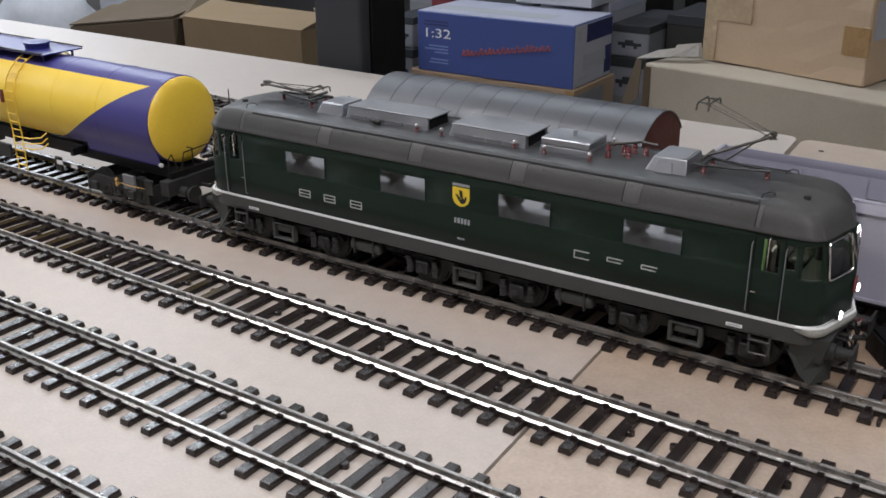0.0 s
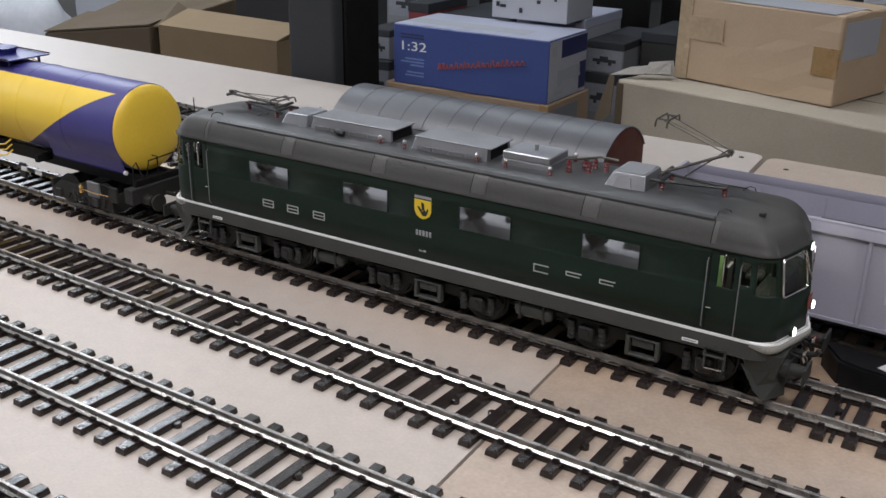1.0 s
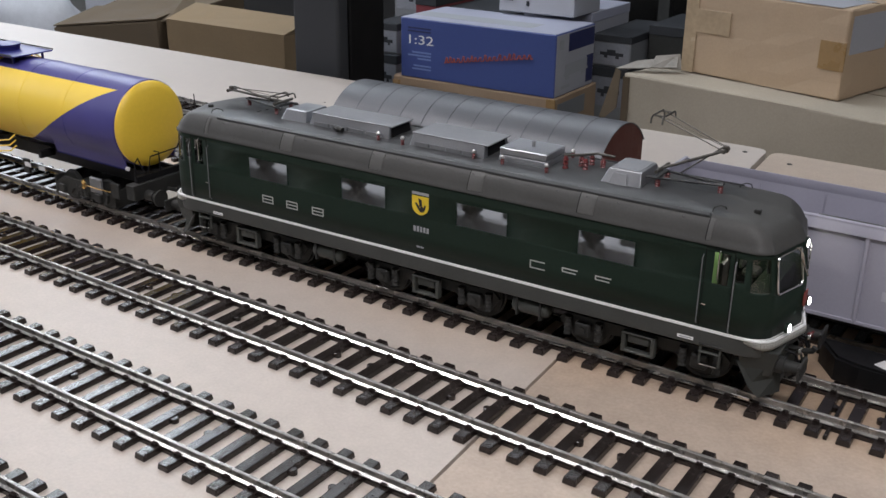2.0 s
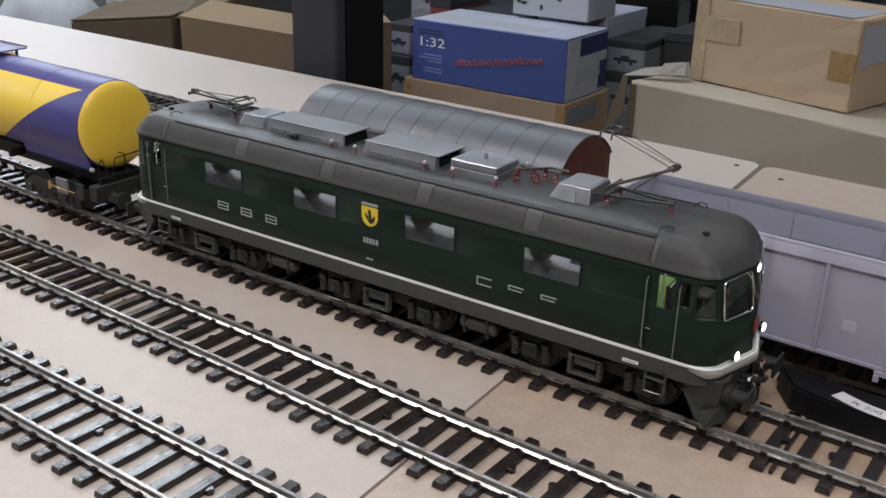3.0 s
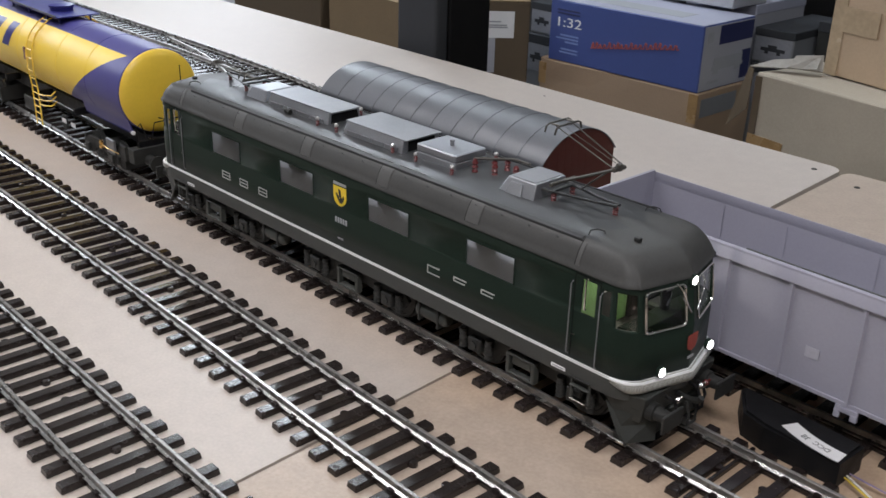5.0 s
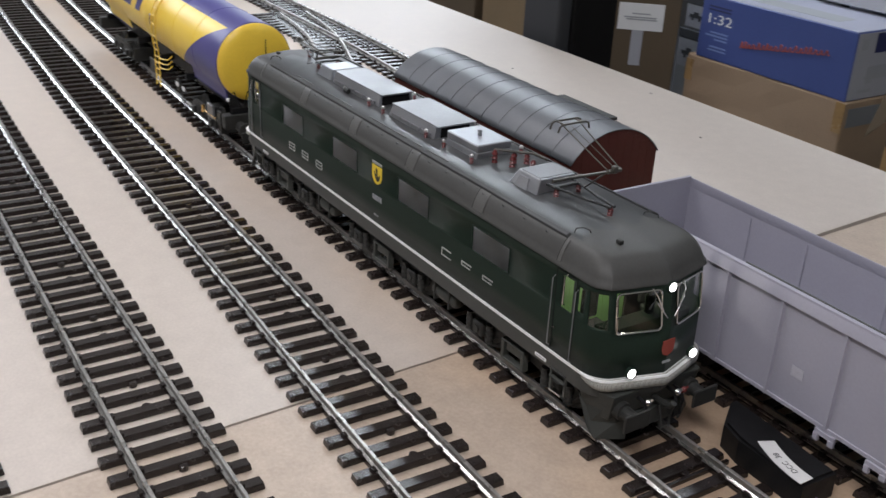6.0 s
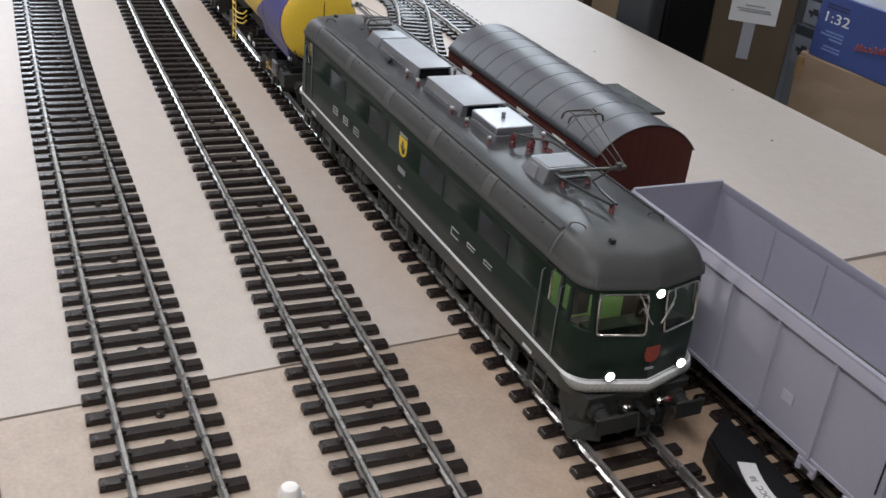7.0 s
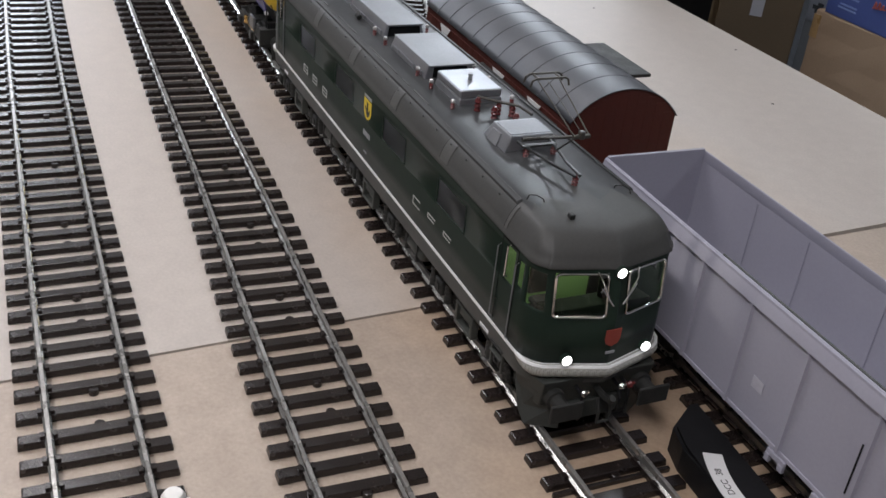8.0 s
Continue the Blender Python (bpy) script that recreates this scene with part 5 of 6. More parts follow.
def wagon_bogie(parent, cx, wb, z_axle, r, half):
    for s in (-1, 1):
        bm = bmesh.new()
        pr = [(-wb - 0.012, z_axle + 0.004), (-wb - 0.010, z_axle - 0.005), (-wb + 0.010, z_axle - 0.005), (-wb + 0.016, z_axle + 0.002), (wb - 0.016, z_axle + 0.002), (wb - 0.010, z_axle - 0.005), (wb + 0.010, z_axle - 0.005), (wb + 0.012, z_axle + 0.004), (wb, z_axle + 0.012), (-wb, z_axle + 0.012)]
        plate(bm, [(cx + x, s * half, z) for x, z in pr], (0, 0, 0), (0, s * 0.003, 0))
        f = part("bogie_frame", bm, UNDER, parent, "black bogie side frame")
        for x in (-wb, wb):
            bm = bmesh.new()
            lathe(bm, (cx + x, s * 0.0222, z_axle), (0, s, 0), [(0, r + 0.0014), (0.0012, r + 0.0014), (0.0014, r), (0.0046, r - 0.0003), (0.0046, r - 0.002), (0.004, r - 0.0025), (0.0045, 0.004)], 24)
            part("wheel", bm, UNDER, f, "dark steel wheel")
            bm = bmesh.new()
            box(bm, cx + x - 0.0045, cx + x + 0.0045, min(s * (half + 0.003), s * (half + 0.0065)), max(s * (half + 0.003), s * (half + 0.0065)), z_axle - 0.0045, z_axle + 0.0045, 0.0008)
            part("axle_box", bm, UNDER, f)
        bm = bmesh.new()
        for x in (-0.006, 0.0, 0.006):
            lathe(bm, (cx + x, s * (half + 0.0015), z_axle - 0.004), (0, 0, 1), [(0.0016 * k, 0.0022 if k % 2 else 0.0028) for k in range(8)], 8)
        part("coil_spring", bm, UNDER, f)
    # centre beam and cross plates added to stop light passing under the wagon
    bm = bmesh.new()
    box(bm, cx - 0.010, cx + 0.010, -half + 0.0005, half - 0.0005, z_axle - 0.008, z_axle + 0.0105, 0.001)
    for x in (-wb - r - 0.003, -wb + r + 0.003, wb - r - 0.003, wb + r + 0.003):
        box(bm, cx + x - 0.0012, cx + x + 0.0012, -half + 0.0005, half - 0.0005, z_axle - 0.009, z_axle + 0.009)
    part("bolster_beam", bm, UNDER, parent, "black bogie centre beam and plates added to block light")


def buffers(parent, x, e, z=0.0385):
    for y in (-0.0265, 0.0265):
        bm = bmesh.new()
        lathe(bm, (x, y, z), (e, 0, 0), [(0, 0.0055), (0.010, 0.0050), (0.0102, 0.0036), (0.017, 0.0034), (0.0172, 0.0085), (0.0192, 0.0085)], 18)
        part("buffer", bm, UNDER, parent, "black round buffer", smooth=40)
    bm = bmesh.new()
    pipe(bm, [(x, 0, z), (x + e * 0.012, 0, z), (x + e * 0.017, 0, z + 0.004)], 0.002, 8)
    part("coupling_hook", bm, UNDER, parent)


def tank_wagon():
    t = thing("tank_wagon", "yellow and violet-blue tank wagon model coupled behind the locomotive", "tank wagon")
    t.matrix_basis = pose(-0.35, -0.002, 0) @ pose(0, 0, 0, 0, 0, -0.9) @ pose(0.35, 0, 0)
    bm = bmesh.new()
    prof = [(0.0, TR - 0.0012), (0.0012, TR), (0.078, TR), (0.0785, TR + 0.0004), (0.0798, TR + 0.0004), (0.0803, TR), (0.150, TR), (0.1505, TR + 0.0004), (0.1518, TR + 0.0004), (0.1523, TR), (0.26, TR), (0.2605, TR + 0.0004), (0.2618, TR + 0.0004), (0.2623, TR),
            (TX1 - TX0 - 0.0012, TR), (TX1 - TX0, TR - 0.0012)]
    lathe(bm, (TX1, 0, TZ), (-1, 0, 0), prof, 72)
    barrel = part("barrel", bm, LIVERY, t, "yellow barrel with blue top and slanting blue flank", smooth=22)
    for e, x in ((1, TX1), (-1, TX0)):
        bm = bmesh.new()
        lathe(bm, (x, 0, TZ), (e, 0, 0), [(-0.002, TR - 0.0010), (0.0002, TR - 0.0008), (0.0018, TR - 0.0016), (0.0048, TR - 0.008), (0.0072, TR - 0.018), (0.0086, TR - 0.030), (0.0090, 0.003)], 56)
        part("tank_end", bm, YELLOW, t, "plain yellow domed tank end", smooth=60)
    # slanting blue blocks of the mark on the flank
    for s in (-1, 1):
        for k, (x, w) in enumerate(((-0.700, 0.034), (-0.653, 0.020), (-0.745, 0.030))):
            bm = bmesh.new()
            grid = []
            for i in range(9):
                a = radians(2 + 5.0 * i)
                y, z = s * math.cos(a) * (TR + 0.0003), TZ + math.sin(a) * (TR + 0.0003)
                grid.append([bm.verts.new((x + q * w + 0.018 * i / 8, y, z)) for q in (-0.5, 0.5)])
            for a, b in zip(grid, grid[1:]):
                bm.faces.new((a[0], a[1], b[1], b[0]))
            part("flank_mark", bm, BLUE_LIV, barrel, "slanting blue block", smooth=60)
    # frame
    bm = bmesh.new()
    for s in (-1, 1):
        box(bm, -0.860, -0.342, min(s * 0.012, s * 0.0165), max(s * 0.012, s * 0.0165), 0.044, 0.058, 0.0006)
    for x in (-0.860, -0.70, -0.60, -0.50, -0.347):
        box(bm, x, x + 0.005, -0.034, 0.034, 0.050, 0.0575)
    box(bm, -0.855, -0.348, -0.0150, 0.0150, 0.0480, 0.0545)
    part("frame", bm, BLACK, t, "black underframe")
    for e, x in ((1, -0.350), (-1, -0.858)):
        bm = bmesh.new()
        box(bm, min(x, x + e * 0.012), max(x, x + e * 0.012), -0.0430, 0.0430, 0.036, 0.0515, 0.0006)
        part("headstock", bm, UNDER, t)
        buffers(t, x + e * 0.012, e)
    for s in (-1, 1):
        for x0, x1 in ((-0.838, -0.735), (-0.470, -0.360)):
            bm = bmesh.new()
            pr = [(math.cos(radians(a)) * (TR + 0.0002), TZ + math.sin(radians(a)) * (TR + 0.0002)) for a in (-14, -22, -30, -38)] + [(0.0334, 0.0715), (0.0323, 0.0665), (0.0308, 0.0623)]
            lo = [[bm.verts.new((x, s * y, z)) for y, z in pr] for x in (x0, x1)]
            hi = [[bm.verts.new((x, s * (y - 0.0012), z)) for y, z in pr] for x in (x0, x1)]
            for k in range(len(pr) - 1):
                bm.faces.new((lo[0][k], lo[1][k], lo[1][k + 1], lo[0][k + 1]))
                bm.faces.new((hi[0][k], hi[0][k + 1], hi[1][k + 1], hi[1][k]))
                for q in (0, 1):
                    bm.faces.new((lo[q][k], lo[q][k + 1], hi[q][k + 1], hi[q][k]))
            bm.faces.new((lo[0][-1], lo[1][-1], hi[1][-1], hi[0][-1]))
            skirt = part("side_skirt", bm, LIVERY, t, "side skirt in the barrel's colours", smooth=40)
            bm = bmesh.new()
            box(bm, x0, x1 + 0.002, min(s * 0.0300, s * 0.0314), max(s * 0.0298, s * 0.0312), 0.0613, 0.0623)
            part("skirt_edge", bm, BLUE_LIV, skirt)
        bm = bmesh.new()
        lathe(bm, (-0.3605, s * 0.0316, 0.0630), (1, 0, 0), [(0, 0.0016), (0.0008, 0.0022), (0.0034, 0.0022), (0.0042, 0.0014)], 10)
        part("lifting_lug", bm, PAPER, t, "small white lifting lug", smooth=40)
        for x, w, mat, lab in ((-0.375, 0.012, UNDER, ""), (-0.405, 0.018, ALU_DARK, "grey plate under the barrel"), (-0.520, 0.010, UNDER, ""), (-0.62, 0.03, UNDER, "")):
            bm = bmesh.new()
            box(bm, x - w / 2, x + w / 2, min(s * 0.0345, s * 0.0375), max(s * 0.0345, s * 0.0375), 0.030, 0.046, 0.0006)
            part("valve_box", bm, mat, t, lab)
        bm = bmesh.new()
        lathe(bm, (-0.420, s * 0.0400, 0.0330), (0, 0, 1), [(0, 0.0018), (0.002, 0.0026), (0.004, 0.0016), (0.007, 0.0026), (0.009, 0.0014)], 10)
        pipe(bm, [(-0.420, s * 0.040, 0.037), (-0.400, s * 0.041, 0.037), (-0.378, s * 0.040, 0.037)], 0.0005, 6)
        part("brake_handle", bm, material("brass", (0.70, 0.45, 0.16), 0.25, metal=0.9) if "brass" not in MATS else MATS["brass"], t, "small brass brake handle")
        for x in (-0.511, -0.487):
            bm = bmesh.new()
            box(bm, x - 0.005, x + 0.005, min(s * 0.0405, s * 0.0412), max(s * 0.0405, s * 0.0412), 0.0400, 0.0445)
            part("label_plate", bm, PAPER, t, "small white label plate")
    wagon_bogie(t, -0.430, 0.029, RAIL_TOP + 0.0150, 0.0150, 0.0335)
    wagon_bogie(t, -0.775, 0.029, RAIL_TOP + 0.0150, 0.0150, 0.0335)
    # ladders, hoops and the top platform
    for s in (-1, 1):
        bm = bmesh.new()
        for x in (-0.5820, -0.5660):
            pts = [(x, s * 0.0450, 0.0240), (x, s * 0.0450, 0.0700), (x, s * 0.0475, 0.0900)]
            pts += [(x, s * math.cos(radians(a)) * (TR + 0.0035), TZ + math.sin(radians(a)) * (TR + 0.0035)) for a in range(-8, 78, 12)]
            pipe(bm, pts, 0.0008, 6)
        for z in (0.030, 0.038, 0.046, 0.054, 0.062, 0.070, 0.079, 0.088):
            rod(bm, (-0.5820, s * (0.0450 + max(0, z - 0.07) * 0.12), z), (-0.5660, s * (0.0450 + max(0, z - 0.07) * 0.12), z), 0.0007, 6)
        for a in range(0, 75, 12):
            y, z = s * math.cos(radians(a)) * (TR + 0.0035), TZ + math.sin(radians(a)) * (TR + 0.0035)
            rod(bm, (-0.5820, y, z), (-0.5660, y, z), 0.0007, 6)
        part("ladder", bm, YELLOW, t, "thin yellow ladder")
        bm = bmesh.new()
        for z in (0.054, 0.060, 0.066):
            pipe(bm, [(-0.566, s * 0.0450, z - 0.004), (-0.552, s * 0.0450, z - 0.003), (-0.535, s * 0.0430, z), (-0.528, s * 0.040, z + 0.006)], 0.0008, 6)
        part("ladder_guard", bm, YELLOW, t, "yellow guard bars beside the ladder")
        bm = bmesh.new()
        box(bm, -0.5935, -0.5885, min(s * 0.0440, s * 0.0460), max(s * 0.0440, s * 0.0460), 0.098, 0.112, 0.0004)
        part("filling_panel", bm, RED_INS, t, "small red-brown panel")
    bm = bmesh.new()
    box(bm, -0.690, -0.536, -0.0255, 0.0255, TZ + TR + 0.0036, TZ + TR + 0.0050, 0.0004)
    for x in (-0.68, -0.63, -0.58, -0.545):
        for s in (-1, 1):
            box(bm, x - 0.001, x + 0.001, s * 0.018 - 0.001, s * 0.018 + 0.001, TZ + TR - 0.006, TZ + TR + 0.004)
    pf = part("platform", bm, BLUE_LIV, t, "flat blue walkway platform")
    bm = bmesh.new()
    lathe(bm, (-0.580, 0, TZ + TR + 0.005), (0, 0, 1), [(0, 0.013), (0.004, 0.013), (0.0046, 0.0145), (0.0062, 0.0145), (0.0074, 0.010)], 24)
    part("manhole", bm, BLUE_LIV, pf, "blue manhole lid", smooth=40)
    bm = bmesh.new()
    for s in (-1, 1):
        pipe(bm, [(-0.690, s * 0.0255, TZ + TR + 0.006), (-0.536, s * 0.0255, TZ + TR + 0.006)], 0.0008, 6)
    part("platform_edge", bm, UNDER, pf)
    bm = bmesh.new()
    pipe(bm, [(-0.343, -0.035, 0.052), (-0.343, -0.035, 0.072), (-0.344, -0.030, 0.076), (-0.343, -0.024, 0.060), (-0.343, -0.020, 0.056), (-0.343, -0.015, 0.0745), (-0.343, 0.036, 0.0765), (-0.343, 0.036, 0.052)], 0.0007, 6)
    pipe(bm, [(-0.343, -0.004, 0.052), (-0.343, -0.004, 0.0765), (-0.343, -0.010, 0.079)], 0.0007, 6)
    part("end_handrail", bm, BLACK, t, "thin black end handrail")


tank_wagon()

# ---- the covered van ----


def vault(y):
    """Height of the van's shallow arched roof at a distance from its middle line."""
    return 0.1466 - 0.0562 + math.sqrt(0.0562 ** 2 - y * y)


def covered_van():
    t = thing("covered_van", "grey round-roofed goods van model with oxide red body", "goods van", -0.0450, 0.1212, 0, turn=-0.6)
    L, W = 0.1415, 0.0448
    bm = bmesh.new()
    box(bm, -L, L, -W, W, 0.044, 0.1215, 0.0006)
    body = part("van_body", bm, VANRED, t, "oxide red boarded body")
    for s in (-1, 1):
        bm = bmesh.new()
        n = 16
        arc = [(W * (1 - 2 * k / n), vault(W * (1 - 2 * k / n)) - 0.0008) for k in range(n + 1)]
        arc += [(-W, 0.0450), (W, 0.0450)]
        plate(bm, [(s * (L - 0.0004), y, z) for y, z in arc], (0, 0, 0), (s * 0.0010, 0, 0))
        part("gable", bm, VANRED, body, "rounded red end wall")
        for k in range(10):
            bm = bmesh.new()
            y = -W + 0.002 + k * (2 * W - 0.004) / 10
            box(bm, min(s * (L + 0.0004), s * (L + 0.0008)), max(s * (L + 0.0004), s * (L + 0.0008)), y, y + (2 * W - 0.004) / 10 - 0.0002, 0.0460, vault(abs(y + 0.004) + 0.004) - 0.0020)
            part("end_board", bm, VANRED, body)
        for k in range(26):
            bm = bmesh.new()
            x = -L + k * 2 * L / 26
            box(bm, x + 0.0004, x + 2 * L / 26 - 0.0004, min(s * W, s * (W + 0.0005)), max(s * W, s * (W + 0.0005)), 0.046, 0.1165)
            part("side_board", bm, VANRED, body)
    # arched roof with raised seams
    bm = bmesh.new()
    n = 28
    pr = []
    for k in range(n + 1):
        y = (W + 0.0014) * (1 - 2 * k / n)
        pr.append((y, vault(y)))
    rings = [[bm.verts.new((x, y, z)) for y, z in pr] for x in (-L - 0.0016, -L - 0.0014, L + 0.0014, L + 0.0016)]
    for a, b in zip(rings, rings[1:]):
        for k in range(n):
            bm.faces.new((a[k], a[k + 1], b[k + 1], b[k]))
    roof = part("van_roof", bm, VANROOF, t, "grey arched metal roof with dark seams", smooth=60)
    mod = roof.modifiers.new("thickness", "SOLIDIFY")
    mod.thickness, mod.offset = 0.0007, -1
    for k in range(1, 11):
        x = -L + k * 2 * L / 11
        bm = bmesh.new()
        a = [[bm.verts.new((x + dx, y * (1 + 0.010 * up), z + 0.0005 * up)) for y, z in pr] for dx, up in ((-0.0003, 0), (-0.0002, 0.5), (0.0002, 0.5), (0.0003, 0))]
        for p, q in zip(a, a[1:]):
            for i in range(n):
                bm.faces.new((p[i], p[i + 1], q[i + 1], q[i]))
        part("roof_seam", bm, VANSEAM, roof, "raised roof seam", smooth=60)
    for x in (-0.095, 0.02, 0.085):
        bm = bmesh.new()
        plate(bm, [(x - 0.010, -W - 0.0008, 0.1165), (x + 0.012, -W - 0.0008, 0.1165), (x + 0.006, -W - 0.0008, 0.1095), (x - 0.006, -W - 0.0008, 0.1095)], (0, 0, 0), (0, -0.0006, 0))
        part("label_flag", bm, PAPER, t, "small white paper flag under the eave")
    bm = bmesh.new()
    box(bm, -0.01, 0.125, -W - 0.0035, -W - 0.0006, 0.110, 0.1135, 0.0003)
    part("door_rail", bm, UNDER, t, "black sliding door rail")
    bm = bmesh.new()
    box(bm, -0.033, 0.047, W, 0.0855, 0.1150, 0.1180, 0.0005)
    part("roof_hatch", bm, UNDER, t, "dark flap beside the roof")
    bm = bmesh.new()
    box(bm, -L - 0.002, L + 0.002, -0.036, 0.036, 0.034, 0.044, 0.0006)
    part("frame", bm, UNDER, t)
    for e in (-1, 1):
        buffers(t, e * (L + 0.002), e)
    for x in (-0.085, 0.085):
        wagon_bogie(t, x, 0.014, RAIL_TOP + 0.0150, 0.0150, 0.0335)


covered_van()

# ---- the open wagon ----


def open_wagon():
    t = thing("open_wagon", "unpainted grey plastic high-sided open wagon model, empty", "open wagon", 0.1385, 0.1235, 0, turn=-0.9)
    L, W, Z0, Z1 = 0.432, 0.0425, 0.0340, 0.1125
    for s in (-1, 1):
        bm = bmesh.new()
        box(bm, 0, L, min(s * W, s * (W - 0.0018)), max(s * W, s * (W - 0.0018)), Z0, Z1, 0.0003)
        side = part("side_wall", bm, GREYPL, t, "plain grey plastic side wall")
        bm = bmesh.new()
        pr = [(W - 0.0024, Z1 - 0.0060), (W - 0.0010, Z1 - 0.0092), (W + 0.0022, Z1 - 0.0092), (W + 0.0022, Z1 - 0.0080), (W - 0.0008, Z1 + 0.0004), (W - 0.0024, Z1 + 0.0006)]
        plate(bm, [(-0.0006, s * y, z) for y, z in pr], (0, 0, 0), (L + 0.0012, 0, 0))
        bmesh.ops.bevel(bm, geom=[e for e in bm.edges if abs(e.verts[0].co.x - e.verts[1].co.x) > 0.1], offset=0.0003, segments=2, affect="EDGES")
        part("top_rim", bm, GREYPL, side, "thick sloping grey top rim", smooth=35)
        # dark strip that paints the shadow below the overhanging rim
        bm = bmesh.new()
        box(bm, 0.150, L - 0.001, min(s * (W + 0.0006), s * W), max(s * (W + 0.0006), s * W), Z1 - 0.0098, Z1 - 0.0092)
        part("rim_joint", bm, UNDER, side, "dark strip painted as the shadow under the rim")
        if s < 0:
            bm = bmesh.new()
            box(bm, 0.135, L - 0.003, -W + 0.0026, -W + 0.0042, Z1 - 0.0012, Z1 + 0.0010, 0.0003)
            part("rim_lining", bm, SKIRT, side, "dark rough strip inside the rim")
        bm = bmesh.new()
        box(bm, -0.0004, L, min(s * (W + 0.0010), s * W), max(s * (W + 0.0010), s * W), Z0, Z0 + 0.0030, 0.0003)
        part("bottom_rim", bm, GREYPL, side)
        for x in (0.0008, 0.0300, 0.0780, 0.1260, 0.1730, 0.2220, 0.2750, 0.3160, 0.3620, 0.4110, 0.4280):
            bm = bmesh.new()
            hexa(bm, [(x - 0.0018, s * W, Z0), (x + 0.0018, s * W, Z0), (x + 0.0011, s * (W + 0.0019), Z0 + 0.0006), (x - 0.0011, s * (W + 0.0019), Z0 + 0.0006)],
                 [(x - 0.0018, s * W, Z1 - 0.0092), (x + 0.0018, s * W, Z1 - 0.0092), (x + 0.0011, s * (W + 0.0019), Z1 - 0.0092), (x - 0.0011, s * (W + 0.0019), Z1 - 0.0092)])
            part("rib", bm, GREYPL, side, "pressed upright rib")
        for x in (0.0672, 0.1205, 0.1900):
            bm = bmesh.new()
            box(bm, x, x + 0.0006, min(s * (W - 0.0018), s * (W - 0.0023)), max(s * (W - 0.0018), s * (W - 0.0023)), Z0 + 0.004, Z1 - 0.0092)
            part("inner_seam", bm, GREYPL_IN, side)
        bm = bmesh.new()
        y = s * (W + 0.0002)
        plate(bm, [(0.1890, y, 0.0570), (0.1985, y, 0.0570), (0.1985, y, 0.0645), (0.1890, y, 0.0645)], (0, 0, 0), (0, s * 0.0003, 0))
        part("label_panel", bm, material("pale_grey_panel", (0.42, 0.415, 0.47), 0.5) if "pale_grey_panel" not in MATS else MATS["pale_grey_panel"], side, "small paler raised label panel")
        for x in (0.2190, 0.2570, 0.3160, 0.3620):
            bm = bmesh.new()
            box(bm, x - 0.0035, x + 0.0120, min(s * W, s * (W + 0.0022)), max(s * W, s * (W + 0.0022)), Z0 - 0.0040, Z0, 0.0004)
            box(bm, x - 0.0035, x + 0.0005, min(s * W, s * (W + 0.0026)), max(s * W, s * (W + 0.0026)), Z0 - 0.0085, Z0 - 0.003, 0.0004)
            box(bm, x + 0.0075, x + 0.0120, min(s * W, s * (W + 0.0026)), max(s * W, s * (W + 0.0026)), Z0 - 0.0075, Z0 - 0.003, 0.0004)
            part("lashing_bracket", bm, GREYPL, side, "grey bracket under the side")
        bm = bmesh.new()
        hexa(bm, [(0.2705, s * (W + 0.0005), 0.0485), (0.2714, s * (W + 0.0005), 0.0485), (0.2714, s * W, 0.0485), (0.2705, s * W, 0.0485)], [(0.2705, s * (W + 0.0005), 0.0812), (0.2714, s * (W + 0.0005), 0.0812), (0.2714, s * W, 0.0812), (0.2705, s * W, 0.0812)])
        part("door_slot", bm, NEARBLACK, side)
    for x0, x1 in ((0.0, 0.0018), (L - 0.0018, L)):
        bm = bmesh.new()
        box(bm, x0, x1, -W + 0.0018, W - 0.0018, Z0, Z1 + 0.0010, 0.0003)
        end = part("end_wall", bm, GREYPL, t, "plain grey plastic end wall")
        bm = bmesh.new()
        box(bm, x0 - 0.0008, x1 + 0.0001, -W + 0.0020, W - 0.0020, Z1 - 0.0020, Z1 + 0.0020, 0.0004)
        part("top_rim", bm, GREYPL, end)
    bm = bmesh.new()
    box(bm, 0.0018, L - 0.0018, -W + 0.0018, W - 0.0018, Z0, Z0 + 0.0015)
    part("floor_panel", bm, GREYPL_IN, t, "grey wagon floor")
    bm = bmesh.new()
    box(bm, 0.004, L - 0.004, -0.030, 0.030, 0.0255, Z0, 0.0006)
    part("frame", bm, UNDER, t)
    for e, x in ((-1, 0.0), (1, L)):
        buffers(t, x, e, 0.036)
    wagon_bogie(t, 0.062, 0.029, RAIL_TOP + 0.0145, 0.0145, 0.0330)
    wagon_bogie(t, L - 0.075, 0.029, RAIL_TOP + 0.0145, 0.0145, 0.0330)


open_wagon()

# ---- the decoder case between the tracks ----


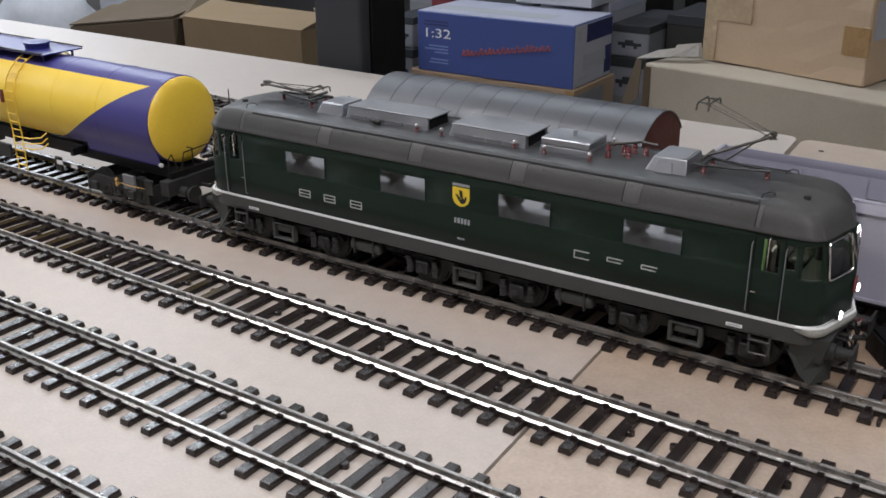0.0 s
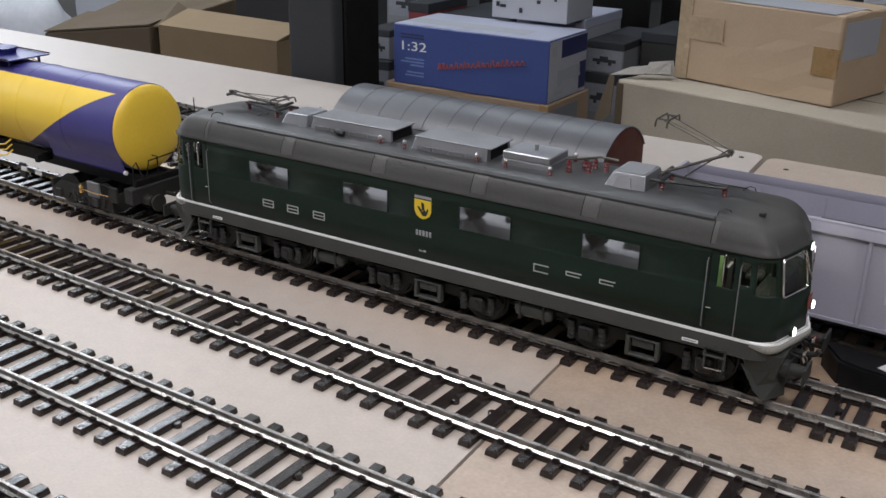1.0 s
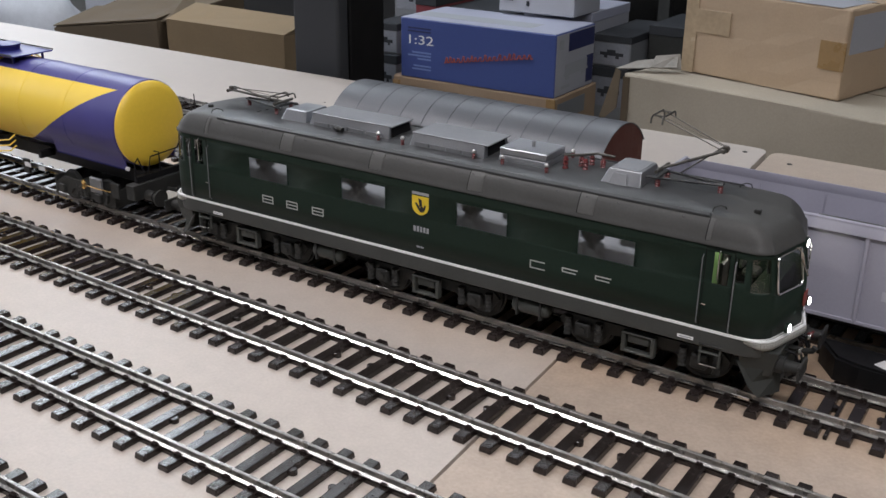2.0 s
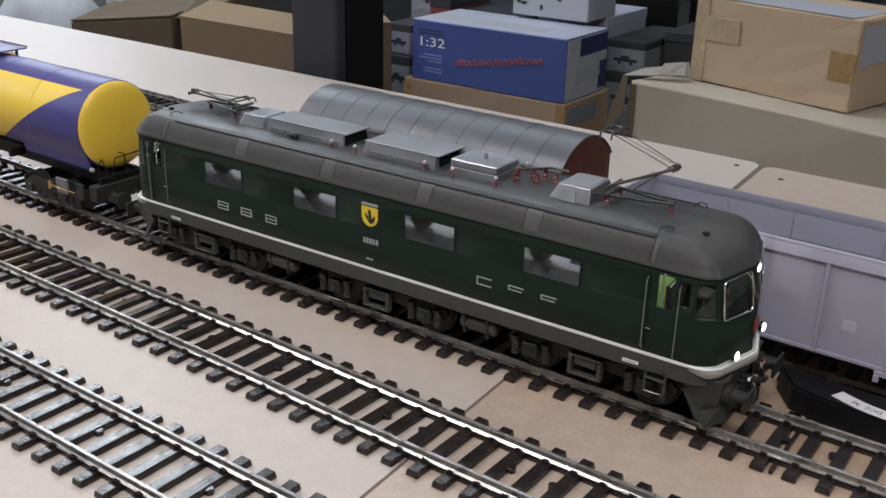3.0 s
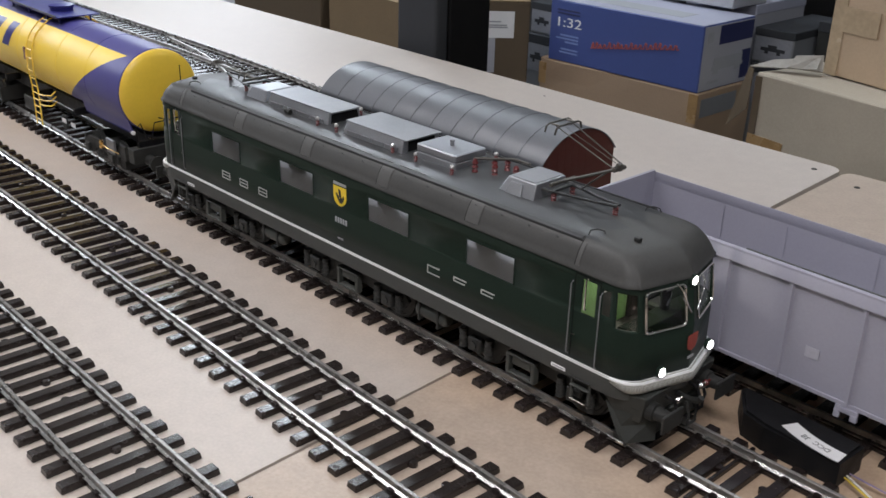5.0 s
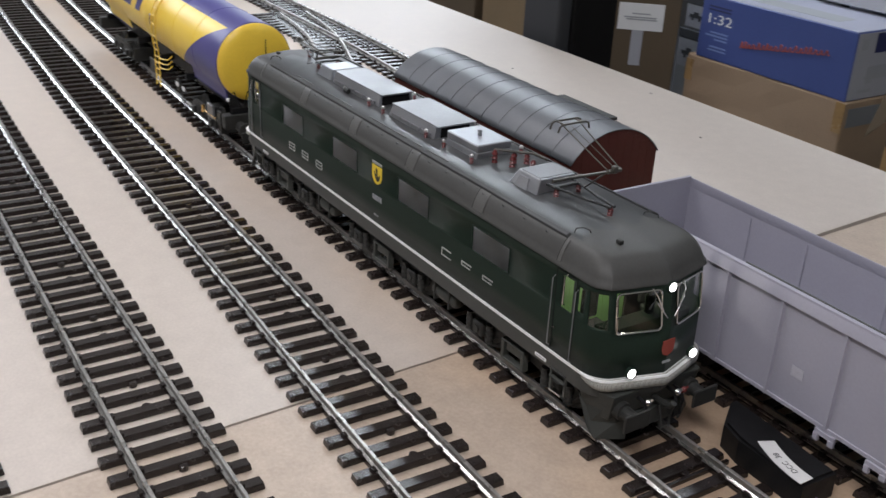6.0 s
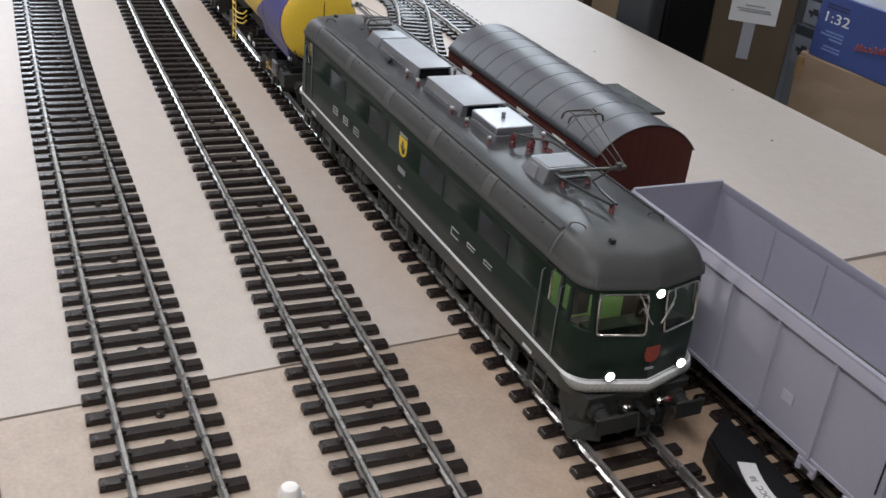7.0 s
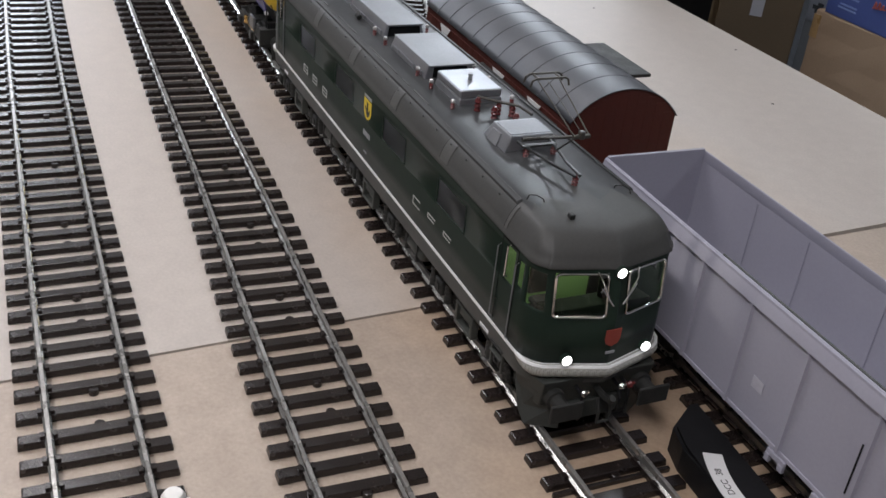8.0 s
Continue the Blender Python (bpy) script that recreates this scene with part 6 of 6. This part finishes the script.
def decoder_case():
    t = thing("decoder_case", "black plastic electronics case with a curled white label, lying between tracks", "electronics case", 0.3450, 0.0523, 0, turn=-3.0)
    bm = bmesh.new()
    out = [(-0.0545, 0.0205), (-0.0540, 0.0150), (-0.0370, -0.0072), (-0.0190, -0.0116), (0.0100, -0.0112), (0.0335, -0.0100), (0.0335, 0.0190)]
    plate(bm, [(x, y, 0.0) for x, y in out], (0, 0, 0), (0, 0, 0.0192))
    bmesh.ops.bevel(bm, geom=[e for e in bm.edges if all(v.co.z > 0.01 for v in e.verts)], offset=0.0020, segments=2, affect="EDGES")
    case = part("case_body", bm, BLACK, t, "matt black case")
    bm = bmesh.new()
    n = 14
    rows = []
    for k in range(n + 1):
        s = k / n
        c = Vector((-0.0085 + 0.0410 * s, -0.0012 - 0.0080 * s + 0.0025 * (2 * s - 1) ** 2, 0.0193))
        d = Vector((0.0410, -0.0080 + 0.0100 * (2 * s - 1), 0)).normalized()
        nn = Vector((-d.y, d.x, 0))
        rows.append([bm.verts.new(c + nn * w + Vector((0, 0, up))) for w, up in ((-0.0057, 0.0001), (0.0057, 0.0001), (0.0057, 0.0005), (-0.0057, 0.0005))])
    for a, b in zip(rows, rows[1:]):
        for i in range(4):
            bm.faces.new((a[i], a[(i + 1) % 4], b[(i + 1) % 4], b[i]))
    bm.faces.new(rows[0])
    bm.faces.new(rows[-1][::-1])
    part("paper_label", bm, PAPER, case, "curled white paper label")
    words("label_print", "38", 0.0056, pose(0.0062, -0.0040, 0.0199, 0, 0, 163), INK, case, 0.00005, "black printed figures")
    words("label_print", "DCC", 0.0056, pose(0.0182, -0.0058, 0.0199, 0, 0, 172), INK, case, 0.00005, "black printed letters")
    for k, (mat, lab_t, pts) in enumerate(((WIRE_Y, "thin yellow wire", [(0.035, -0.004, 0.006), (0.056, -0.010, 0.004), (0.070, -0.014, 0.0022), (0.100, -0.012, 0.0016), (0.160, -0.020, 0.0016)]),
                                           (WIRE_V, "thin violet wire", [(0.035, 0.002, 0.006), (0.060, 0.004, 0.004), (0.075, 0.000, 0.0022), (0.110, 0.002, 0.0016), (0.160, -0.012, 0.0016)]),
                                           (PVC, "thin white wire", [(0.035, -0.001, 0.006), (0.054, -0.006, 0.003), (0.072, -0.016, 0.0020), (0.105, -0.016, 0.0016), (0.160, -0.024, 0.0016)]))):
        bm = bmesh.new()
        pipe(bm, pts, 0.0006, 6)
        part("wire", bm, mat, t, lab_t, smooth=50)


decoder_case()


def white_post():
    t = thing("white_model_post", "white plastic model post with a blunt head and drooping arms", "model post", 0.4060, -0.2585, 0)
    bm = bmesh.new()
    lathe(bm, (0, 0, 0), (0, 0, 1), [(0, 0.012), (0.003, 0.012), (0.0035, 0.004), (0.128, 0.003)], 14)
    part("stem", bm, PVC, t, smooth=40)
    bm = bmesh.new()
    lathe(bm, (0, 0, 0.127), (0, 0, 1), [(0, 0.0030), (0.0010, 0.0042), (0.0050, 0.0046), (0.0105, 0.0044), (0.0125, 0.0032), (0.0130, 0.0010)], 14)
    box(bm, -0.0020, 0.0020, 0.0030, 0.0062, 0.1275, 0.1350, 0.0008)
    part("head", bm, PVC, t, "blunt white head", smooth=40)
    for e, reach in ((-1, 0.0150), (1, 0.0125)):
        bm = bmesh.new()
        pipe(bm, [(0, e * 0.003, 0.1310), (0, e * 0.006, 0.1302), (0.001, e * reach * 0.72, 0.1272), (0.002, e * reach, 0.1235), (0.002, e * (reach + 0.001), 0.1140)], 0.0017, 8)
        arm = part("arm", bm, PVC, t, "thin drooping white arm", smooth=50)
        bm = bmesh.new()
        lathe(bm, (0.002, e * reach, 0.1215), (0, 0, 1), [(0, 0.0012), (0.0010, 0.0027), (0.0040, 0.0028), (0.0052, 0.0014)], 12)
        part("arm_knob", bm, PVC, arm, smooth=40)


white_post()

# ---- things stored behind the layout ----
SHELF = -0.520
BACK = Matrix.Translation((0.0155, -0.009, -0.0128)) @ Matrix.Scale(0.92, 4)
SIDE = Matrix.Translation((0.0304, -0.0624, 0.0104)) @ Matrix.Scale(0.92, 4)
TOP = -0.4912


def stored(t, area):
    """Set a thing of the storage plan at its place in the room."""
    t.matrix_basis = area @ t.matrix_basis
    return t


def back_table():
    t = thing("storage_table", "low dark storage table behind the layout holding boxes", "table", 0, 0, RZ0)
    bm = bmesh.new()
    box(bm, -3.4, 1.4, 0.95, 2.55, TOP - 0.03 - RZ0, TOP - RZ0, 0.003)
    part("tabletop", bm, DKGREY, t, "dark table top")
    for x in (-3.3, -1.1, 1.3):
        for y in (1.0, 2.5):
            bm = bmesh.new()
            box(bm, x - 0.025, x + 0.025, y - 0.025, y + 0.025, 0, TOP - 0.03 - RZ0)
            part("leg", bm, UNDER, t)


back_table()


def upright():
    t = thing("dark_upright", "tall dark grey padded upright with black side beside the table", "upright", -0.697, 0.657, RZ0)
    bm = bmesh.new()
    box(bm, -0.048, 0.052, 0.0, 0.028, 0.0, 1.60, 0.006, 2)
    part("front_panel", bm, DKGREY, t, "dark grey fabric front")
    bm = bmesh.new()
    box(bm, -0.044, 0.055, 0.0285, 0.125, 0.0, 1.595, 0.003)
    part("black_body", bm, NEARBLACK, t, "black upright body")


upright()


def blue_carton():
    x0, x1, y0, y1, z0, z1 = -1.240, -0.744, 1.65, 1.885, -0.2165, -0.049
    t = thing("blue_model_carton", "blue printed model carton lying on a brown cardboard box", "carton", (x0 + x1) / 2, (y0 + y1) / 2, z0)
    stored(t, BACK)
    w, d, h = (x1 - x0) / 2, (y1 - y0) / 2, z1 - z0
    bm = bmesh.new()
    box(bm, -w, w, -d, d, 0, h, 0.002)
    body = part("carton_body", bm, BLUEBOX, t, "blue printed carton")
    bm = bmesh.new()
    box(bm, -w + 0.002, w - 0.002, -d + 0.002, d - 0.002, h, h + 0.0015)
    part("lid", bm, BOX_LILAC, body, "pale lilac printed lid")
    bm = bmesh.new()
    box(bm, -w + 0.010, w - 0.10, -d + 0.05, -d + 0.12, h + 0.0015, h + 0.002)
    part("lid_print", bm, GREY_INK, body)
    bm = bmesh.new()
    box(bm, w, w + 0.0012, -d + 0.004, d - 0.004, 0.003, h - 0.003)
    end = part("end_panel", bm, BOX_WHITE, body, "pale carton end with a wagon picture")
    bm = bmesh.new()
    box(bm, w + 0.0013, w + 0.0018, -0.045, d - 0.006, h * 0.68, h - 0.006)
    box(bm, w + 0.0013, w + 0.0018, 0.070, d - 0.006, 0.012, h * 0.52)
    part("end_print", bm, BLUEBOX_D, end, "navy printed corner")
    bm = bmesh.new()
    box(bm, w + 0.0019, w + 0.0024, -0.060, 0.072, 0.058, 0.082)
    box(bm, w + 0.0019, w + 0.0024, -0.066, 0.078, 0.050, 0.058)
    box(bm, w + 0.0019, w + 0.0024, -0.058, -0.036, 0.040, 0.050)
    box(bm, w + 0.0019, w + 0.0024, 0.040, 0.064, 0.040, 0.050)
    box(bm, w + 0.0019, w + 0.0024, -0.098, -0.075, 0.125, 0.150)
    box(bm, w + 0.0019, w + 0.0024, -0.080, -0.030, 0.018, 0.026)
    part("wagon_picture", bm, GREY_INK, end, "grey printed wagon picture")
    m = pose(-w + 0.066, -d - 0.0004, h - 0.060, 90, 0, 0) @ Matrix.Diagonal((1.55, 1.0, 1.0, 1.0))
    words("scale_print", "1:32", 0.036, m, PAPER, body, 0.0003, "white printed scale figures")
    for a, b, z in ((0.025, 0.104, h - 0.026), (0.025, 0.104, h - 0.035), (0.040, 0.104, h - 0.094), (0.025, 0.104, h - 0.103), (0.058, 0.104, h - 0.112), (0.045, 0.104, h - 0.132), (0.040, 0.104, h - 0.141)):
        bm = bmesh.new()
        box(bm, -w + a, -w + b, -d - 0.0005, -d - 0.0001, z - 0.0022, z + 0.0022)
        part("fine_print", bm, PALEBLUE if z < h - 0.05 else BLUEBOX_D, body)
    rnd = random.Random(4)
    x = -w + 0.150
    while x < w - 0.085:
        ww = rnd.uniform(0.010, 0.018)
        s = (x + w - 0.15) / (2 * w - 0.235)
        z = 0.060 + 0.042 * s
        tall = 0.012 if rnd.random() < 0.25 else 0.0065
        bm = bmesh.new()
        pipe(bm, [(x, -d - 0.0004, z - 0.005), (x + ww * 0.25, -d - 0.0004, z - 0.006), (x + ww * 0.55, -d - 0.0004, z + tall), (x + ww * 0.75, -d - 0.0004, z + tall * 0.8), (x + ww * 0.80, -d - 0.0004, z - 0.005), (x + ww * 1.15, -d - 0.0004, z - 0.003)], 0.0019, 6)
        part("script_stroke", bm, ORANGE, body)
        x += ww


blue_carton()


def cardboard(x0, x1, y0, y1, z0, z1, mat, label, tapes=(), lid=True, turn=0.0, area=BACK):
    t = stored(thing("cardboard_box", label, "box", (x0 + x1) / 2, (y0 + y1) / 2, z0, turn), area)
    w, d, h = (x1 - x0) / 2, (y1 - y0) / 2, z1 - z0
    bm = bmesh.new()
    box(bm, -w, w, -d, d, 0, h, 0.004, 2)
    bmesh.ops.subdivide_edges(bm, edges=[e for e in bm.edges if e.calc_length() > 0.1], cuts=5, use_grid_fill=True)
    rnd = random.Random(int(abs(x0) * 1000))
    for v in bm.verts:
        v.co += Vector((rnd.uniform(-1, 1), rnd.uniform(-1, 1), rnd.uniform(-1, 1) if v.co.z > 0.01 else 0)) * 0.0012
    body = part("carton_body", bm, mat, t)
    if lid:
        bm = bmesh.new()
        box(bm, -w + 0.003, w - 0.003, -0.0012, 0.0012, h + 0.0008, h + 0.0016)
        part("lid_seam", bm, CARD_D, body)
    for tx0, tx1, ty0, ty1, tz0, tz1, m, lab in tapes:
        bm = bmesh.new()
        box(bm, tx0, tx1, ty0, ty1, tz0, tz1, 0.0002)
        part("tape", bm, m, body, lab)
    return t


cardboard(-1.268, -0.738, 1.65, 1.905, SHELF, -0.2170, CARD, "brown cardboard box under the blue model carton",
          ((0.238, 0.2655, -0.1295, -0.1278, 0.225, 0.300, TAPE, "brown tape on the corner"), (-0.266, -0.240, -0.1295, -0.1278, 0.230, 0.290, TAPE, "brown tape on the corner"), (0.2655, 0.2667, -0.115, 0.05, 0.238, 0.286, GREYBOX, "grey printed end label")))
cardboard(-0.413, 0.652, 1.3046, 1.7246, SHELF - 0.0252, -0.083, CARD_GREY, "large greyish cardboard box with taped corner",
          ((-0.5335, -0.4400, -0.2118, -0.2096, 0.2732, 0.3332, TAPE, "brown tape wrapped round the corner"), (-0.5330, -0.5150, -0.2116, -0.2096, 0.3332, 0.4552, CARD_D, "dark torn edge")), turn=-12.0, area=SIDE)
cardboard(-0.3263, 0.0517, 1.4634, 1.6884, -0.081, 0.098, CARD_PEACH, "brown cardboard box with clear tape on its corners",
          ((-0.1902, -0.158, -0.1146, -0.1120, 0.0, 0.182, CLEAR_TAPE, "shiny tape strip"), (-0.165, -0.075, -0.1150, -0.1120, 0.090, 0.140, CLEAR_TAPE, "shiny clear tape"),
           (0.135, 0.1905, -0.1146, -0.1120, 0.058, 0.115, TAPE, "brown tape patch"), (-0.16, 0.17, -0.112, 0.02, 0.1795, 0.1806, BOX_WHITE, "white paper on the lid"),
           (0.1885, 0.1906, -0.10, 0.04, 0.09, 0.165, BOX_WHITE, "white end label")), turn=-16.0, area=SIDE)


def flap():
    """The torn flap and film that stick out of the large box."""
    t = thing("torn_cardboard_flap", "torn cardboard flap with crumpled film on the large box", "flap", -0.455, 1.415, -0.081)
    stored(t, SIDE)
    bm = bmesh.new()
    plate(bm, [(-0.060, 0.03, -0.135), (0.0, 0.0, -0.08), (0.004, 0.0, 0.002), (-0.012, 0.01, 0.006)], (0, 0, 0), (0, 0.003, 0))
    part("flap_panel", bm, CARD_D, t, "folded cardboard flap")
    bm = bmesh.new()
    plate(bm, [(-0.012, 0.01, 0.004), (0.11, 0.06, 0.012), (0.10, 0.09, 0.030), (0.02, 0.05, 0.018)], (0, 0, 0), (0, 0, 0.002))
    plate(bm, [(0.06, 0.03, 0.012), (0.115, 0.075, 0.006), (0.10, 0.10, 0.034), (0.055, 0.07, 0.030)], (0, 0, 0), (0.001, 0, 0.002))
    part("crumpled_film", bm, FILM, t, "crumpled pale film")


flap()


def open_box():
    t = thing("open_cardboard_box", "opened brown cardboard box with raised flaps", "box", -1.705, 1.50, SHELF)
    stored(t, BACK)
    w, d, h = 0.235, 0.09, 0.425
    bm = bmesh.new()
    box(bm, -w + 0.004, w - 0.004, -d + 0.004, d - 0.004, 0, 0.004)
    body = part("carton_bottom", bm, CARD_M, t)
    for a in ((-w, w, -d, -d + 0.004), (-w, w, d - 0.004, d), (-w, -w + 0.004, -d + 0.004, d - 0.004), (w - 0.004, w, -d + 0.004, d - 0.004)):
        bm = bmesh.new()
        box(bm, *a, 0, h)
        part("carton_wall", bm, CARD_M, t)
    bm = bmesh.new()
    plate(bm, [(-w, -d, h), (w, -d, h), (w, d * 0.4, h + 0.028), (-w, d * 0.4, h + 0.034)], (0, 0, 0), (0, 0, 0.004))
    part("flap", bm, CARD_M, body, "loosely closed flap")
    bm = bmesh.new()
    plate(bm, [(-w, -d + 0.005, h - 0.005), (-w, d, h), (-w - 0.10, d, h + 0.04), (-w - 0.09, -d + 0.02, h - 0.02)], (0, 0, 0), (0, 0, 0.004))
    part("flap", bm, CARD_D, body, "open side flap")
    t = thing("flat_cardboard_box", "dark brown flat cardboard box with slanting lid", "box", -2.232, 1.60, SHELF)
    stored(t, BACK)
    bm = bmesh.new()
    hexa(bm, [(-0.242, -0.2, 0), (0.242, -0.2, 0), (0.242, 0.2, 0), (-0.242, 0.2, 0)], [(-0.242, -0.2, 0.35), (0.262, -0.2, 0.42), (0.242, 0.2, 0.46), (-0.242, 0.2, 0.44)], 0.004)
    part("carton_body", bm, CARD_D, t)
    bm = bmesh.new()
    plate(bm, [(-0.242, -0.2, 0.354), (0.262, -0.2, 0.424), (0.232, -0.02, 0.442), (-0.242, -0.02, 0.396)], (0, 0, 0), (0, 0, 0.004))
    part("flap", bm, CARD_D, t, "brown lid flap")


open_box()


def labelled_box():
    t = thing("labelled_cardboard_box", "dark brown cardboard box with white label and paper tape", "box", -1.378, 1.552, SHELF, 48.0)
    stored(t, BACK)
    bm = bmesh.new()
    box(bm, -0.100, 0.112, 0.0, 0.20, 0, 0.452, 0.003)
    body = part("carton_body", bm, CARD_D, t)
    bm = bmesh.new()
    box(bm, -0.058, 0.068, -0.0014, -0.0002, 0.350, 0.425)
    lab = part("label", bm, PAPER, body, "white paper label")
    for x0, x1, z in ((-0.020, 0.030, 0.396), (-0.042, 0.048, 0.386), (-0.035, 0.050, 0.380)):
        bm = bmesh.new()
        box(bm, x0, x1, -0.0020, -0.0015, z - 0.002, z + 0.002)
        part("print_bar", bm, GREY_INK, lab)
    bm = bmesh.new()
    box(bm, -0.016, 0.016, -0.0012, -0.0002, 0.250, 0.350)
    part("paper_tape", bm, BOX_WHITE, body, "pale paper tape strip")
    bm = bmesh.new()
    box(bm, -0.0995, 0.1115, 0.0005, 0.1995, 0.452, 0.4545)
    part("lid", bm, CARD_M, body)


labelled_box()


def storage_boxes():
    """Grey and white model boxes piled on the storage table."""
    rows = [(-0.775, -0.665, 1.95, 2.25, 0.000, 0.340, GREYBOX), (-0.775, -0.660, 1.95, 2.25, 0.341, 0.432, GREYBOX), (-0.650, -0.540, 2.05, 2.30, 0.000, 0.455, UNDER),
            (-1.02, -0.80, 1.98, 2.25, 0.000, 0.482, BOX_WHITE), (-1.30, -1.06, 2.00, 2.30, 0.000, 0.455, UNDER), (-1.485, -1.385, 1.83, 2.05, 0.000, 0.315, GREYBOX), (-1.480, -1.390, 1.84, 2.05, 0.316, 0.410, GREYBOX), (-1.375, -1.30, 1.92, 2.15, 0.000, 0.490, MAROON),
            (-1.60, -1.40, 2.12, 2.40, 0.000, 0.520, GREYBOX), (-0.52, -0.30, 2.05, 2.40, 0.000, 0.500, UNDER)]
    for x0, x1, y0, y1, h0, h1, mat in rows:
        t = thing("model_box", "grey lidded model railway storage box in a pile", "box", (x0 + x1) / 2, (y0 + y1) / 2, SHELF + h0, group="piled model boxes")
        stored(t, BACK)
        w, d, h = (x1 - x0) / 2, (y1 - y0) / 2, h1 - h0
        bm = bmesh.new()
        box(bm, -w, w, -d, d, 0, h - 0.005, 0.002)
        part("box_body", bm, mat, t)
        bm = bmesh.new()
        box(bm, -w - 0.0015, w + 0.0015, -d - 0.0015, d + 0.0015, h - min(h, 0.12) * 0.24, h, 0.002)
        part("lid", bm, BOX_LILAC if mat is BOX_WHITE else DKGREY, t, "dark lid")
        if mat is GREYBOX:
            bm = bmesh.new()
            box(bm, -w * 0.92, w * 0.92, -d - 0.0010, -d - 0.0002, h - min(h, 0.12) * 0.94, h - min(h, 0.12) * 0.26)
            lab = part("label", bm, LABEL_GREY, t, "pale printed label")
            bm = bmesh.new()
            box(bm, -w * 0.62, w * 0.62, -d - 0.0016, -d - 0.0011, h - min(h, 0.12) * 0.64, h - min(h, 0.12) * 0.54)
            box(bm, -w * 0.40, -w * 0.22, -d - 0.0016, -d - 0.0011, h - min(h, 0.12) * 0.72, h - min(h, 0.12) * 0.64)
            box(bm, w * 0.22, w * 0.40, -d - 0.0016, -d - 0.0011, h - min(h, 0.12) * 0.72, h - min(h, 0.12) * 0.64)
            box(bm, -w * 0.25, w * 0.20, -d - 0.0016, -d - 0.0011, h - min(h, 0.12) * 0.54, h - min(h, 0.12) * 0.46)
            part("wagon_picture", bm, DKGREY, lab, "dark printed wagon silhouette")


storage_boxes()


def speckled_box():
    """A pale box with dark printed patches on the blue carton's neighbours."""
    t = thing("printed_model_box", "pale grey model box with dark printed patches and bands", "box", -0.91, 1.93, SHELF + 0.478)
    stored(t, BACK)
    bm = bmesh.new()
    box(bm, -0.13, 0.11, -0.07, 0.10, 0.005, 0.12, 0.002)
    body = part("box_body", bm, BOX_WHITE, t)
    rnd = random.Random(8)
    for k in range(9):
        x, z = rnd.uniform(-0.12, 0.09), rnd.uniform(0.015, 0.10)
        w, h = rnd.uniform(0.006, 0.018), rnd.uniform(0.006, 0.014)
        bm = bmesh.new()
        box(bm, x, min(0.108, x + w), -0.0716, -0.0702, z, z + h)
        part("print_patch", bm, DKGREY, body, "dark printed patch")


speckled_box()


def shelf_rack():
    t = thing("shelf_rack", "dark metal shelf rack with pale boxes against the back wall", "shelf", -0.6, 2.85, RZ0)
    stored(t, BACK)
    for x in (-1.9, -0.75, -0.25, 0.3, 1.4):
        bm = bmesh.new()
        box(bm, x - 0.02, x + 0.02, -0.18, -0.14, -0.0642, 2.0)
        part("post", bm, UNDER, t)
    for z in (0.35, 0.86, 1.40):
        bm = bmesh.new()
        box(bm, -1.95, 1.45, -0.2, 0.2, z, z + 0.025)
        part("shelf_board", bm, DKGREY, t)
    for x, w, h, mat in ((-0.55, 0.12, 0.16, BOX_WHITE), (-0.05, 0.16, 0.14, BOX_WHITE), (0.10, 0.06, 0.20, UNDER), (0.62, 0.2, 0.22, BOX_WHITE), (-1.45, 0.2, 0.18, CARD_D), (-1.05, 0.12, 0.12, GREYBOX)):
        b = thing("shelf_box", "pale storage box standing on the dark shelf", "box", -0.6 + x, 2.80, RZ0 + 0.885, group="boxes on the shelf")
        stored(b, BACK)
        bm = bmesh.new()
        box(bm, -w, w, -0.12, 0.12, 0, h, 0.003)
        part("box_body", bm, mat, b)
        bm = bmesh.new()
        box(bm, -w - 0.002, w + 0.002, -0.122, 0.122, h * 0.8, h + 0.002, 0.002)
        part("lid", bm, GREYBOX, b)


shelf_rack()


def bag():
    t = thing("plastic_bag", "crumpled pale grey plastic bag standing behind the table", "bag", -2.78, 1.55, SHELF)
    stored(t, BACK)
    bm = bmesh.new()
    bmesh.ops.create_icosphere(bm, subdivisions=4, radius=1.0)
    for v in bm.verts:
        n = noise.noise(v.co * 1.6) * 0.16 + noise.noise(v.co * 6.0) * 0.03
        v.co = Vector((v.co.x * 0.26 * (1 + n), v.co.y * 0.16 * (1 + n), max(0.0, 0.19 + v.co.z * 0.28 * (1 + n))))
    part("bag_skin", bm, BAG, t, smooth=35)
    t = thing("leaning_board", "white board standing upright behind the plastic bag", "board", -2.62, 1.85, SHELF)
    stored(t, BACK)
    bm = bmesh.new()
    box(bm, -0.25, 0.30, -0.01, 0.01, 0, 0.52, 0.003)
    part("panel_board", bm, BOX_WHITE, t)


bag()
